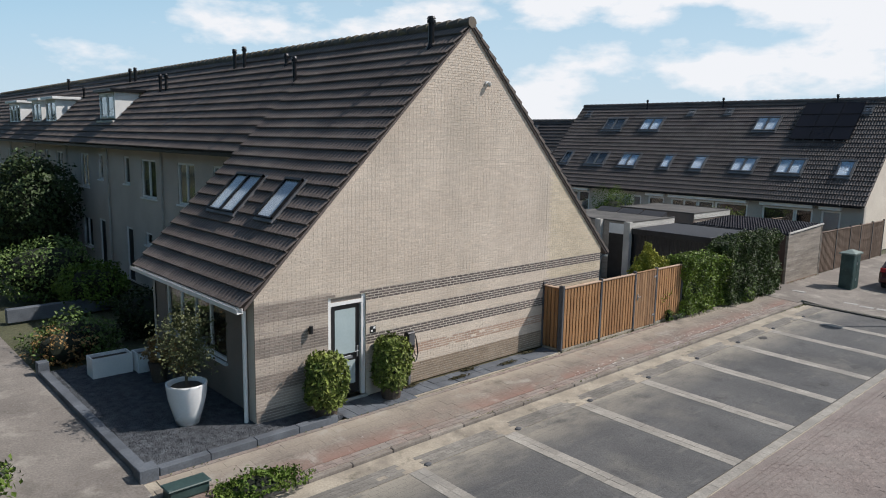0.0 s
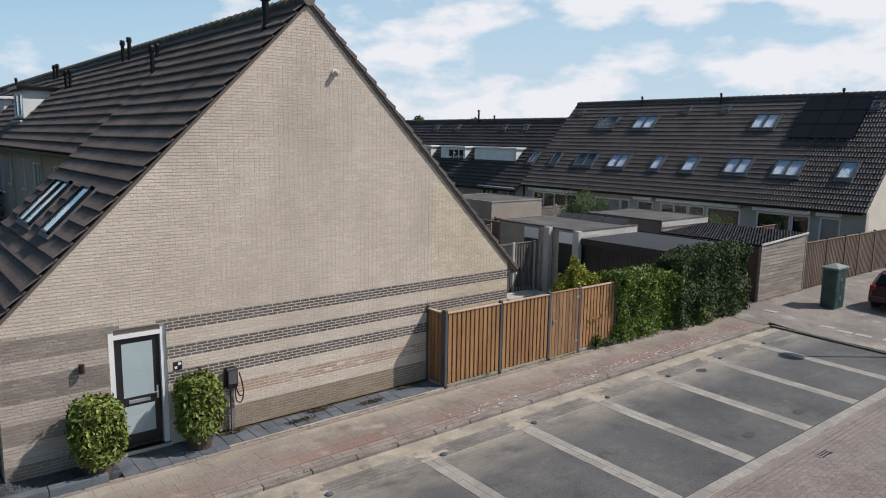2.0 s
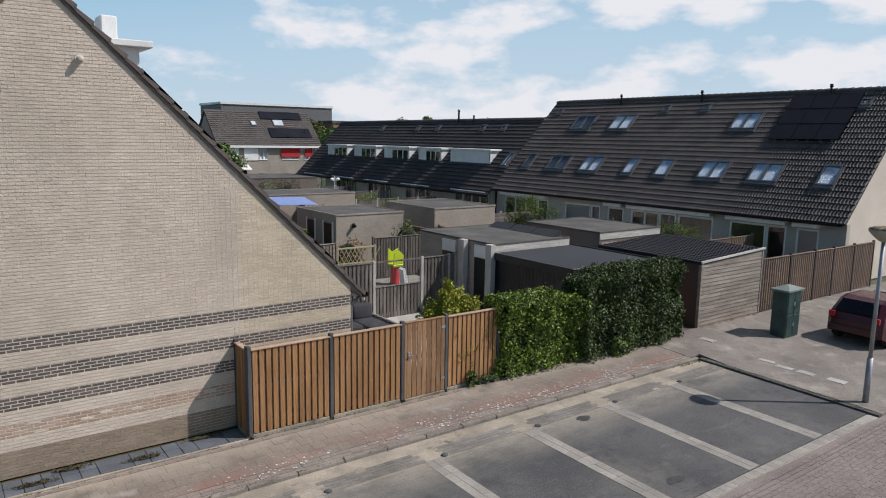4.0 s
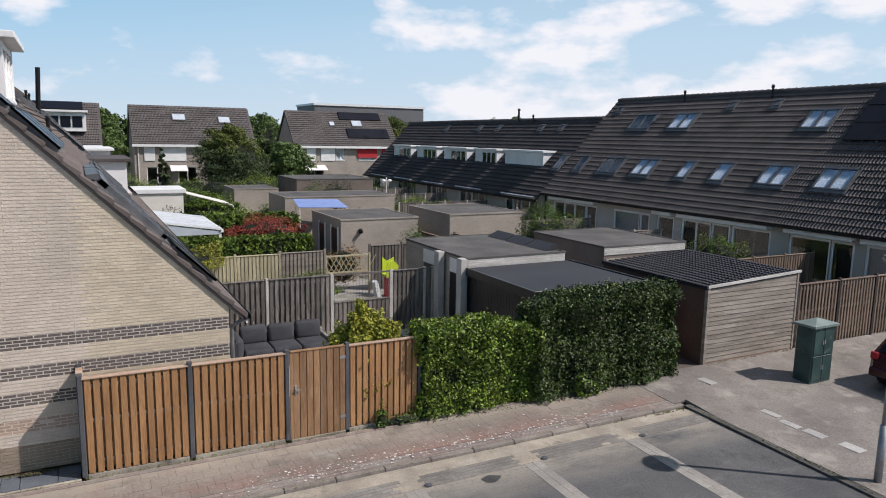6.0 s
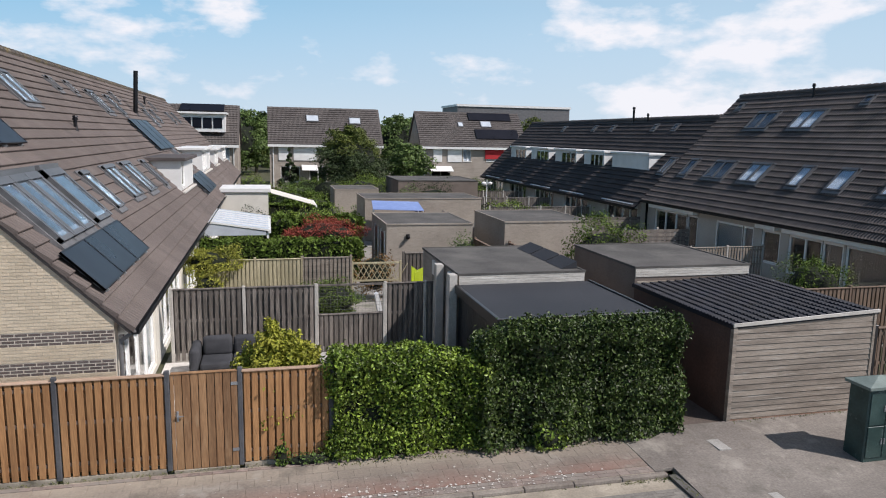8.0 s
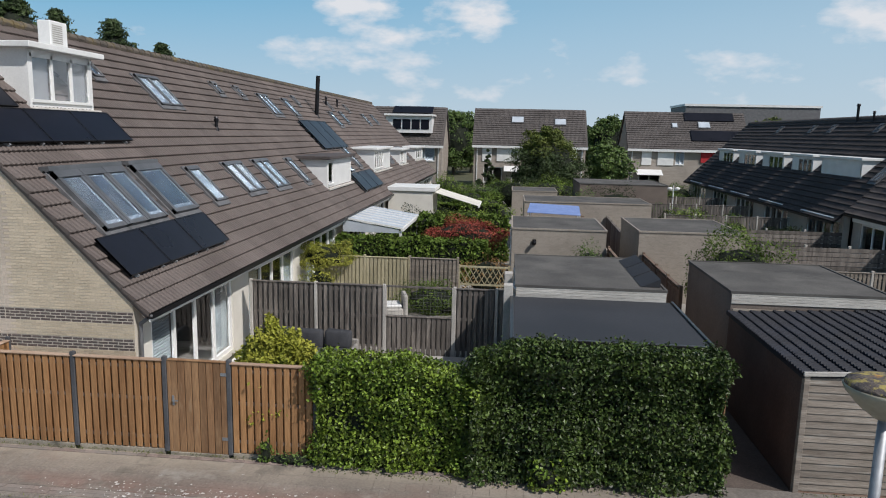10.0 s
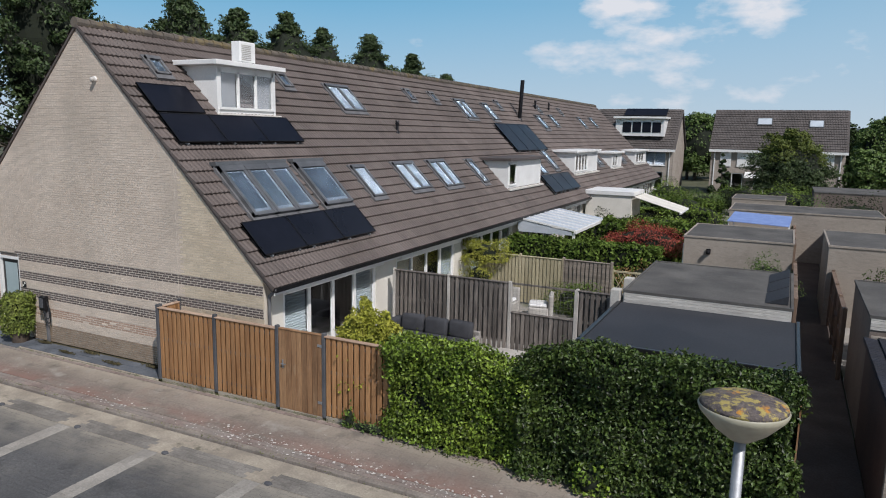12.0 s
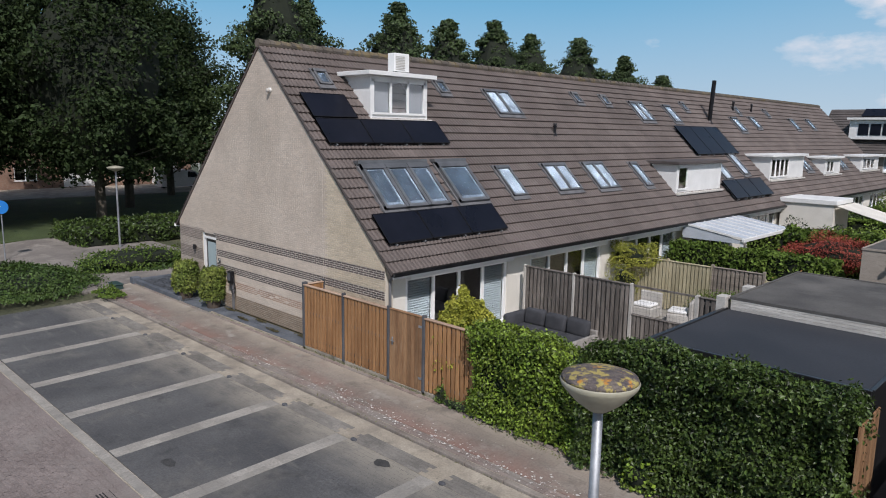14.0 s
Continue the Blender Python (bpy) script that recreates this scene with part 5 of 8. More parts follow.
def gable_bricks():
    """All bricks of the gable by kind: {material: [(x0, x1, z)]}."""
    rng = random.Random(3)
    out = {}
    for k in range(0, 141):
        z = k * COURSE
        inset = max(0.0, z + 0.06 - 2.79)
        lo, hi = inset, 12.0 - inset
        x = lo if k % 2 else lo - BL / 2
        if hi - lo < 0.15:
            break
        x = (BL * math.floor(lo / BL)) - (BL / 2 if k % 2 else 0)
        while x < hi:
            a, b = max(x, lo), min(x + BL - 0.013, hi)
            x += BL
            if z < DOOR[3] and z + COURSE > DOOR[2] and b > DOOR[0] and a < DOOR[1]:
                if a < DOOR[0]:
                    b = DOOR[0]
                elif b > DOOR[1]:
                    a = DOOR[1]
                else:
                    continue
            if b - a < 0.006:
                continue
            m = "brick" if a < 9.25 else "brick_warm"
            if a < 1.79 and z < 2.6:
                for p, q in ((2.18, 2.56), (1.42, 1.86), (0.68, 1.06), (0.0, 0.3)):
                    if p <= z + 0.03 < q:
                        m = "brick_taupe"
                m = "brick_tan" if m == "brick" else m
            elif a >= 2.6:
                for p, q in ((2.30, 2.55), (1.76, 2.02), (1.27, 1.52)):
                    if p <= z + 0.03 < q:
                        m = "brick_dark"
                if 0.73 <= z + 0.03 < 0.98 and a > 3.2:
                    m = "brick_red" if rng.random() < 0.93 else "brick"
                if z < 0.46 and a > 3.3:
                    m = "brick_base"
            out.setdefault(m, []).append((a, b, z))
    return out


def brick_mesh(items, gap=0.010, close=0.0, proud=0.0040):
    v, f = [], []
    rng = random.Random(8)
    for a, b, z in items:
        if gap > 0.016:
            a, b = a + 0.004, b - 0.004
        b += 0 if abs(b - DOOR[0]) < 0.001 else close
        y = -proud - rng.uniform(0.0, 0.0018)
        n = len(v)
        c, d = z, z + COURSE - gap
        v += [(a, y, c), (b, y, c), (b, y, d), (a, y, d), (a, 0.02, c), (b, 0.02, c), (b, 0.02, d), (a, 0.02, d)]
        f += [(n, n + 1, n + 2, n + 3), (n, n + 4, n + 5, n + 1), (n + 1, n + 5, n + 6, n + 2), (n + 2, n + 6, n + 7, n + 3), (n + 3, n + 7, n + 4, n)]
    return mesh_np("bricks", v, f)


single = []
for m, items in gable_bricks().items():
    rest = items
    if m == "brick_dark":
        full = [q for q in items if abs(q[1] - q[0] - (BL - 0.013)) < 0.001 and 3.6 < q[0] < 9.2][:298]
        single = full
        rest = [q for q in items if q not in full]
    part("bricks", brick_mesh(rest, 0.019 if m in ("brick_dark", "brick_red") else 0.011, 0.008 if m in ("brick", "brick_warm", "brick_base", "brick_taupe", "brick_tan") else 0.0, 0.0004 if m in ("brick_dark", "brick_red") else 0.0040), m, H0, kind="stuff")

# bay window side of the low front wall: soldier bands
part("expansion_joint", box((9.240, -0.0072, 0.1), (9.250, 0.004, 5.48)), "mortar", H0, "vertical expansion joint")
# front door
door = part("front_door", box((1.90, 0.10, 0.12), (2.70, 0.15, 2.26), 0.006), "black", H0, "black front door with frosted glass")
bm = bmesh.new()
B(bm, (1.78, 0.04, 0.06), (1.88, 0.16, 2.48))
B(bm, (2.72, 0.04, 0.06), (2.82, 0.16, 2.48))
B(bm, (1.88, 0.04, 2.28), (2.72, 0.16, 2.36))
part("door_frame", bm, "white", door, "white door frame")
part("lintel_panel", box((1.88, 0.06, 2.36), (2.72, 0.12, 2.48)), "brick_taupe", door)
part("glass_panel", box((2.02, 0.088, 1.10), (2.58, 0.098, 2.16)), "door_glass", door, "frosted upper glass")
part("glass_panel", box((2.02, 0.088, 0.36), (2.58, 0.098, 0.92)), "door_glass", door, "frosted lower glass")
part("letter_slot", box((2.10, 0.084, 0.97), (2.50, 0.097, 1.04), 0.003), "steel", door)
bm = box((2.62, 0.085, 0.98), (2.66, 0.097, 1.24), 0.003)
tube(bm, (2.64, 0.05, 1.12), (2.53, 0.05, 1.12), 0.011)
tube(bm, (2.64, 0.05, 1.12), (2.64, 0.09, 1.12), 0.011)
part("door_handle", bm, "steel", door)
part("door_sill", box((1.76, -0.06, 0.0), (2.84, 0.16, 0.06), 0.008), "concrete", door)

# wall lamp, number plate, charging box, alarm dome
wl_t = thing("wall_lamp", (1.29, 0.0, 1.8), "small black up-and-down wall lamp on the gable", "lamp")
bm = bmesh.new()
tube(bm, (1.29, -0.09, 1.80), (1.29, -0.09, 1.97), 0.05, None, 14)
part("body", bm, "black", wl_t)
part("bracket", box((1.26, -0.05, 1.85), (1.32, 0.0, 1.92)), "black", wl_t)
plate = thing("number_plate", (3.02, 0.0, 1.58), "black house number plate with white bars", "sign")
part("plate", box((2.93, -0.018, 1.50), (3.10, -0.004, 1.67), 0.004), "black", plate)
part("mark", box((3.02, -0.022, 1.60), (3.08, -0.019, 1.65)), "white", plate)
part("mark", box((2.95, -0.022, 1.53), (3.00, -0.019, 1.58)), "white", plate)
ch = thing("charging_point", (4.05, -0.1, 0.0), "dark grey electric car charger on a post with a hanging cable", "charger")
part("housing", box((3.90, -0.22, 0.95), (4.16, -0.06, 1.38), 0.03), "pvframe", ch)
part("front_cover", box((3.94, -0.235, 1.05), (4.12, -0.221, 1.33), 0.006), "post", ch)
part("post", box((4.03, -0.12, 0.0), (4.10, -0.06, 0.95)), "lead", ch)
cu = bpy.data.curves.new("cable", "CURVE")
cu.dimensions, cu.bevel_depth, cu.resolution_u = "3D", 0.014, 6
for pts in ([(4.1, -0.2, 0.97), (4.24, -0.18, 0.75), (4.27, -0.16, 0.95), (4.20, -0.16, 1.25)], [(4.08, -0.2, 0.97), (4.20, -0.16, 0.6), (4.28, -0.14, 0.7), (4.24, -0.14, 1.15)]):
    sp = cu.splines.new("BEZIER")
    sp.bezier_points.add(len(pts) - 1)
    for q, p in zip(sp.bezier_points, pts):
        q.co = Vector(p) - Vector((4.05, -0.1, 0.0))
        q.handle_left_type = q.handle_right_type = "AUTO"
cable = new("cable", cu)
cu.materials.append(M["black"])
cable.parent = ch
al = thing("alarm_dome", (6.61, 0, 7.44), "small white security dome high on the gable", "alarm")
bm = bmesh.new()
tube(bm, (6.61, 0.0, 7.44), (6.61, -0.06, 7.44), 0.07, 0.07, 14)
part("base", bm, "white", al)
part("dome", ball((6.61, -0.10, 7.43), (0.065, 0.065, 0.065), 1.0), "concrete", al, smooth=True)

# ---- roof windows, dormers and pipes of the terrace ----
for k in range(3):
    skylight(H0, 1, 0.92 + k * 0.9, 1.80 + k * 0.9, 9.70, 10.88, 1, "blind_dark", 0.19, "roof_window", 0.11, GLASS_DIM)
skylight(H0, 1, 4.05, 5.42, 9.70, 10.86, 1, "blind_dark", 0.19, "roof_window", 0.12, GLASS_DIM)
part("roof_window_cowl", poly_prism([(9.58, 0.86, 5.38), (9.80, 0.86, 5.40), (9.82, 0.86, 5.30), (9.60, 0.86, 5.20)], (0, 2.8, 0)), "alu", H0, "grey metal cowl")
part("roof_window_cowl", poly_prism([(9.58, 3.99, 5.38), (9.80, 3.99, 5.40), (9.82, 3.99, 5.30), (9.60, 3.99, 5.20)], (0, 1.49, 0)), "alu", H0, "grey metal cowl")
for house, y0, y1, xa, xb, n in ((1, 6.8, 7.58, 9.84, 10.80, 1), (1, 9.55, 11.05, 9.82, 10.76, 2), (2, 12.26, 13.75, 9.82, 10.80, 2), (2, 15.9, 16.5, 9.88, 10.85, 1),
                                 (1, 9.32, 10.82, 7.0, 7.95, 2), (3, 20.5, 21.8, 7.0, 7.95, 2), (4, 24.0, 24.8, 7.05, 7.95, 1), (5, 32.0, 32.9, 7.5, 8.35, 1), (5, 35.1, 35.9, 7.4, 8.1, 1),
                                 (7, 42.6, 43.4, 7.35, 8.1, 1), (7, 46.4, 47.2, 7.3, 8.0, 1), (4, 24.2, 25.1, 9.9, 10.85, 1), (4, 26.9, 27.7, 9.6, 10.7, 1), (6, 36.9, 38.2, 9.9, 10.8, 2), (7, 44.6, 45.9, 9.9, 10.8, 2)):
    skylight(HOUSES[house], 1, y0, y1, xa, xb, n, "blind_rear")
for house, y0 in ((0, 1.35), (1, 6.76), (2, 15.68), (3, 18.1), (4, 26.5), (5, 34.0), (6, 39.0)):
    skylight(HOUSES[house], 1, y0, y0 + 0.5, 6.78, 7.25, 1, "blind_dark", 0.15, "small_roof_hatch", frame_mat="lead")
# white backing paints the bright sky in these front panes
skylight(H0, -1, 3.18, 4.60, 2.10, 1.22, 2, "blind_lit", w=0.04, glazing=GLASS_BRIGHT, frame_mat="pvframe")
skylight(H0, -1, 1.32, 2.08, 2.10, 1.24, 1, "blind_lit", w=0.04, glazing=GLASS_BRIGHT, frame_mat="pvframe")
dormer(H0, 1, 2.62, 5.14, 8.25, 6.72, 8.0, 3, 6.85, overhang=0.24, blind="curtain")
dormer(HOUSES[3], 1, 17.95, 22.7, 11.25, 3.75, 4.98, 1, 9.95, overhang=0.2, roof="tile_dark", open_from=0.02, open_to=0.24)
dormer(HOUSES[5], 1, 29.7, 35.3, 11.1, 3.9, 5.15, 4, 9.7, overhang=0.2, open_from=0.02, open_to=0.55)
dormer(HOUSES[6], 1, 39.6, 43.0, 11.1, 3.9, 4.9, 2, 10.0, overhang=0.2, open_from=0.1, open_to=0.6)
dormer(HOUSES[8], 1, 48.2, 53.2, 11.1, 3.9, 4.9, 3, 10.0, overhang=0.2, open_from=0.1, open_to=0.8)
dormer(HOUSES[3], -1, 19.3, 21.35, 3.65, 6.6, 7.75, 2, 4.9, overhang=0.2, roof="pvframe")
dormer(HOUSES[4], -1, 28.6, 30.6, 3.65, 6.5, 7.7, 2, 4.9, overhang=0.2)
dormer(HOUSES[5], -1, 31.6, 33.6, 3.65, 6.5, 7.7, 2, 4.9, overhang=0.2)
dormer(HOUSES[6], -1, 36.6, 39.4, 3.65, 6.5, 7.7, 3, 4.9, overhang=0.2)
flue(H0, 5.45, 0.85, 8.25, 9.0, 0.075)
flue(H0, 4.75, 6.3, 7.5, 8.35, 0.06)
for house, x, y, z0, z1 in ((1, 5.5, 11.75, 8.2, 9.05), (1, 5.5, 11.0, 8.2, 9.08), (2, 4.85, 17.25, 7.6, 8.4), (2, 4.9, 16.75, 7.6, 8.4), (3, 5.5, 22.7, 8.2, 9.0), (3, 5.5, 22.0, 8.2, 9.0), (4, 4.9, 28.0, 7.6, 8.3), (5, 5.5, 33.0, 8.2, 9.0),
                            (2, 8.67, 12.1, 6.15, 6.62), (5, 7.0, 33.8, 7.75, 8.45), (6, 7.0, 36.8, 7.75, 8.4), (1, 5.4, 7.9, 8.2, 8.6)):
    flue(HOUSES[house], x, y, z0, z1)
flue(HOUSES[4], 7.75, 28.75, 7.0, 9.45, 0.12, False, "stove_pipe", (0.12, 0.0))


def solar_panel(y0, y1, xa, xb, lift=0.14, cx=RIDGE_X, rz=RIDGE_Z, sg=1, group="solar panels of the end house"):
    """A black framed panel lying parallel to the slope, on rail feet."""
    def Q(x, y, h):
        z = rz - abs(x - cx)
        return (x + sg * h * S, y, z + h * S)

    def slab(bm, x0, x1, ya, yb, h0, h1):
        vs = [bm.verts.new(Q(x, y, h)) for x in (x0, x1) for y in (ya, yb) for h in (h0, h1)]
        for idx in ((0, 1, 3, 2), (4, 6, 7, 5), (0, 4, 5, 1), (2, 3, 7, 6), (0, 2, 6, 4), (1, 5, 7, 3)):
            bm.faces.new([vs[i] for i in idx])

    t = thing("solar_panel", Q(xb, (y0 + y1) / 2, 0.08), "black framed solar panel lying on the roof tiles", "solar panel", group)
    bm = bmesh.new()
    slab(bm, xa, xb, y0, y1, lift, lift + 0.035)
    part("glass", bm, "pv", t)
    bm = bmesh.new()
    e = 0.022 * sg
    slab(bm, xa, xa + e, y0, y1, lift - 0.005, lift + 0.042)
    slab(bm, xb - e, xb, y0, y1, lift - 0.005, lift + 0.042)
    slab(bm, xa, xb, y0, y0 + 0.022, lift - 0.005, lift + 0.042)
    slab(bm, xa, xb, y1 - 0.022, y1, lift - 0.005, lift + 0.042)
    part("frame", bm, "pvframe", t)
    for y in (y0 + 0.3, y1 - 0.3):
        bm = bmesh.new()
        slab(bm, xa, xb + 0.03 * sg, y - 0.02, y + 0.02, 0.03, lift - 0.005)
        part("rail", bm, "steel", t)


for k in range(3):
    solar_panel(0.30 + k * 1.69, 0.30 + k * 1.69 + 1.67, 8.36, 9.08)
    solar_panel(0.30 + k * 1.69, 0.30 + k * 1.69 + 1.67, 10.98, 11.72)
solar_panel(0.30, 1.97, 7.6, 8.32)
for k in range(3):
    solar_panel(23.2 + k * 1.75, 23.2 + k * 1.75 + 1.73, 8.2, 9.65, 0.16, group="solar panels of the terrace")
    solar_panel(23.2 + k * 1.68, 23.2 + k * 1.68 + 1.66, 10.95, 11.8, 0.2, group="solar panels of the terrace")

ac = thing("air_conditioner", (7.9, 4.1, 8.14), "white outdoor air conditioner unit on the dormer roof", "air conditioner")
part("housing", box((7.74, 3.78, 8.2), (8.08, 4.46, 8.80), 0.02), "white", ac)
bm = bmesh.new()
for k in range(9):
    B(bm, (8.082, 3.85, 8.26 + k * 0.052), (8.09, 4.25, 8.285 + k * 0.052))
part("grille", bm, "concrete", ac)
for y in (3.85, 4.34):
    part("foot", box((7.74, y, 8.14), (8.08, y + 0.06, 8.2)), "pvframe", ac)

# ---- features of the far terrace ----
for y0, y1, n in ((1.05, 1.85, 1), (3.75, 5.25, 2), (6.65, 8.1, 2), (10.0, 10.85, 1), (12.4, 13.1, 1), (15.05, 16.5, 2), (17.75, 19.4, 2), (21.0, 21.7, 1), (23.25, 23.9, 2)):
    i = min(int((y0 + 0.15) // 6), 3) if y0 < 23 else 4
    # the white backings paint sky reflection on this slope
    dk = "blind_dark" if 17 < y0 < 22 else "blind_lit"
    skylight(EAST[i], -1, y0, y1, 38.25, 37.35, n, dk, cx=EX, rz=EZ)
for y0, y1, n, dk in ((6.55, 8.0, 2, "blind_lit"), (14.9, 16.5, 2, "blind_lit"), (18.1, 19.8, 2, "blind_dark")):
    skylight(EAST[min(int((y0 + 0.15) // 6), 3)], -1, y0, y1, 40.86, 39.95, n, dk, cx=EX, rz=EZ)
for y0 in (1.45, 10.1, 12.85, 21.8):
    skylight(EAST[min(int((y0 + 0.15) // 6), 3)], -1, y0, y0 + 0.45, 41.45, 41.1, 1, "blind", 0.14, "small_roof_hatch", cx=EX, rz=EZ)
for y0 in (26.5, 29.0, 35.0, 38.0, 44.0):
    skylight(EAST[min(int((y0 + 0.15) // 6), 8)], -1, y0, y0 + 0.45, 40.3, 39.95, 1, "blind", 0.14, "small_roof_hatch", cx=40.75, rz=7.65)
for k in range(3):
    for r in range(3):
        solar_panel(1.95 + k * 1.15, 1.95 + k * 1.15 + 1.13, 41.7 - r * 0.78, 40.95 - r * 0.78, 0.14, EX, EZ, -1, "solar panels of the far terrace")
for j, (y0, y1) in enumerate(((25.2, 30.0), (31.2, 34.4), (35.8, 39.8), (41.2, 45.2), (46.6, 50.6))):
    dormer(EAST[min(int((y0 + 0.15) // 6), 8)], -1, y0, y1, 37.45, 4.1, 5.3, 1 if j == 0 else 3, 38.6, cx=40.75, rz=7.65, overhang=0.12, open_from=0.02 if j else 0.0, open_to=0.7 if j else 0.02)
for i, y in ((1, 11.0), (2, 17.0), (0, 3.6)):
    flue(EAST[i], EX - 0.3, y, EZ - 0.35, EZ + 0.3)
flue(EAST[5], 40.5, 33.0, 7.3, 8.5, 0.08)
flue(EAST[5], 40.5, 31.0, 7.3, 8.0)


# ---- carport, shed, garden things ----
cp = thing("carport", (21.5, 1.9, 0), "black timber carport with a flat black rubber roof", "carport")
part("roof", poly_prism([(19.65, 0.2, 2.22), (19.65, 0.2, 2.34), (19.65, 3.83, 2.34), (19.65, 3.83, 2.22)], (3.75, 0, 0)), "felt_black", cp)
part("fascia", box((19.6, 0.12, 2.14), (23.45, 0.2, 2.38), 0.01), "black", cp)
part("fascia", box((19.56, 0.12, 2.14), (19.65, 3.83, 2.38), 0.01), "black", cp)
part("fascia", box((23.40, 0.2, 2.14), (23.47, 3.83, 2.38), 0.01), "black", cp)
for x, y in ((19.66, 0.25), (23.3, 0.25)):
    part("post", box((x, y, 0), (x + 0.1, y + 0.1, 2.2)), "black", cp)
part("side_wall", box((23.3, 0.4, 0), (23.36, 3.8, 2.14)), "black", cp)
for k in range(9):
    part("end_board", box((23.475, -0.55 + k * 0.13, 0.0), (23.50, -0.43 + k * 0.13, 2.0)), "cedar_gate", cp, "orange-brown end board")
for k in range(22):
    part("plank", box((19.70, 0.38 + k * 0.157, 0.02), (19.73, 0.38 + k * 0.157 + 0.145, 2.14)), "black", cp)
# side doors, pillars of the garage behind
for y, w in ((4.0, 0.9), (6.0, 0.8)):
    d = part("side_door", box((19.66, y, 0), (19.70, y + w, 2.05)), "black", G1, "black side door")
    part("panel", box((19.645, y, 2.07), (19.70, y + w, 2.5)), "white", d)
for y in (3.7, 5.2):
    part("pillar", box((19.4, y, 0), (19.62, y + 0.3, 2.64), 0.01), "concrete", G1)
lampg = thing("wall_lamp", (20.5, 15.08, 1.95), "small dark round lamp on the garage wall", "lamp")
part("base", box((20.42, 15.02, 1.9), (20.58, 15.08, 2.12), 0.02), "pvframe", lampg)
part("globe", ball((20.5, 14.94, 2.0), (0.09, 0.09, 0.09), 1.0), "pvframe", lampg, smooth=True)

shed = thing("garden_shed", (26.6, 1.4, 0), "wooden shed of weathered planks with a black tiled roof", "shed")
for k in range(16):
    z = 0.08 + k * 0.132
    part("plank", poly_prism([(24.8, -0.80, z), (24.8, -0.782, z + 0.128), (24.8, -0.75, z + 0.128), (24.8, -0.75, z)], (3.62, 0, 0)), "plank", shed)
part("top_plank", poly_prism([(24.8, -0.79, 2.175), (28.42, -0.79, 2.175), (28.42, -0.79, 2.40), (24.8, -0.79, 2.235)], (0, 0.038, 0)), "plank", shed)
part("base_course", box((24.75, -0.79, -0.1), (28.45, -0.70, 0.075)), "brick_brown", shed)
part("front_backing", box((24.8, -0.745, 0.08), (28.4, -0.70, 2.2)), "plank", shed)
part("corner_post", box((24.70, -0.81, 0.0), (24.80, -0.70, 2.21), 0.006), "plank", shed)
part("corner_post", box((28.42, -0.81, 0.0), (28.50, -0.70, 2.38), 0.006), "plank", shed)
part("barge_board", poly_prism([(24.68, -0.84, 2.22), (28.55, -0.84, 2.40), (28.55, -0.84, 2.47), (24.68, -0.84, 2.29)], (0, 0.05, 0)), "facing", shed, "pale metal roof edge")
part("side_wall", box((24.72, -0.70, 0), (24.78, 3.6, 2.17)), "brown_panel", shed, "smooth brown side wall")
part("side_wall", box((28.40, -0.70, 0), (28.46, 3.6, 2.34)), "brown_wood", shed)
part("roof_deck", poly_prism([(24.66, -0.8, 2.17), (28.56, -0.8, 2.35), (28.56, -0.8, 2.40), (24.66, -0.8, 2.22)], (0, 4.42, 0)), "tile_black", shed)
sl = Vector((3.9, 0, 0.18)).normalized()
tv, tf = tile_field((24.68, -0.8, 2.215), (0, 1, 0), tuple(sl), 18, 15, 0.2445, 0.2585, None, 0.8, 1.9)
part("roof_tiles", mesh_np("roof_tiles", tv, tf), "shed_tile", shed, kind="stuff")
part("back_panel", box((24.78, 3.55, 2.1), (28.40, 3.605, 2.33)), "plank", shed)

cab = thing("utility_cabinet", (26.86, -2.68, -0.05), "green steel utility cabinet with worn doors on the pavement", "cabinet")
cz = gz(-2.75) + 0.05
part("body", box((26.32, -2.93, cz), (27.18, -2.42, cz + 1.56), 0.02), "green_box", cab)
for k in (0, 1):
    for z0, z1 in ((0.12, 0.78), (0.81, 1.54)):
        d = part("door", box((26.36 + k * 0.40, -2.948, cz + z0), (26.74 + k * 0.40, -2.932, cz + z1), 0.006), "green_box", cab)
        part("handle", box((26.69 + k * 0.07, -2.962, cz + z0 + 0.28), (26.72 + k * 0.07, -2.949, cz + z0 + 0.4)), "steel", d)
bm = bmesh.new()
vs = [bm.verts.new(p) for p in ((26.25, -3.0, cz + 1.56), (27.25, -3.0, cz + 1.56), (27.25, -2.35, cz + 1.56), (26.25, -2.35, cz + 1.56), (26.25, -3.0, cz + 1.62), (27.25, -3.0, cz + 1.62), (27.25, -2.35, cz + 1.62), (26.25, -2.35, cz + 1.62), (26.76, -2.68, cz + 1.76))]
for idx in ((0, 1, 5, 4), (1, 2, 6, 5), (2, 3, 7, 6), (3, 0, 4, 7), (4, 5, 8), (5, 6, 8), (6, 7, 8), (7, 4, 8), (3, 2, 1, 0)):
    bm.faces.new([vs[i] for i in idx])
part("lid", bm, "lid", cab, "grey-green hipped lid")

# street lamp
sx, sy = 22.82, -6.88
sz = gz(sy)
lamp_t = thing("street_lamp", (sx, sy, sz), "street lamp with a lichen-covered disc head on a grey pole", "street lamp")
bm = bmesh.new()
tube(bm, (sx, sy, sz), (sx, sy, sz + 1.2), 0.075, 0.07, 14)
tube(bm, (sx, sy, sz + 1.2), (sx, sy, 3.93), 0.05, 0.045, 14)
part("pole", bm, "steel", lamp_t, smooth=True)
part("shade", lathe([(0.06, 3.86), (0.09, 3.87), (0.21, 3.96), (0.335, 4.10), (0.35, 4.14), (0.337, 4.16)], (sx, sy, 0), 36), "bowl", lamp_t, "yellowed plastic bowl", smooth=True)
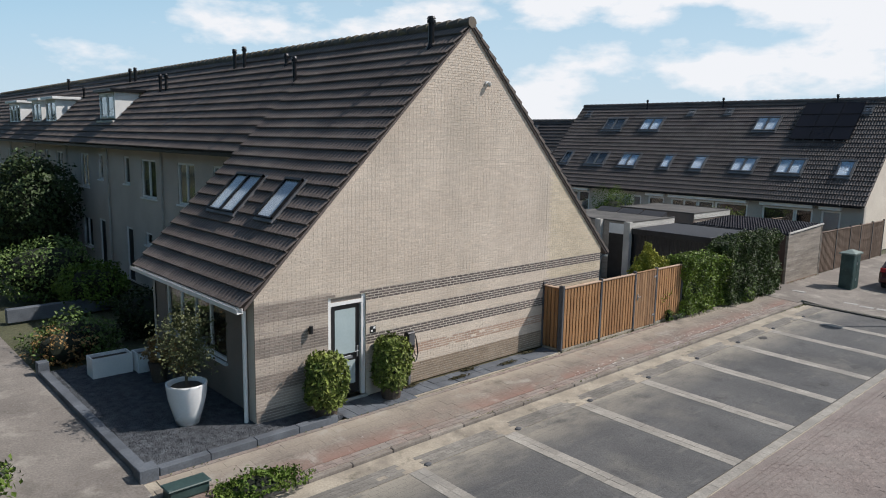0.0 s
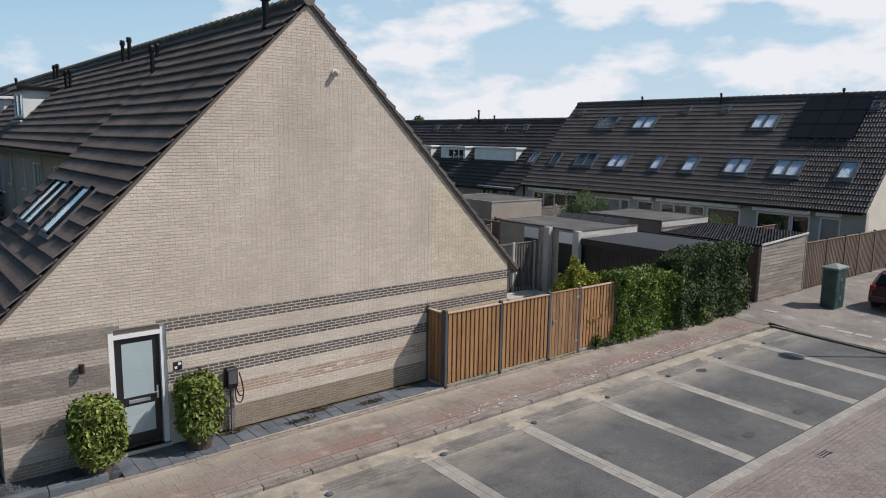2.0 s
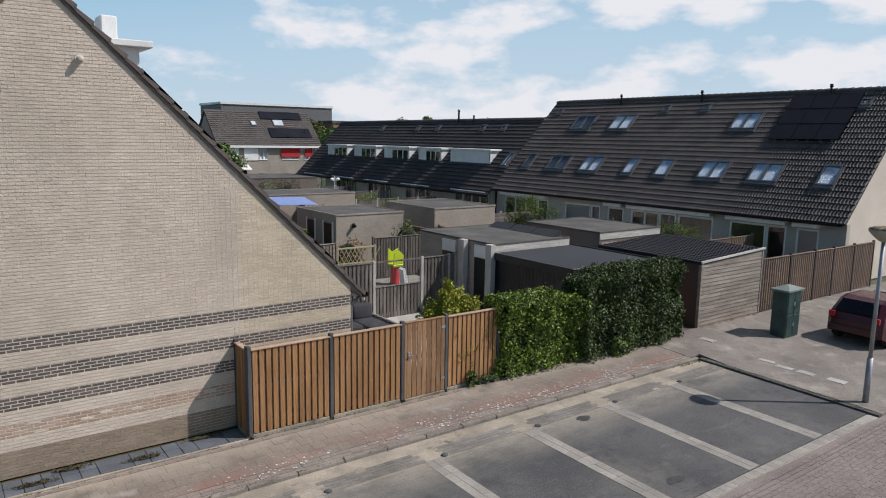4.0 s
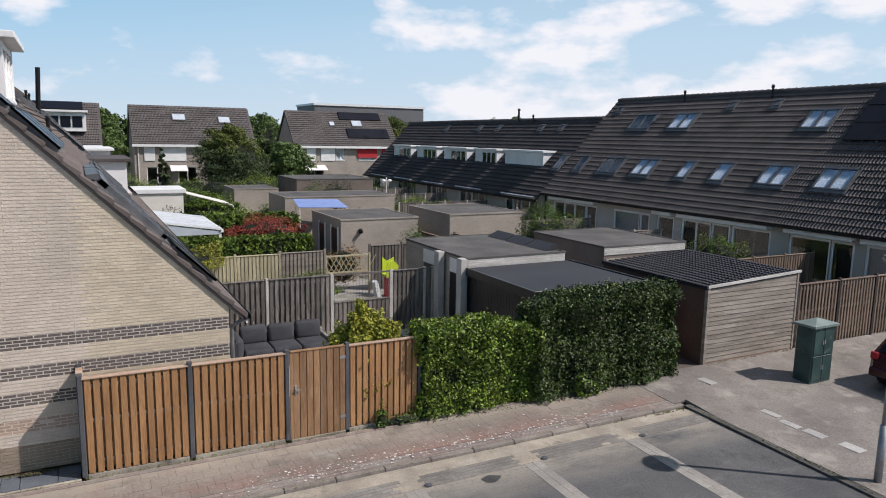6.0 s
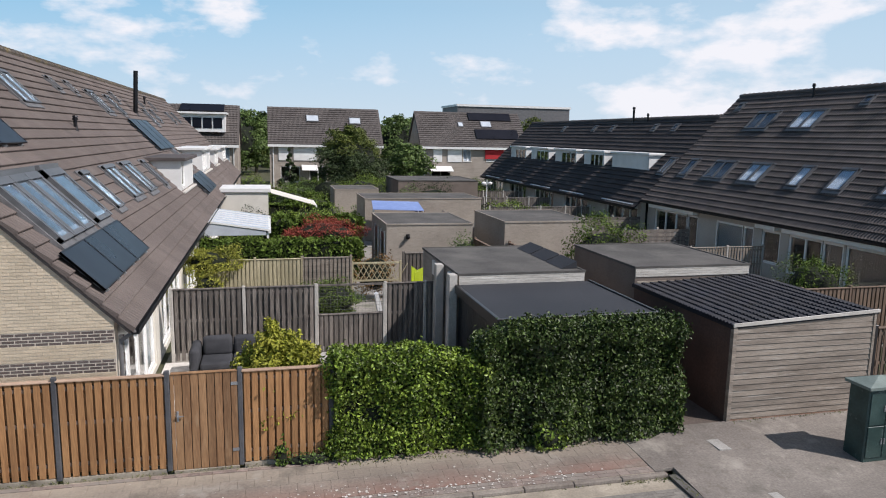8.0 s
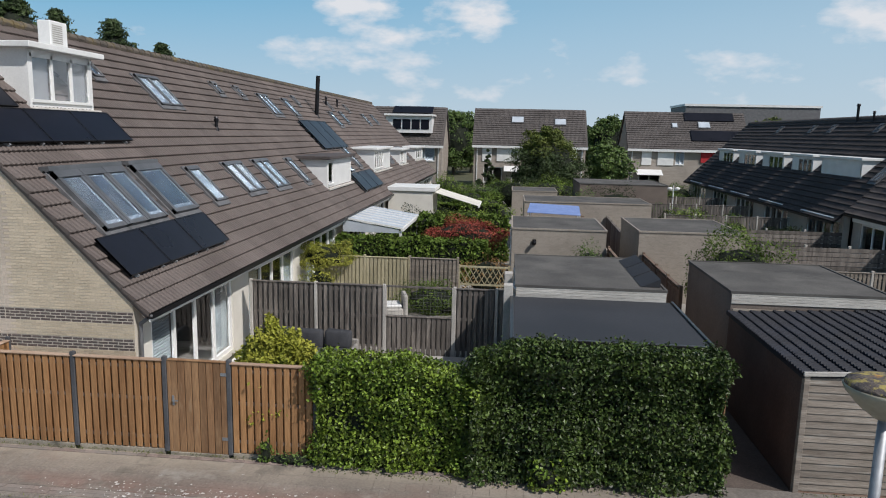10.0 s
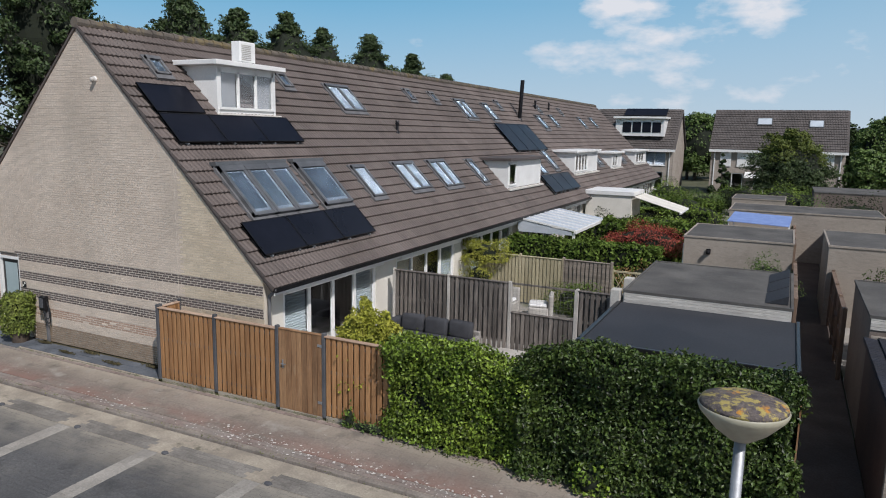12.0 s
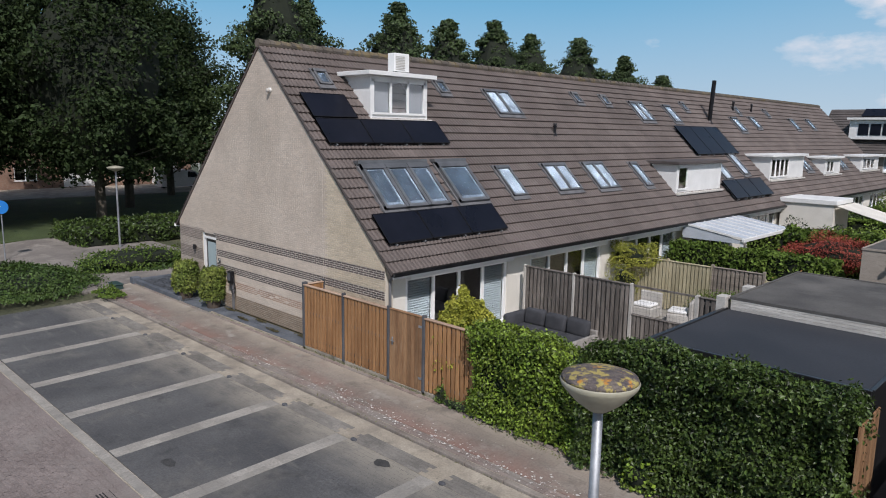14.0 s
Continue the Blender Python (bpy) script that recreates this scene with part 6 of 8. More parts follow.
part("cap", lathe([(0.34, 4.155), (0.33, 4.185), (0.22, 4.225), (0.05, 4.235)], (sx, sy, 0), 36), "lichen", lamp_t, "dark cap grown with orange lichen", smooth=True)

# second lamp and blue cycle-path sign among the beds
l2 = thing("street_lamp", (-11.6, 2.1, 0), "distant street lamp with a disc head on a white pole", "street lamp")
bm = bmesh.new()
tube(bm, (-11.6, 2.1, 0), (-11.6, 2.1, 4.0), 0.055, 0.045)
part("pole", bm, "steel", l2)
part("shade", lathe([(0.08, 3.95), (0.30, 4.05), (0.42, 4.12), (0.42, 4.17), (0.1, 4.24)], (-11.6, 2.1, 0), 24), "bowl", l2, smooth=True)
sg_t = thing("cycle_sign", (-12.0, -3.1, -0.1), "round blue cycle path sign on a grey pole", "sign")
bm = bmesh.new()
tube(bm, (-12.0, -3.1, -0.16), (-12.0, -3.1, 2.75), 0.03)
part("pole", bm, "steel", sg_t)
bm = bmesh.new()
tube(bm, (-11.97, -3.11, 2.4), (-11.93, -3.13, 2.4), 0.32, 0.32, 28)
part("plate", bm, "sign_blue", sg_t)
for dy in (-0.13, 0.13):
    bm = bmesh.new()
    bmesh.ops.create_circle(bm, segments=16, radius=0.09)
    ring = bmesh.ops.extrude_edge_only(bm, edges=bm.edges[:])
    for v in ring["geom"]:
        if isinstance(v, bmesh.types.BMVert):
            v.co *= 0.75
    bm.transform(Matrix.Translation((-11.925, -3.13 + dy, 2.36)) @ Matrix.Rotation(radians(90), 4, "Y"))
    part("wheel_mark", bm, "white", sg_t)
part("frame_mark", box((-11.93, -3.25, 2.42), (-11.922, -3.02, 2.45)), "white", sg_t)

# dark red parked car
def car(x, y, z, heading):
    """A hatchback with its tail at the origin, length along +x."""
    t = thing("car", (0, 0, 0), "parked dark red hatchback car on the pavement bay", "car")
    W = 0.86
    side = [(0.0, 0.35), (0.02, 0.75), (0.10, 0.95), (0.42, 1.38), (0.7, 1.47), (1.7, 1.50), (2.3, 1.40), (3.0, 1.0), (3.75, 0.86), (4.0, 0.70), (4.02, 0.32), (3.7, 0.22), (0.3, 0.22)]
    bm = bmesh.new()
    rows = []
    for f, k in ((-1.0, 0.94), (-0.82, 1.0), (0.82, 1.0), (1.0, 0.94)):
        r = []
        for px, pz in side:
            narrow = 1.0 - max(0.0, pz - 0.9) * 0.32
            r.append(bm.verts.new((2.0 + (px - 2.0) * (k if abs(f) == 1 else 1.0), f * W * narrow, 0.22 + (pz - 0.22) * (0.985 if abs(f) == 1 else 1.0))))
        rows.append(r)
    n = len(side)
    for a, b in zip(rows, rows[1:]):
        for i in range(n):
            bm.faces.new((a[i], a[(i + 1) % n], b[(i + 1) % n], b[i]))
    bm.faces.new(rows[0])
    bm.faces.new(rows[-1][::-1])
    part("body", bm, "red_car", t)
    for f in (-1, 1):
        y0 = f * 0.792
        for pts in ([(0.55, 0.98), (0.66, 1.36), (1.45, 1.40), (1.45, 0.98)], [(1.52, 0.98), (1.52, 1.40), (2.15, 1.34), (2.75, 1.0)]):
            part("side_window", poly_prism([(px, y0 - f * max(0, (pz - 0.9) * 0.22), pz) for px, pz in pts], (0, f * 0.02, 0)), "pv", t, "dark side window")
    part("rear_window", poly_prism([(0.11, -0.62, 1.0), (0.11, 0.62, 1.0), (0.38, 0.55, 1.36), (0.38, -0.55, 1.36)], (-0.02, 0, 0.015)), "pv", t)
    part("windscreen", poly_prism([(2.34, -0.6, 1.40), (2.34, 0.6, 1.40), (2.96, 0.68, 1.04), (2.96, -0.68, 1.04)], (0.015, 0, 0.02)), "pv", t)
    for f in (-1, 1):
        part("tail_light", box((-0.01, f * 0.60, 0.80), (0.08, f * 0.79, 0.98), 0.01), "redblind", t)
        for px in (0.72, 3.2):
            bm = bmesh.new()
            tube(bm, (px, f * 0.70, 0.31), (px, f * 0.87, 0.31), 0.31, 0.31, 22)
            w = part("wheel", bm, "tyre", t)
            bm = bmesh.new()
            tube(bm, (px, f * 0.872, 0.31), (px, f * 0.885, 0.31), 0.2, 0.17, 16)
            part("rim", bm, "steel", w)
    part("bumper", box((-0.06, -0.78, 0.34), (0.1, 0.78, 0.58), 0.04), "red_car", t)
    t.matrix_basis = pose(x, y, z, 0, 0, heading)
    return t


car(27.75, -4.35, gz(-4.3) + 0.05, -4)

# sofa on the terrace
def soft(p, q, r):
    """A cushion: a box with well-rounded edges."""
    bm = bmesh.new()
    B(bm, p, q)
    bmesh.ops.bevel(bm, geom=list(bm.edges), offset=r, segments=3, affect="EDGES", profile=0.5)
    return bm


sofa = thing("garden_sofa", (14.0, 4.4, 0.02), "charcoal cushioned corner sofa on a grey wicker base", "sofa")
part("base", box((12.70, 3.95, 0.02), (15.20, 4.95, 0.34), 0.03), "wicker", sofa)
part("base", box((14.40, 3.25, 0.02), (15.20, 3.94, 0.34), 0.03), "wicker", sofa)
part("back_frame", box((12.70, 4.96, 0.02), (15.30, 5.06, 0.70), 0.02), "wicker", sofa)
part("side_panel", box((15.21, 3.25, 0.02), (15.30, 4.95, 0.60), 0.02), "wicker", sofa)
part("arm_cushion", soft((12.62, 3.95, 0.10), (12.86, 4.98, 0.88), 0.10), "sofa", sofa, smooth=True)
for k in range(3):
    x = 12.88 + k * 0.77
    part("seat_cushion", soft((x, 3.90, 0.345), (x + 0.76, 4.75, 0.54), 0.06), "sofa", sofa, smooth=True)
    bc = soft((x + 0.01, 4.62, 0.50), (x + 0.75, 4.88, 1.00), 0.10)
    for v in bc.verts:
        v.co.y += (v.co.z - 0.5) * 0.14
        v.co.z += 0.02 * math.sin(v.co.x * 9 + k)
    part("back_cushion", bc, "sofa", sofa, smooth=True)
part("seat_cushion", soft((14.42, 3.26, 0.345), (15.18, 3.89, 0.53), 0.06), "sofa", sofa, smooth=True)
sofa.location.x += 0.22
solo("terrace_edge", box((15.9, 4.9, 0.02), (18.6, 5.6, 0.14), 0.01), "concrete", "pale stone edge of the terrace", "stone edge")

# wire trellis over the low fence
tr = thing("wire_trellis", (17.06, 5.8, 1.2), "green wire mesh trellis over the low fence panel", "trellis")
bm = bmesh.new()
for k in range(19):
    B(bm, (16.18 + k * 0.1, 5.797, 1.2), (16.184 + k * 0.1, 5.801, 2.0))
for k in range(9):
    B(bm, (16.15, 5.802, 1.2 + k * 0.1), (18.0, 5.806, 1.204 + k * 0.1))
part("mesh", bm, "lead", tr)
part("top_rail", box((16.1, 5.77, 2.0), (18.05, 5.83, 2.05)), "grey_wood", tr)
lat = thing("lattice_fence", (18.6, 11.5, 0), "low wooden lattice fence between the gardens", "fence")
part("top_rail", box((17.75, 11.47, 1.55), (19.5, 11.53, 1.61)), "pale_wood", lat)
part("bottom_rail", box((17.75, 11.47, 0.9), (19.5, 11.53, 0.96)), "pale_wood", lat)
for k in range(9):
    for s in (-1, 1):
        x = 17.85 + k * 0.2
        part("slat", poly_prism([(x, 11.49 + s * 0.008, 0.96), (x + 0.03, 11.49 + s * 0.008, 0.96), (x + 0.03 + s * 0.35 - (0.0), 11.49 + s * 0.008, 1.55), (x + s * 0.35, 11.49 + s * 0.008, 1.55)], (0, 0.012, 0)), "pale_wood", lat)
for x in (17.72, 19.5):
    part("post", box((x, 11.46, 0), (x + 0.07, 11.54, 1.65)), "pale_wood", lat)
fence("fence", (19.75, 12.0), (22.6, 12.0), 1.85, (0, 0.5, 1), "grey board fence beside the garage", "grey_wood", "grey_wood")

# lounge chairs and play slide in the neighbours' garden
ch1 = thing("lounge_chair", (16.9, 8.2, 0), "pale wicker lounge chair with white cushions", "chair")
part("seat", box((16.5, 7.9, 0.0), (17.3, 8.6, 0.4), 0.04), "concrete", ch1)
part("backrest", box((16.5, 8.6, 0.0), (17.3, 8.75, 0.85), 0.04), "concrete", ch1)
part("cushion", box((16.55, 7.92, 0.405), (17.25, 8.55, 0.52), 0.04), "white", ch1)
ch1.location = (14.35, 9.9, 0)
copy_thing(ch1, pose(15.55, 9.95, 0, 0, 0, -75))
pl = thing("play_tower", (19.2, 9.9, 0), "lime green and red plastic play tower for children", "toy")
bm = bmesh.new()
tube(bm, (19.2, 9.9, 0.0), (19.2, 9.9, 0.95), 0.24, 0.22, 16)
part("barrel", bm, "redp", pl)
part("side_panel", poly_prism([(18.95, 9.62, 0.9), (19.5, 9.62, 0.9), (19.55, 9.62, 1.45), (19.3, 9.62, 1.7), (19.0, 9.62, 1.6)], (0, 0.06, 0)), "lime", pl)
part("side_panel", poly_prism([(18.95, 10.12, 0.9), (19.5, 10.12, 0.9), (19.55, 10.12, 1.75), (19.2, 10.12, 1.6), (18.95, 10.12, 1.8)], (0, 0.06, 0)), "lime", pl)
part("platform", box((18.92, 9.6, 0.96), (19.5, 10.2, 1.02), 0.02), "lime", pl)
part("lid", box((19.0, 9.7, 0.951), (19.4, 10.1, 0.959)), "white", pl)
pl.location, pl.scale = (20.05, 10.7, 0), (0.85, 0.85, 0.86)
sld = thing("toy_slide", (18.05, 6.9, 0), "small white plastic slide leaning by the fence", "toy")
part("chute", poly_prism([(17.9, 6.8, 1.45), (18.0, 6.8, 1.5), (18.28, 6.8, 0.4), (18.3, 6.8, 0.0), (18.15, 6.8, 0.0)], (0, 0.3, 0)), "white", sld)

# veranda, extension, awning
ver = thing("veranda", (13.5, 19.5, 0), "white garden veranda with a translucent ribbed roof", "veranda")
for k in range(7):
    y = 16.95 + k * 0.78
    part("roof_sheet", poly_prism([(12.15, y, 2.5), (14.8, y, 2.1), (14.8, y, 2.13), (12.15, y, 2.53)], (0, 0.74, 0)), "poly", ver)
    part("rafter", poly_prism([(12.15, y - 0.03, 2.48), (14.85, y - 0.03, 2.07), (14.85, y - 0.03, 2.15), (12.15, y - 0.03, 2.56)], (0, 0.05, 0)), "white", ver)
part("gutter", box((14.78, 16.9, 1.98), (14.9, 22.45, 2.12), 0.01), "white", ver)
part("side_panel", poly_prism([(12.2, 16.95, 1.9), (14.7, 16.95, 1.9), (14.7, 16.95, 2.05), (12.2, 16.95, 2.45)], (0, 0.03, 0)), "poly", ver)
for y in (16.95, 22.35):
    part("post", box((14.72, y, 0), (14.82, y + 0.1, 2.0)), "white", ver)
ext = thing("house_extension", (13.5, 30.4, 0), "white flat-roofed house extension", "extension")
part("wall", box((12.1, 29.0, 0), (14.8, 31.8, 2.75)), "cream", ext)
part("roof_edge", box((12.05, 28.9, 2.75), (14.95, 31.9, 3.0), 0.02), "white", ext)
awn = thing("awning", (16.2, 30.4, 2.4), "extended cream cloth awning", "awning")
part("cloth", poly_prism([(14.96, 29.0, 2.7), (17.6, 29.0, 1.95), (17.6, 29.0, 1.98), (14.96, 29.0, 2.73)], (0, 3.2, 0)), "cream", awn)
part("front_bar", box((17.55, 28.95, 1.85), (17.65, 32.25, 1.97), 0.02), "white", awn)
tp = thing("tarpaulin", (21.9, 25.0, 2.3), "blue tarpaulin canopy over a terrace", "tarpaulin")
part("sheet", poly_prism([(20.4, 24.6, 2.15), (23.2, 24.2, 2.1), (23.3, 26.4, 2.38), (20.6, 26.6, 2.45)], (0, 0, 0.03)), "blue_tarp", tp)
for p in ((20.45, 24.65), (23.15, 24.3), (23.2, 25.9), (20.6, 26.1)):
    part("pole", box((p[0], p[1], 0), (p[0] + 0.05, p[1] + 0.05, 2.1)), "white", tp)

# ---- front garden ----
solo("gravel_bed", box((-2.45, -0.62, -0.1), (0.19, 6.3, 0.05)), "gravel", "dark slate gravel of the small front garden", "gravel", "structure")
pr = np.random.default_rng(4)
pts = np.stack([pr.uniform(-2.42, 0.15, 16000), pr.uniform(-0.6, 6.2, 16000), np.full(16000, 0.053)], 1)
sv, sf = leaves_at(pts, np.tile((0, 0, 1.0), (16000, 1)), 0.014, pr, 1.1, 0.8)
solo("gravel_stones", mesh_np("gravel_stones", sv, sf), "gravel", "loose dark slate chips in the front garden", "gravel", "stuff")
edge = thing("garden_edging", (-1.0, -0.7, 0), "blue-grey concrete edging blocks round the front garden", "edging")
for k in range(4):
    part("block", box((-2.33 + k * 0.95, -0.86, -0.08), (-2.33 + k * 0.95 + 0.94, -0.68, 0.13), 0.008), "slate", edge)
for k in range(7):
    part("block", box((-2.66, -0.60 + k * 0.97, -0.08), (-2.46, -0.60 + k * 0.97 + 0.96, 0.13), 0.008), "slate", edge)
part("corner_post", box((-2.72, -0.95, -0.08), (-2.38, -0.63, 0.22), 0.012), "slate", edge)
part("end_post", box((-2.68, 6.2, -0.05), (-2.42, 6.45, 0.34), 0.012), "slate", edge)
pot = thing("plant_pot", (-1.05, 1.0, 0.05), "tall glossy white round pot with a small olive tree", "plant pot")
part("pot", lathe([(0.23, 0.05), (0.30, 0.30), (0.385, 0.62), (0.415, 0.90), (0.415, 0.93), (0.36, 0.93), (0.34, 0.84)], (-1.05, 1.0, 0), 36), "pot", pot, smooth=True)
part("soil", lathe([(0.35, 0.83), (0.30, 0.86), (0.02, 0.87)], (-1.05, 1.0, 0), 20), "basket", pot)
bm = bmesh.new()
tube(bm, (-1.05, 1.0, 0.85), (-1.02, 1.05, 1.5), 0.035, 0.022)
part("stem", bm, "bark", pot)
part("leaves", mesh_np("leaves", *joined([blob_leaves((-1.0 + dx, 1.05 + dy, 1.85 + dz), (0.36, 0.36, 0.3), 330, 0.032, 70 + i, 0.6, 0.1) for i, (dx, dy, dz) in enumerate(((0, 0, -0.1), (0.28, 0.2, 0.1), (-0.3, 0.1, 0.05), (0.05, -0.25, -0.25), (0.0, 0.3, 0.15), (-0.2, -0.15, -0.4), (0.25, 0.0, -0.35), (0.1, 0.1, 0.35)))])), "olive", pot, kind="stuff")
for k, (x, w) in enumerate(((-1.75, 0.95), (-0.75, 0.7))):
    b = thing("planter_box", (x + w / 2, 5.0 - k * 0.25, 0.05), "white rectangular planter box on the gravel", "planter", "white planters")
    y = 5.0 - k * 0.25
    bm = wall("y", y, y + 0.03, x, x + w, 0.05, 0.55)
    B(bm, (x, y + 0.45, 0.05), (x + w, y + 0.48, 0.55))
    B(bm, (x, y + 0.031, 0.05), (x + 0.03, y + 0.449, 0.55))
    B(bm, (x + w - 0.03, y + 0.031, 0.05), (x + w, y + 0.449, 0.55))
    part("box", bm, "white", b)
    part("soil", box((x + 0.03, y + 0.03, 0.4), (x + w - 0.03, y + 0.45, 0.47)), "basket", b)
for x, y, s in ((-0.55, 3.9, 31), (-0.25, 3.2, 32)):
    b = thing("plant_tub", (x, y, 0.05), "dark tub with dry grassy plants by the window", "plant pot")
    part("tub", lathe([(0.16, 0.05), (0.24, 0.5), (0.25, 0.55), (0.2, 0.55)], (x, y, 0), 18), "basket", b)
    part("leaves", mesh_np("leaves", *blob_leaves((x, y, 0.8), (0.3, 0.3, 0.35), 350, 0.06, s, 0.4, 0.1)), "dry", b, kind="stuff")
# clipped bushes in baskets by the door
for x, y, r, h, s in ((1.38, -0.52, 0.43, 1.26, 21), (3.25, -0.42, 0.42, 1.28, 22)):
    b = thing("potted_laurel", (x, y, gz(y)), "clipped variegated laurel bush in a dark brown basket", "shrub", "laurels beside the door")
    z0 = gz(y)
    bm = lathe([(0.22, 0.0), (0.27, 0.3), (0.25, 0.3)], (x, y, z0), 18)
    part("basket", bm, "basket", b)
    # near-black core paints the shade inside the laurel
    part("core", ball((x, y, z0 + 0.2 + h * 0.45), (r * 0.9, r * 0.85, h * 0.47), 0.85, s), "core", b)
    rngb = np.random.default_rng(s)
    n = 4200
    th_, zz = rngb.uniform(0, 2 * math.pi, n), rngb.uniform(0.16, 1.0, n)
    top = rngb.random(n) < 0.18
    rr = np.where(top, np.sqrt(rngb.random(n)), 1.0) * r * (0.9 + 0.12 * np.sin(3 * th_ + zz * 5)) * (1 - np.abs((zz - 0.56) / 0.60) ** 2.6) ** 0.5 * 1.06
    zz = np.where(top, 1.0 - 0.16 * (rr / r) ** 2, zz)
    P_ = np.stack([x + rr * np.cos(th_), y + rr * np.sin(th_), z0 + 0.12 + h * zz + rngb.normal(0, 0.03, n)], 1) + rngb.normal(0, 0.03, (n, 3))
    N_ = np.stack([np.cos(th_), np.sin(th_), np.where(top, 2.0, 0.3)], 1)
    part("leaves", mesh_np("leaves", *leaves_at(P_, N_, 0.052, rngb, 0.7, 0.5)), "laurel", b, kind="stuff")

# neighbours' front gardens
bush("shrub", (-1.3, 8.1, 0.35), (1.0, 1.3, 0.5), "tree_l", "loose green shrub in the front garden", 1500, 0.07, 41, rough=0.35)
bush("shrub", (-1.9, 7.2, 0.35), (0.65, 0.75, 0.5), "dry", "orange-brown dry perennial by the path", 500, 0.06, 42, rough=0.4)
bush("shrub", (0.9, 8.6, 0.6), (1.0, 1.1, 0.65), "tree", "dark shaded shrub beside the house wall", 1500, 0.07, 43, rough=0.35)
bush("shrub", (0.6, 12.9, 0.75), (1.1, 1.3, 0.75), "hedge", "rounded evergreen shrub by the front door", 1800, 0.08, 44, rough=0.2)
bush("shrub", (-0.2, 15.5, 1.0), (1.7, 1.6, 1.1), "tree_l", "rounded clipped shrub with pale flowers", 2000, 0.08, 45, rough=0.2)
bush("conifer", (0.9, 22.6, 2.5), (1.7, 2.0, 2.5), "conifer", "tall dark rounded conifer before the houses", 5000, 0.12, 46, category="tree", rough=0.2)
bush("conifer", (0.6, 26.2, 1.8), (1.5, 2.0, 1.9), "conifer", "broad dark evergreen before the houses", 3500, 0.12, 47, category="tree", rough=0.25)
bush("shrub", (-2.2, 22.0, 1.4), (0.9, 1.4, 1.5), "tree_l", "light green bush at the footpath", 1800, 0.09, 48, rough=0.3)
bush("shrub", (-5.6, 0.6, 0.35), (0.9, 2.2, 0.6), "hedge", "low green shrub beside the footpath", 1500, 0.07, 49, rough=0.3)
bush("shrub", (-1.25, -2.35, -0.12), (0.7, 0.4, 0.34), "hedge", "low creeping green shrub by the parking bays", 1200, 0.05, 50, rough=0.4)
solo("planter_wall", box((-2.2, 12.2, 0), (0.9, 12.45, 0.45), 0.02), "slate", "dark rendered garden wall with a pale cap", "wall", "structure")
tarp = thing("covered_bicycle", (-1.0, 22.5, 0), "grey tarpaulin cover draped over a bicycle", "cover")
part("cover", ball((-1.0, 22.5, 0.75), (0.55, 1.1, 0.95), 1.0, 9), "concrete", tarp, smooth=True)
gbx = thing("green_post_box", (-2.1, -1.7, -0.1), "low green metal box beside the footpath", "box")
part("body", box((-2.55, -1.85, gz(-1.7)), (-1.85, -1.55, 0.12), 0.02), "green_box", gbx)
part("lid", box((-2.58, -1.88, 0.122), (-1.82, -1.52, 0.16), 0.015), "green_box", gbx)

# ---- shrub beds to the west ----
bush("shrub_bed", (-5.6, -4.3, -0.15), (3.6, 2.5, 0.62), "bed", "low clipped green shrub bed beside the parking bays", 9000, 0.075, 51, rough=0.12)
bush("shrub_bed", (-6.7, 0.9, -0.05), (2.1, 2.3, 0.60), "bed", "low clipped green shrub bed by the footpath", 5500, 0.07, 52, rough=0.12)
hedge("shrub_bed", (-17.0, 0.6, 0), (-12.4, 9.5, 0.9), "ivy", "low hedge strip before the lawn", 200, 0.09, 53, 0.25, "shrub")

# ---- back garden planting ----
ys = thing("golden_shrub", (14.98, -0.02, 0), "yellow-green golden shrub with upright tips behind the fence", "shrub")
bm = bmesh.new()
for k in range(7):
    tube(bm, (14.98, -0.02, 0), (14.98 + math.cos(k) * 0.6, -0.02 + math.sin(k) * 0.45, 1.5), 0.03, 0.012, 6)
part("stem", bm, "bark", ys)
clumps = [(0, 0, 0.15, 0.42, 0.5), (0.5, 0.1, -0.05, 0.36, 0.4), (-0.5, 0, -0.1, 0.36, 0.42), (0.2, 0.2, 0.42, 0.26, 0.34), (-0.25, -0.1, 0.36, 0.26, 0.36), (0.55, 0, 0.2, 0.26, 0.34), (-0.55, 0.1, 0.15, 0.26, 0.34), (-0.12, 0.05, 0.7, 0.14, 0.3), (0, -0.1, -0.5, 0.6, 0.55), (0.3, -0.1, 0.1, 0.36, 0.4), (-0.3, -0.1, 0.1, 0.34, 0.4)]
part("leaves", mesh_np("leaves", *joined([blob_leaves((14.98 + dx, -0.02 + dy, 1.55 + dz), (r, r, rz_), 1500, 0.04, 80 + i, 0.35, 0.25) for i, (dx, dy, dz, r, rz_) in enumerate(clumps)])), "shrub_y", ys, kind="stuff")
hedge("garden_hedge", (12.1, 16.0, 0), (18.6, 16.8, 1.8), "hedge", "clipped green garden hedge", 320, 0.075, 55, 0.12)
hedge("garden_hedge", (15.0, 21.2, 0), (19.4, 22.2, 2.1), "hedge", "sunlit green garden hedge behind the red bush", 280, 0.085, 56, 0.2)
bush("red_maple", (17.4, 20.0, 1.45), (1.65, 0.95, 0.72), "red_leaf", "low domed shrub with deep red leaves", 7000, 0.042, 57, rough=0.3)
bush("climber", (12.85, 11.62, 1.72), (0.95, 0.42, 0.45), "climber", "yellow-green climbing plant on the fence", 5500, 0.04, 58, rough=0.5)
bush("climber", (12.75, 11.3, 0.9), (0.5, 0.3, 0.45), "climber", "lower shoots of the climbing plant", 1100, 0.04, 66, rough=0.5)
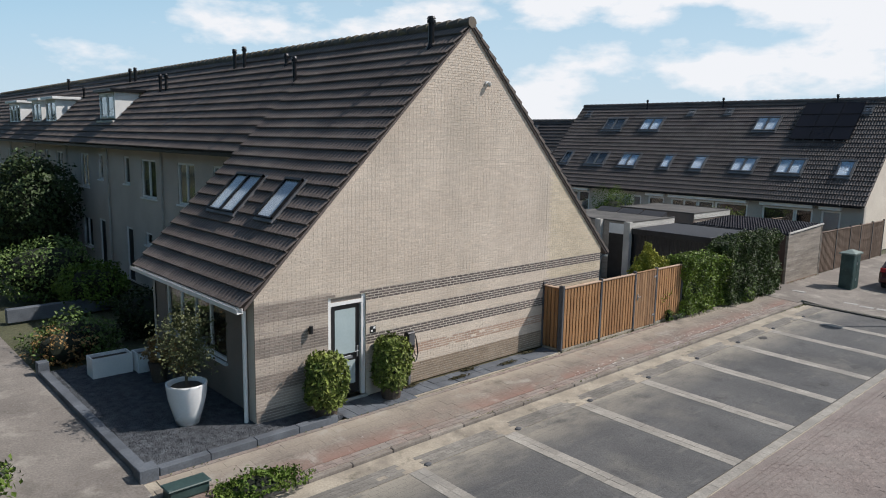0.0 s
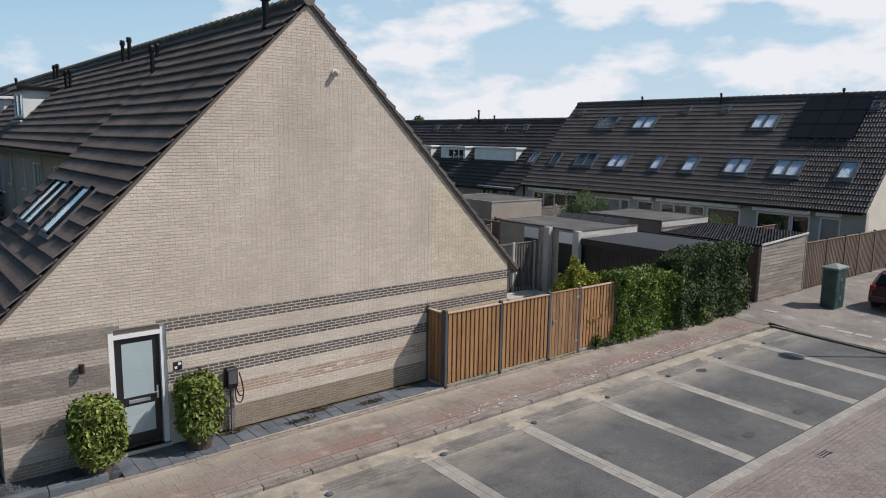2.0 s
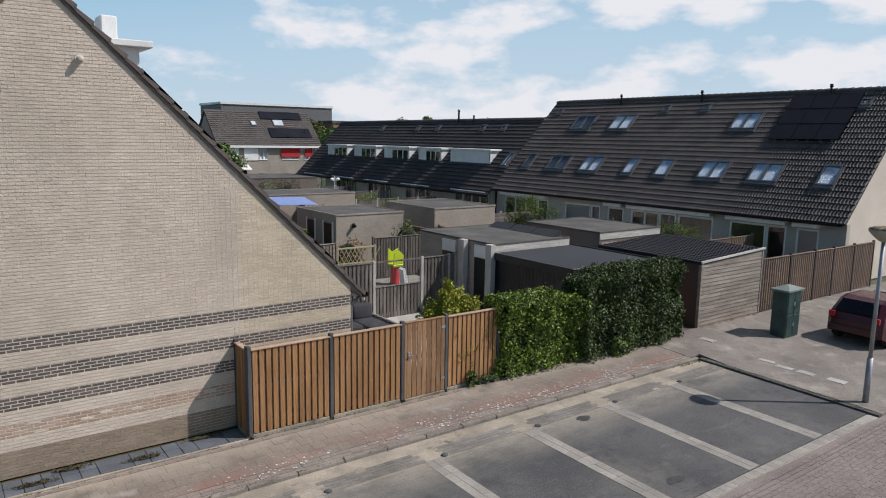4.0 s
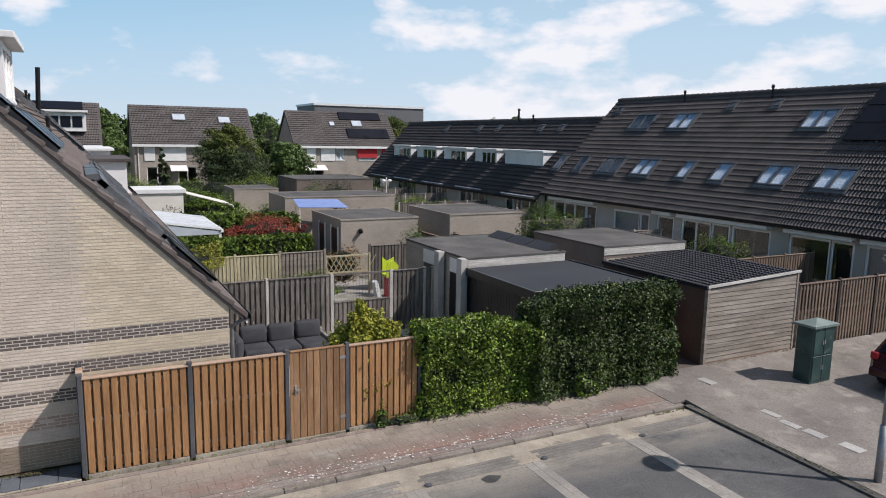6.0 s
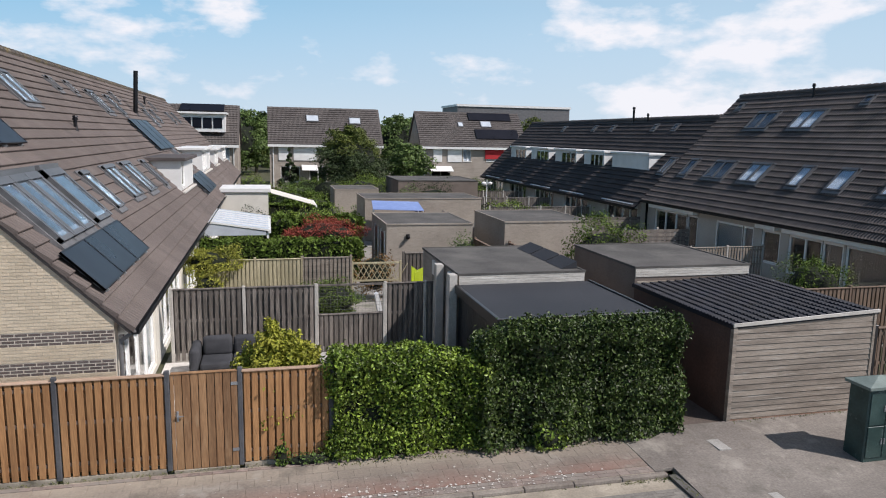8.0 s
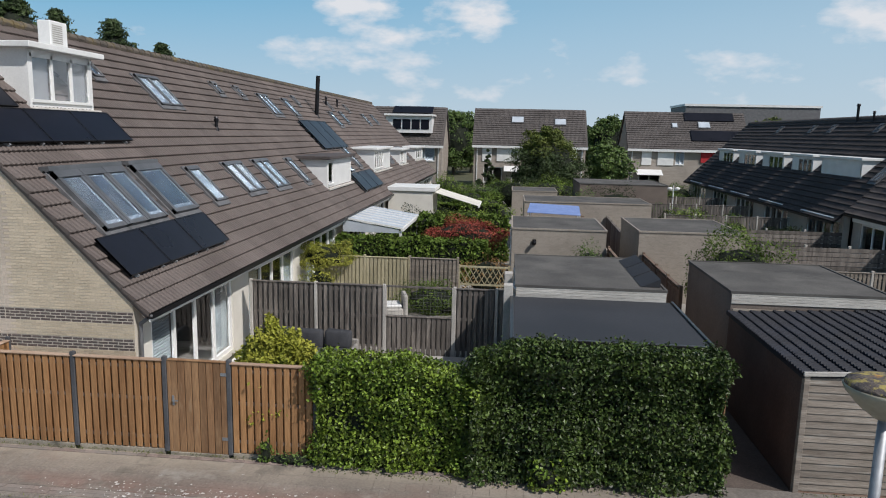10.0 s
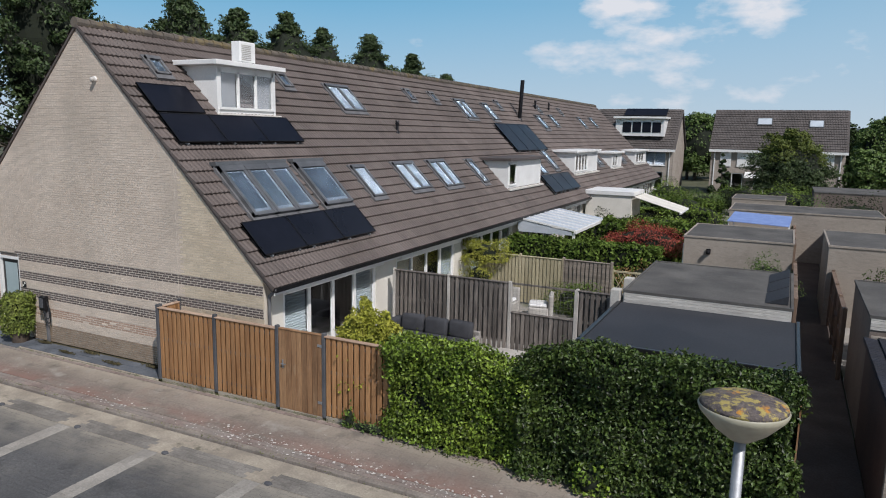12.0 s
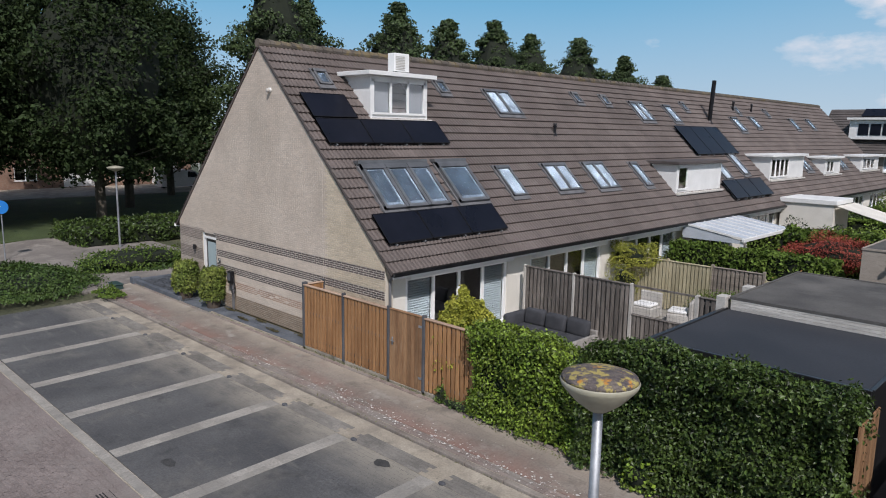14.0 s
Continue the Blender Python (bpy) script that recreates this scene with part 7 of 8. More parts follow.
bush("shrub", (16.9, 10.75, 0.45), (1.1, 0.45, 0.6), "hedge", "dark green low planting before the fence", 3600, 0.04, 67, rough=0.4)
bush("shrub", (18.7, 12.4, 1.0), (0.8, 0.5, 0.8), "dry", "reddish brown shrub behind the lattice", 700, 0.06, 59, rough=0.4)
bush("shrub", (22.6, 13.6, 1.2), (0.8, 0.6, 0.9), "tree_l", "green shrub between the garages", 2400, 0.045, 60, rough=0.4)
bush("shrub", (26.7, 9.5, 1.85), (1.35, 0.95, 1.25), "hedge", "large green bush behind the garage", 6500, 0.05, 61, rough=0.4)
bush("shrub", (33.0, 6.2, 1.2), (1.0, 0.9, 1.1), "hedge", "dark green bush by the terrace", 3000, 0.05, 62, rough=0.35)
bush("weed", (15.0, -0.85, 0.15), (0.12, 0.1, 0.3), "hedge", "green weed growing along the fence foot", 90, 0.05, 63, rough=0.5)
bush("weed", (15.5, -0.86, 0.05), (0.5, 0.12, 0.12), "tree_l", "low weeds at the foot of the fence", 260, 0.035, 64, rough=0.5)
bush("weed", (20.3, -1.15, 0.2), (0.32, 0.2, 0.35), "ivy_light", "tuft of light leaves before the hedge", 300, 0.06, 65, rough=0.4)


# ---- distance: houses, trees ----
def far_house(x0, x1, y0, y1, eave, ridge, label, brick="brick_brown", dormers=(), lights=(), panels=(), wins=(), shutters=()):
    """A house with its ridge along x: walls, roof, windows."""
    h = thing("far_house", ((x0 + x1) / 2, (y0 + y1) / 2, 0), label, "house")
    ym = (y0 + y1) / 2
    holes = [(a, b, c, d) for a, b, c, d in wins]
    part("front_wall", wall("y", y0, y0 + 0.3, x0, x1, -0.1, eave, holes), brick, h)
    part("rear_wall", wall("y", y1 - 0.3, y1, x0, x1, -0.1, eave), brick, h)
    for x in (x0, x1 - 0.3):
        part("gable", poly_prism([(x, y0 + 0.3, -0.1), (x, y1 - 0.3, -0.1), (x, y1 - 0.3, eave), (x, ym, ridge - 0.25), (x, y0 + 0.3, eave)], (0.3, 0, 0)), brick, h)
    k = (ridge - eave) / (ym - y0)
    for s, yy in ((-1, y0), (1, y1)):
        e = yy + s * 0.45
        part("roof", poly_prism([(x0 - 0.2, e, eave - 0.45 * k), (x0 - 0.2, ym, ridge), (x0 - 0.2, ym, ridge - 0.22), (x0 - 0.2, e, eave - 0.45 * k - 0.2)], (x1 - x0 + 0.4, 0, 0)), "tile_mid", h)
    nrm = Vector((0, -k, 1)).normalized()
    vv = Vector((0, 1, k)).normalized()
    L = math.hypot(ym - y0 + 0.45, ridge - eave + 0.45 * k)
    nr = int(L / 0.36)
    part("tiles", mesh_np("tiles", *tile_field((x0 - 0.2, y0 - 0.45, eave - 0.45 * k), (1, 0, 0), tuple(vv), int((x1 - x0 + 0.4) / 0.3), nr, 0.3, L / nr)), "tile_mid", h, kind="stuff")
    part("fascia", box((x0 - 0.2, y0 - 0.5, eave - 0.45 * k - 0.3), (x1 + 0.2, y0 - 0.42, eave - 0.45 * k - 0.02)), "white", h)
    for a, b, c, d in holes:
        window(h, "y", y0, -1, a, b, c, d, 2, behind="blind_lit" if d > 3 and b - a != 2.8 else "")

    for a, b, c, d in shutters:
        s = part("shutter", box((a, y0 - 0.09, c), (b, y0 - 0.03, d), 0.01), "white", h, "white roller shutter")
        part("shutter_box", box((a - 0.05, y0 - 0.16, d), (b + 0.05, y0 - 0.01, d + 0.2), 0.01), "white", s)
    for x in (x0 + 0.35, x1 - 0.45):
        part("downpipe", box((x, y0 - 0.12, 0), (x + 0.1, y0 - 0.02, eave - 0.4)), "white", h)

    def on_roof(xa, xb, ta, tb, hgt, mat_, nm):
        p0 = Vector((0, y0, eave))
        q = [Vector((x, y0 + (ym - y0) * t, eave + (ridge - eave) * t)) for x, t in ((xa, ta), (xb, ta), (xb, tb), (xa, tb))]
        return part(nm, poly_prism([p + nrm * 0.08 for p in q], nrm * hgt), mat_, h)

    for xa, xb, ta, tb in lights:
        on_roof(xa, xb, ta, tb, 0.08, "alu", "skylight_frame")
        on_roof(xa + 0.08, xb - 0.08, ta + 0.02, tb - 0.02, 0.1, "blind", "skylight")
    for xa, xb, ta, tb in panels:
        on_roof(xa, xb, ta, tb, 0.12, "pv", "solar_panel")
    return h


FA = far_house(15.0, 28.0, 70.5, 78.5, 5.4, 9.3, "distant grey-brown house with white shutters and a brown tiled roof", "render_wall", lights=((19.3, 20.8, 0.55, 0.75), (24.4, 25.8, 0.5, 0.7)),
          wins=((23.0, 25.0, 3.3, 5.0), (16.2, 18.4, 0.6, 2.4), (19.5, 21.5, 0.3, 2.4)), shutters=((16.0, 17.1, 3.1, 4.7), (17.7, 20.4, 3.1, 4.7), (25.6, 27.0, 3.1, 4.7)))
FB = far_house(32.9, 46.3, 70.5, 78.5, 5.4, 9.25, "distant grey-brown brick house with solar panels on its roof", "render_wall", lights=((38.0, 38.7, 0.5, 0.65), (41.0, 42.4, 0.5, 0.7)),
          panels=((39.6, 45.2, 0.72, 0.96), (40.0, 45.6, 0.12, 0.42)), shutters=((34.4, 35.5, 3.1, 4.7), (36.2, 38.0, 3.1, 4.7)), wins=((38.2, 39.2, 3.2, 4.7), (41.2, 43.4, 3.2, 4.8), (44.2, 45.4, 3.2, 4.8), (34.2, 36.6, 0.4, 2.4)))
for h, x0, x1 in ((FA, 18.6, 20.4), (FB, 33.8, 36.7)):
    part("awning", poly_prism([(x0, 70.45, 2.55), (x1, 70.45, 2.55), (x1, 69.2, 2.0), (x0, 69.2, 2.0)], (0, 0, 0.05)), "white", h, "white striped awning")
part("awning", box((41.0, 70.36, 3.5), (43.6, 70.46, 4.85), 0.01), "redblind", FB, "red roller blind")
part("awning", box((44.3, 70.36, 3.5), (45.3, 70.46, 4.85), 0.01), "redblind", FB, "red roller blind")
C = far_house(2.5, 11.6, 66.5, 74.5, 5.3, 9.2, "distant grey-brown brick house with a black roof and white dormer", "render_wall", wins=((8.5, 10.8, 3.1, 4.9), (8.6, 10.6, 0.5, 2.4)))
dm = part("dormer", box((5.2, 66.6, 6.2), (10.4, 70.0, 8.1)), "white", C)
for k in range(4):
    part("dormer_window", box((6.0 + k * 1.06, 66.55, 6.6), (6.9 + k * 1.06, 66.62, 7.7)), "pv", dm)
part("solar_panel", poly_prism([(5.6, 68.9, 8.45), (10.2, 68.9, 8.45), (10.2, 70.3, 9.2), (5.6, 70.3, 9.2)], (0, -0.04, 0.08)), "pv", C)
part("dormer_roof", box((5.0, 66.2, 8.1), (10.6, 70.6, 8.3)), "white", dm)
bx = thing("office_block", (79, 125, 0), "low grey flat-roofed building on the horizon", "building")
part("wall", box((50, 118, 0), (73, 130, 11.9)), "lead", bx)
part("roof_edge", box((49.8, 117.8, 11.9), (73.2, 130.2, 12.3)), "white", bx)
bx2 = thing("brick_block", (80, 120, 0), "low red brick building on the horizon", "building")
part("wall", box((70, 112, 0), (92, 122, 8.8)), "brick_brown", bx2)
part("roof_edge", box((69.8, 111.8, 8.8), (92.2, 122.2, 9.3)), "felt", bx2)

# garages across the side street
for k in range(5):
    gh = thing("row_house", (-55, -12 + k * 9, 0), "shaded brick house with a white garage door behind the trees", "house", "houses behind the trees")
    y = -16 + k * 9
    part("wall", wall("x", -51.5, -51.8, y, y + 8.9, 0, 5.5, [(y + 1, y + 4, 0.05, 2.3), (y + 5.6, y + 7.6, 0.8, 2.2), (y + 1.2, y + 3.6, 3.3, 4.6)]), "brick_brown", gh)
    part("garage_door", box((-51.65, y + 1, 0.05), (-51.6, y + 4, 2.3)), "white", gh, "white garage door")
    window(gh, "x", -51.5, 1, y + 5.6, y + 7.6, 0.8, 2.2, 2)
    window(gh, "x", -51.5, 1, y + 1.2, y + 3.6, 3.3, 4.6, 2)
    part("roof", poly_prism([(-51.0, y, 5.3), (-55.5, y, 9.0), (-60, y, 5.3), (-60, y, 5.1), (-51.0, y, 5.1)], (0, 8.9, 0)), "tile_dark", gh)
    part("rear_wall", wall("x", -59.8, -59.5, y, y + 8.9, 0, 5.3), "brick_brown", gh)

def van(x, y, heading):
    """A delivery van, nose along +x from its tail at the origin."""
    t = thing("van", (0, 0, 0), "white delivery van parked in the shade behind the lawn", "van")
    side = [(0.0, 0.35), (0.0, 1.85), (0.15, 1.95), (3.1, 1.95), (3.5, 1.85), (4.1, 1.15), (4.85, 0.98), (4.95, 0.4), (4.8, 0.3), (0.1, 0.3)]
    bm = poly_prism([(px, -0.92, pz) for px, pz in side], (0, 1.84, 0))
    bmesh.ops.bevel(bm, geom=list(bm.edges), offset=0.05, segments=2, affect="EDGES")
    part("body", bm, "van", t)
    for f in (-1, 1):
        part("side_window", poly_prism([(2.7, f * 0.925, 1.2), (3.85, f * 0.925, 1.2), (3.45, f * 0.925, 1.72), (2.7, f * 0.925, 1.72)], (0, f * 0.012, 0)), "pv", t, "dark side window")
        for px in (0.9, 3.95):
            bm = bmesh.new()
            tube(bm, (px, f * 0.78, 0.33), (px, f * 0.94, 0.33), 0.33, 0.33, 18)
            part("wheel", bm, "tyre", t)
    part("windscreen", poly_prism([(3.56, -0.75, 1.80), (3.56, 0.75, 1.80), (4.08, 0.8, 1.20), (4.08, -0.8, 1.20)], (0.03, 0, 0.03)), "pv", t)
    t.matrix_basis = pose(x, y, -0.015, 0, 0, heading)
    return t


van(-44.4, 18.6, 88)

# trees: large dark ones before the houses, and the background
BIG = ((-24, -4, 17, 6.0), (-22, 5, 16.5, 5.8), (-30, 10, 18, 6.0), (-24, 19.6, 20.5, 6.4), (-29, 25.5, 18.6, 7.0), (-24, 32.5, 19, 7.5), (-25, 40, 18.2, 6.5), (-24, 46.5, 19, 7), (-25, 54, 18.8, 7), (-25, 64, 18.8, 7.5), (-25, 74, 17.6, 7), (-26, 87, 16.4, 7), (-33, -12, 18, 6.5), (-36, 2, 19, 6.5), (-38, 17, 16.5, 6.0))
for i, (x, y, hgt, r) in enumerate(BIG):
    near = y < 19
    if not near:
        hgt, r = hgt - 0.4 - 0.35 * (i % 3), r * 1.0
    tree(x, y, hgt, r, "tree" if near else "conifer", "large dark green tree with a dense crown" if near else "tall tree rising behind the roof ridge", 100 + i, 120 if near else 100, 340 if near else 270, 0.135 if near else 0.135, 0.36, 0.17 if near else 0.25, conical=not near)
tree(23.0, 58.0, 7.0, 3.3, "conifer", "broad dark green garden conifer with a yellowish top", 130, 110, 520, 0.085, 0.25, 0.04, tip="tree_g")
tree(29.4, 60.0, 5.4, 2.4, "tree_l", "lighter green garden tree", 131, 24, 300, 0.15, 0.2, 0.1)
tree(33.6, 90.0, 9.2, 3.8, "tree_l", "green tree beside the far house", 133, 50, 300, 0.15, 0.3, 0.12)
tree(10.5, 96.0, 9.8, 3.6, "tree_l", "tall green tree between the far houses", 134, 50, 300, 0.15, 0.25, 0.15)
tree(17.0, 62.0, 4.6, 1.0, "conifer", "small dark pointed conifer", 132, 16, 150, 0.14, 0.12, 0.05, conical=True)
rt = random.Random(77)
for i in range(16):
    tree(8 + i * 6.5 + rt.uniform(-2, 2), 96 + rt.uniform(-6, 18), rt.uniform(7.5, 10.5), rt.uniform(2.8, 4.2), "tree_l" if i % 4 else "tree_g", "distant green tree between the houses", 140 + i, 18, 420, 0.17, 0.25, 0.15)
for i in range(14):
    tree(-20 + i * 4.2, 120 + rt.uniform(-5, 12), rt.uniform(8, 10), 4.0, "tree", "distant tree on the horizon", 170 + i, 16, 240, 0.30, 0.25, 0.1)
for i, (x, y, s) in enumerate(((29.6, 25.5, 1.6), (31.5, 24.6, 1.5), (33.8, 25.4, 1.5), (30.2, 31.0, 1.7), (32.6, 30.6, 1.6), (24.6, 35.0, 1.5), (27.0, 37.5, 1.6), (22.4, 45.5, 1.7), (32.5, 44.0, 1.9), (34.0, 50.0, 2.0), (14.6, 26.0, 1.2), (17.0, 26.8, 1.3), (16.4, 40.5, 1.3), (13.5, 36, 1.2), (15.5, 38, 1.0), (18, 35.5, 1.3), (14, 44, 1.3), (17, 47, 1.2), (20, 49, 1.5), (13.5, 52, 1.4), (24, 50, 1.4), (30.5, 38, 1.5), (31.5, 31, 1.3), (29.5, 22.5, 1.3), (33, 27, 1.2), (30, 52, 1.8), (33, 58, 1.7), (26, 54, 1.3), (18.5, 55, 1.3), (21.5, 34, 1.0), (29.8, 33, 1.2), (16, 33.8, 1.0))):
    s *= 0.62 if x > 28 else 0.9
    bush("garden_shrub", (x, y, s * 0.75), (s * 1.3, s * 1.2, s), ("hedge", "tree_l", "tree", "ivy_light")[i % 4], "rounded green shrub in a back garden", 2200, 0.075, 200 + i, rough=0.35)
for y, x0, x1 in ((17.75, 28.5, 35.6), (23.2, 28.6, 36.0)):
    t = thing("slat_fence", ((x0 + x1) / 2, y, 0), "weathered grey fence of horizontal boards with pale posts", "fence")
    for k in range(5):
        x = x0 + (x1 - x0) * k / 4
        part("post", box((x - 0.05, y - 0.06, 0), (x + 0.05, y + 0.06, 1.9), 0.01), "concrete", t)
    for k in range(9):
        part("slat", box((x0, y - 0.075 - 0.015 * (k % 2), 0.06 + k * 0.195), (x1, y - 0.06 - 0.015 * (k % 2), 0.06 + k * 0.195 + 0.175), 0.004), "grey_wood", t)
gp_t = thing("garden_post", (30.5, 36.0, 0), "white post with two small lamps in a back garden", "post")
bm = bmesh.new()
tube(bm, (30.5, 36.0, 0), (30.5, 36.0, 3.1), 0.04)
part("pole", bm, "white", gp_t)
for dx in (-0.25, 0.25):
    part("lamp", ball((30.5 + dx, 35.95, 2.85), (0.18, 0.12, 0.12), 1.0), "white", gp_t, smooth=True)
part("arm", box((30.25, 35.97, 2.72), (30.75, 36.03, 2.76)), "white", gp_t)
for i, y in enumerate((29.2, 36.0, 42.0)):
    fence("fence", (28.6, y), (35.6, y), 1.8, (0, 0.25, 0.5, 0.75, 1), "weathered grey fence between the gardens", "grey_wood", "concrete", gap=0.19, width=0.15, alternating=False)
for i, y in enumerate((24.0, 33.0, 41.0)):
    hedge("garden_hedge", (12.3, y, 0), (18.8, y + 0.8, 1.7), "hedge", "green hedge between back gardens", 260, 0.085, 230 + i, 0.25)
fence("fence", (23.45, 8.4), (23.45, 15.0), 1.9, (0, 0.3, 0.6, 1), "brown board fence along the alley", "brown_wood", "brown_wood", alternating=False, width=0.13)
fence("fence", (24.6, 7.8), (24.6, 13.8), 1.9, (0, 0.3, 0.6, 1), "brown board fence along the alley", "brown_wood", "brown_wood", alternating=False, width=0.13)
fence("fence", (23.45, 19.5), (23.45, 27.5), 1.9, (0, 0.25, 0.5, 0.75, 1), "brown board fence along the alley", "brown_wood", "brown_wood", alternating=False, width=0.13)

# ---- paving pieces ----
strip = tagged(part("slab_strip", box((3.75, -0.70, -0.12), (9.2, -0.004, -0.028)), "moss", None), "mossy bed of the dark slab strip along the gable", "pavement", "", "structure")
rp = random.Random(21)
x = 3.72
while x < 9.15:
    w = rp.choice((0.3, 0.3, 0.6))
    w = min(w, 9.2 - x)
    for y0, y1 in ((-0.69, -0.40), (-0.395, -0.10)):
        if rp.random() < 0.93:
            dz = rp.uniform(-0.006, 0.006)
            part("slab", box((x + 0.005, y0, -0.05), (x + w - 0.006, y1 - 0.005, -0.005 + dz + gz(y0) * 0.3), 0.005), "slate", strip)
    x += w
for k in range(7):
    for y0, y1 in ((-0.835, -0.43), (-0.425, -0.015)):
        part("slab", box((1.72 + k * 0.285, y0, -0.06), (1.72 + k * 0.285 + 0.28, y1, -0.006 + rp.uniform(-0.004, 0.004)), 0.005), "slate", strip)
solo("gravel_strip", box((0.20, -0.675, -0.1), (1.715, -0.008, 0.03)), "gravel", "dark slate gravel between edging and gable", "gravel", "structure")
for k in range(5):
    bush("moss_tuft", (4.2 + k * 1.05 + rp.uniform(-0.3, 0.3), -0.2 - 0.3 * (k % 2), 0.0), (0.3, 0.07, 0.035), "moss", "dry moss growing between the dark slabs", 90, 0.03, 300 + k, "moss", core="moss", rough=0.5)
solo("strip_edge", box((3.7, -0.77, -0.15), (9.2, -0.71, -0.010), 0.01), "sand", "narrow concrete edging of the dark slab strip", "kerb", "structure")

path = tagged(part("paving_bed", box((-2.7, -2.40, -0.5), (22.3, -2.39, -0.2)), "sand", None), "grey footpath slabs with red brick borders", "pavement", "", "structure")
BASE[path.name] = Vector((0, 0, 0))
tilt = math.atan2(gz(-0.9) - gz(-2.4), 1.5)


def slab_mesh(w, d, material):
    bm = box((0.0015, 0.0015, -0.05), (w - 0.0015, d - 0.0015, 0.0), 0.002)
    me = bpy.data.meshes.new("slab")
    bm.to_mesh(me)
    bm.free()
    me.materials.append(M[material])
    return me


SLAB, RED = slab_mesh(0.3, 0.3, "path"), slab_mesh(0.21, 0.105, "path_red")
near, rv, rf, rrv, rrf = 0, [], [], [], []


def loose_box(v, f, x0, y0, x1, y1, z0, z1):
    n = len(v)
    v += [(x0, y0, z0), (x1, y0, z0), (x1, y1, z1), (x0, y1, z1), (x0, y0, z0 - 0.03), (x1, y0, z0 - 0.03), (x1, y1, z1 - 0.03), (x0, y1, z1 - 0.03)]
    f += [(n, n + 1, n + 2, n + 3), (n, n + 4, n + 5, n + 1), (n + 1, n + 5, n + 6, n + 2), (n + 2, n + 6, n + 7, n + 3), (n + 3, n + 7, n + 4, n)]


for row in range(4):
    y = -2.17 + row * 0.3
    for k in range(82):
        x = -2.6 + k * 0.3 + (0.15 if row % 2 else 0)
        dz = rp.uniform(-0.0022, 0.0022)
        if 9.0 < x < 22.0 and near < 205:
            o = new("slab", SLAB)
            o.parent, o.location, o.rotation_euler = path, (x, y, gz(y) + dz), (tilt, 0, 0)
            near += 1
        else:
            loose_box(rv, rf, x + 0.0015, y + 0.0015, x + 0.2985, y + 0.2985, gz(y) + dz, gz(y + 0.3) + dz)
for y in (-2.41, -2.295, -0.955):
    for k in range(115):
        x = -2.6 + k * 0.215
        dz = rp.uniform(-0.004, 0.004)
        loose_box(rrv, rrf, x, y + 0.003, x + 0.208, y + 0.105, gz(y) + dz, gz(y + 0.1) + dz)
part("slabs", mesh_np("slabs", rv, rf), "path", path, kind="stuff")
part("bricks", mesh_np("bricks", rrv, rrf), "path_red", path, kind="stuff")

# lines of the parking bays, laid in pale pavers
lines = tagged(part("bay_edge", box((-1.3, -7.45, -0.45), (22.19, -7.205, -0.275)), "sand", None), "pale paver lines that divide the parking bays", "parking line", "", "structure")
PV, PE = slab_mesh(0.19, 0.315, "line"), slab_mesh(0.21, 0.21, "line")
fall = math.atan2(gz(-3.5) - gz(-7.1), 3.6)
for k in range(8):
    for j in range(24):
        y = -7.19 + (j // 2) * 0.3155
        o = new("paver", PV)
        o.parent, o.location, o.rotation_euler = lines, (1.32 + k * 2.612 + (j % 2) * 0.191, y, gz(y) + 0.008 + rp.uniform(-0.002, 0.002)), (fall, 0, 0)
for k in range(111):
    o = new("paver", PE)
    o.parent, o.location = lines, (-1.3 + k * 0.2115, -7.43, gz(-7.4) + 0.008 + rp.uniform(-0.002, 0.002))
for k in range(8):
    st = solo("parking_stop", ball((1.84 + k * 2.612, -3.36, gz(-3.3) + 0.01), (0.085, 0.06, 0.04), 1.0, k, floor=-0.22), "post", "small dark rubber parking stop", "parking stop", "", "parking stops")
# rows of grey pavers between the sandy strip and the bays
sv, sf = [], []
for r in range(4):
    y = -3.40 + r * 0.108
    for k in range(111):
        x = -1.29 + k * 0.2115 + (0.1 if r % 2 else 0)
        if (x - 1.22) % 2.612 < 0.5 or rp.random() < 0.03:
            continue
        loose_box(sv, sf, x + 0.002, y + 0.002, x + 0.209, y + 0.106, gz(y) + 0.009 + rp.uniform(-0.002, 0.002), gz(y) + 0.009)
solo("gutter_pavers", mesh_np("gutter_pavers", sv, sf), "gutter", "dirty grey pavers between kerb and parking bays", "parking", "stuff")
for x, y, rx, ry, sd in ((16.1, -3.62, 0.20, 0.13, 1), (13.1, -6.55, 0.20, 0.12, 2), (15.4, -6.6, 0.24, 0.12, 3)):
    ring = [(x + rx * (1 + 0.14 * math.sin(3 * a + sd) + 0.05 * math.sin(7 * a)) * math.cos(a), y + ry * (1 + 0.1 * math.sin(4 * a + sd * 2)) * math.sin(a), gz(y) + 0.0085) for a in [2 * math.pi * j / 22 for j in range(22)]]
    solo("oil_stain", poly_prism(ring, (0, 0, 0.001)), "oil", "dark irregular oil stain on the bay", "stain", "", "oil stains")
# grass along kerbs and at the foot of things on the pavement
gp, gn = [], []
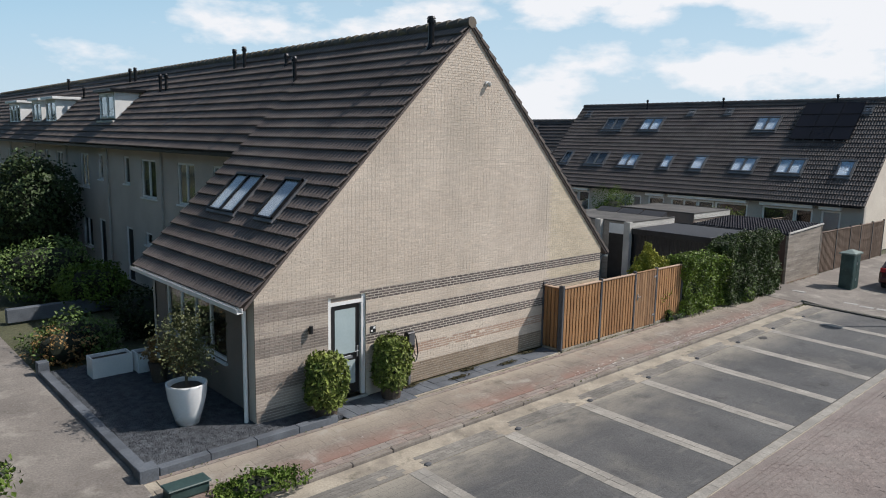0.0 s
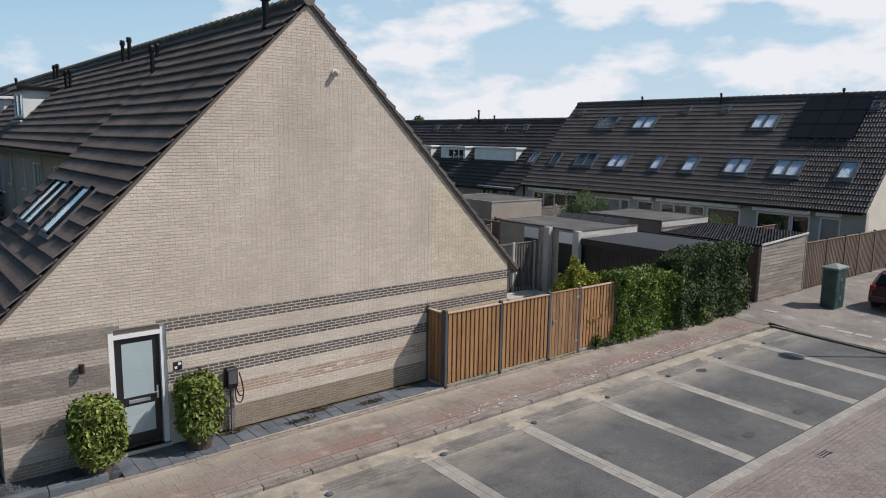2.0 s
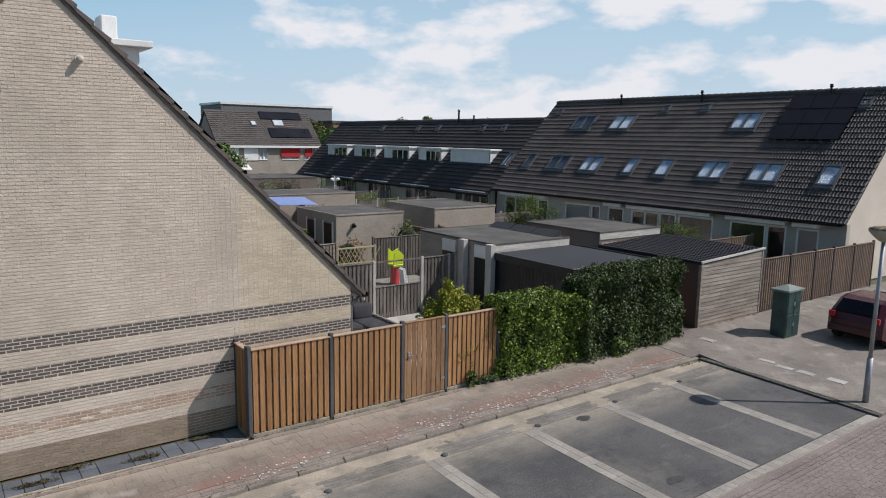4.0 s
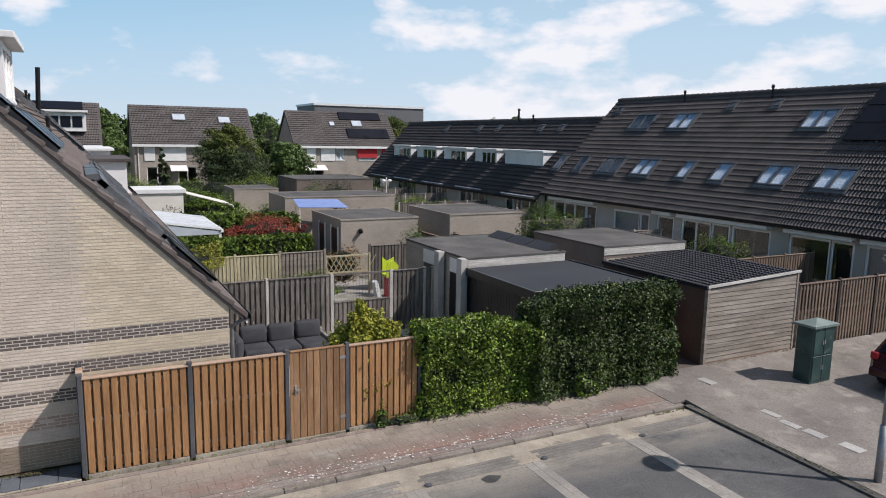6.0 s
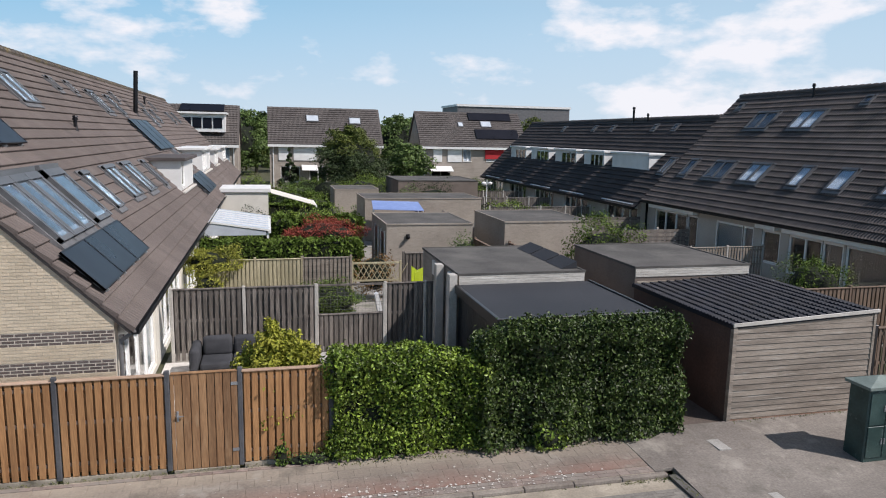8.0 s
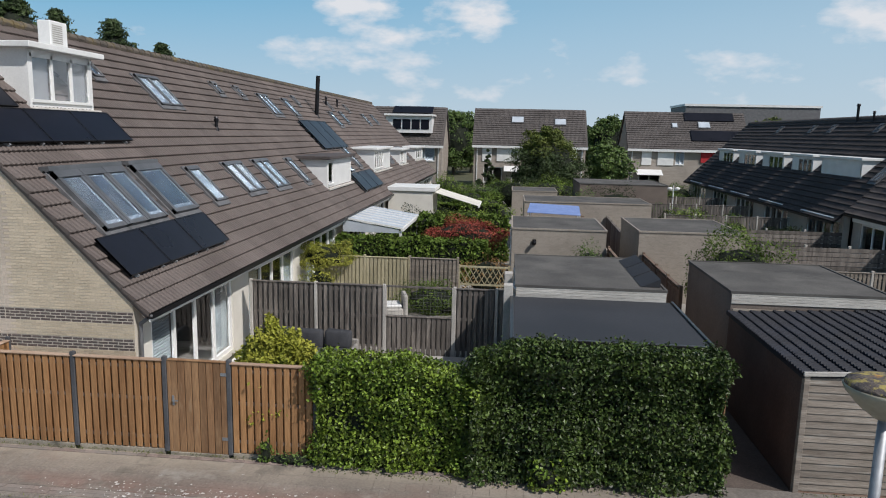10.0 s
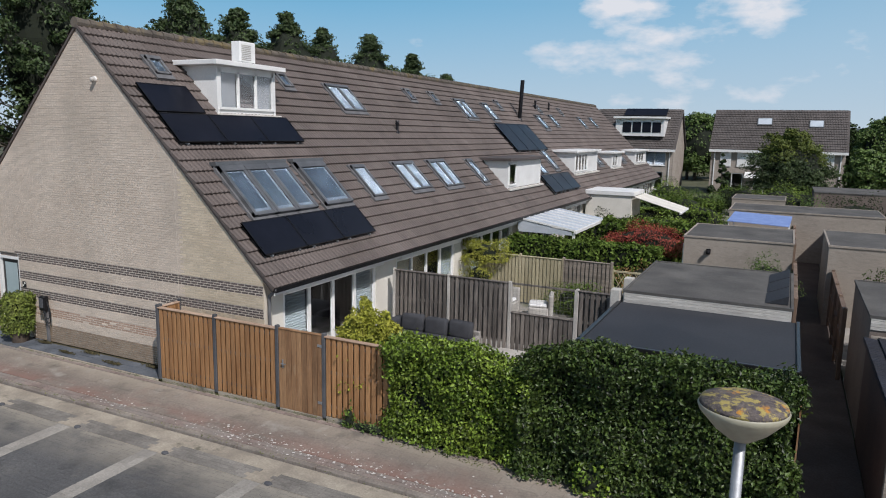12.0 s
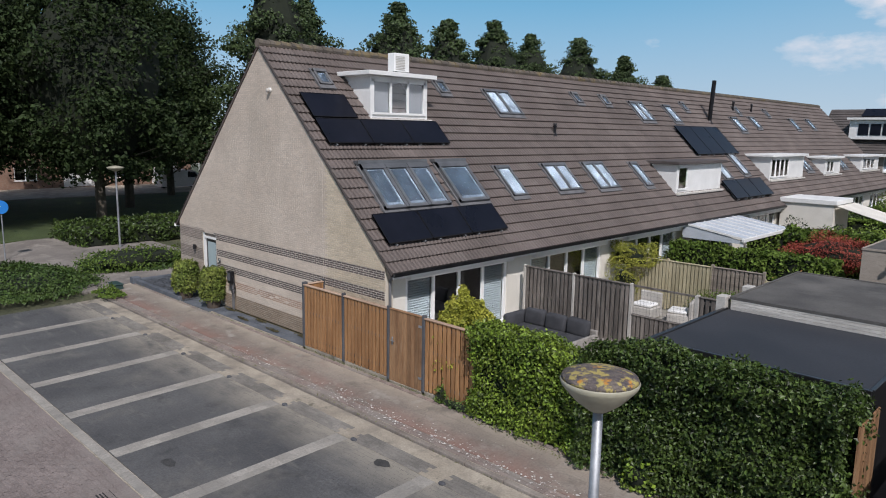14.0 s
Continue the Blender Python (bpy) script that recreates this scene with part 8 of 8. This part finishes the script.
for x0, y0, x1, y1, n, sp in ((22.28, -2.55, 22.30, -7.2, 420, 0.04), (21.2, -2.62, 22.25, -2.62, 160, 0.04), (24.8, -0.86, 28.4, -0.86, 120, 0.03), (26.25, -2.98, 27.5, -2.98, 200, 0.07), (9.3, -0.80, 16.0, -0.80, 300, 0.04), (16.0, -1.05, 23.4, -1.2, 420, 0.06), (3.8, -2.50, 21.0, -2.58, 260, 0.03), (-2.4, -0.92, 9.2, -0.8, 160, 0.03)):
    for _ in range(n):
        f = rp.random()
        gp.append((x0 + (x1 - x0) * f + rp.gauss(0, sp), y0 + (y1 - y0) * f + rp.gauss(0, sp), gz(y0 + (y1 - y0) * f) + (0.06 if x0 > 22.1 else 0.015)))
        gn.append((rp.gauss(0, 0.6), rp.gauss(0, 0.6), 0.3))
solo("weeds", mesh_np("weeds", *leaves_at(np.array(gp), np.array(gn), 0.026, np.random.default_rng(6), 0.8, 0.3)), "weed", "grass and weeds sprouting along the kerbs", "weeds", "stuff")
# white marks and a drain on the east pavement
for k, (x, y, w) in enumerate(((23.58, -1.75, 0.55), (23.12, -2.72, 0.38), (23.55, -3.77, 0.4), (23.4, -4.38, 0.45), (23.42, -4.95, 0.55), (23.5, -5.74, 0.6))):
    solo("white_paver", box((x + w * 0.25, y - 0.24, gz(y) - 0.02), (x + w * 0.75, y + 0.24, gz(y) + 0.062), 0.003), "white_mark", "worn white marking paver in the pavement", "paver", "", "white marking pavers")
dr = thing("street_drain", (13.55, -7.85, gz(-7.8)), "dark cast iron street drain grating", "drain")
for k in range(6):
    part("bar", box((13.35, -8.02 + k * 0.06, gz(-7.8) - 0.02), (13.75, -7.99 + k * 0.06, gz(-7.8) + 0.012)), "tyre", dr)
part("frame", box((13.3, -8.05, gz(-7.8) - 0.05), (13.8, -7.66, gz(-7.8) + 0.004)), "basket", dr)
# dark pavers of the parking bays
sv, sf = [], []
for r in range(35):
    y = -7.195 + r * 0.1083
    for k in range(111):
        x = -1.29 + k * 0.2115 + (0.1 if r % 2 else 0)
        z = gz(y) + 0.002 + rp.uniform(-0.001, 0.001)
        n = len(sv)
        sv += [(x + 0.0015, y + 0.0015, z), (x + 0.2095, y + 0.0015, z), (x + 0.2095, y + 0.1065, z + 0.002), (x + 0.0015, y + 0.1065, z + 0.002)]
        sf += [(n, n + 1, n + 2, n + 3)]
solo("bay_pavers", mesh_np("bay_pavers", sv, sf), "asphalt", "small dark grey stained pavers of the parking bays", "parking", "stuff")
# blossom blown along the kerb
sv, sf = [], []
for k in range(620):
    c = rp.choice((9.2, 12.6, 14.0, 15.4, 17.0, 18.6, 19.6))
    x, y = c + rp.gauss(0, 0.75), -2.30 + abs(rp.gauss(0, 0.22)) * rp.choice((1, 1, 1, -0.5))
    if not -2.5 < x < 21.8 or y < -2.41:
        continue
    s, a = rp.uniform(0.006, 0.018) * rp.choice((1, 1, 1, 2)), rp.uniform(0, 6)
    ca, sa, z, n = s * math.cos(a), s * math.sin(a), gz(y) + 0.012, len(sv)
    sv += [(x + ca, y + sa, z), (x - sa, y + ca, z + 0.004), (x - ca, y - sa, z), (x + sa, y - ca, z + 0.003)]
    sf += [(n, n + 1, n + 2, n + 3)]
solo("fallen_petals", mesh_np("fallen_petals", sv, sf), "petal", "small white petals blown along the kerb", "petals", "stuff")
# street bricks, laid in courses along the street
sv, sf = [], []
for r in range(52):
    y = -7.56 - r * 0.108
    for k in range(140):
        x = -3 + k * 0.213 + (0.106 if r % 2 else 0)
        dz = rp.uniform(-0.003, 0.003)
        z = gz(y) + 0.012 + dz
        n = len(sv)
        sv += [(x + 0.003, y - 0.103, z), (x + 0.209, y - 0.103, z), (x + 0.209, y - 0.003, z), (x + 0.003, y - 0.003, z)]
        sf += [(n, n + 1, n + 2, n + 3)]
solo("street_bricks", mesh_np("street_bricks", sv, sf), "street", "worn red-grey clinker bricks of the street", "road", "stuff")

# single bricks of the dark bands
BR = brick_mesh([(0.0, BL - 0.013, 0.0)], 0.019, 0.0, 0.0004)
BR.materials.append(M["brick_dark"])
for a, b, z in single:
    o = new("brick", BR)
    o.parent, o.location = H0, Vector((a, 0, z)) - BASE[H0.name]
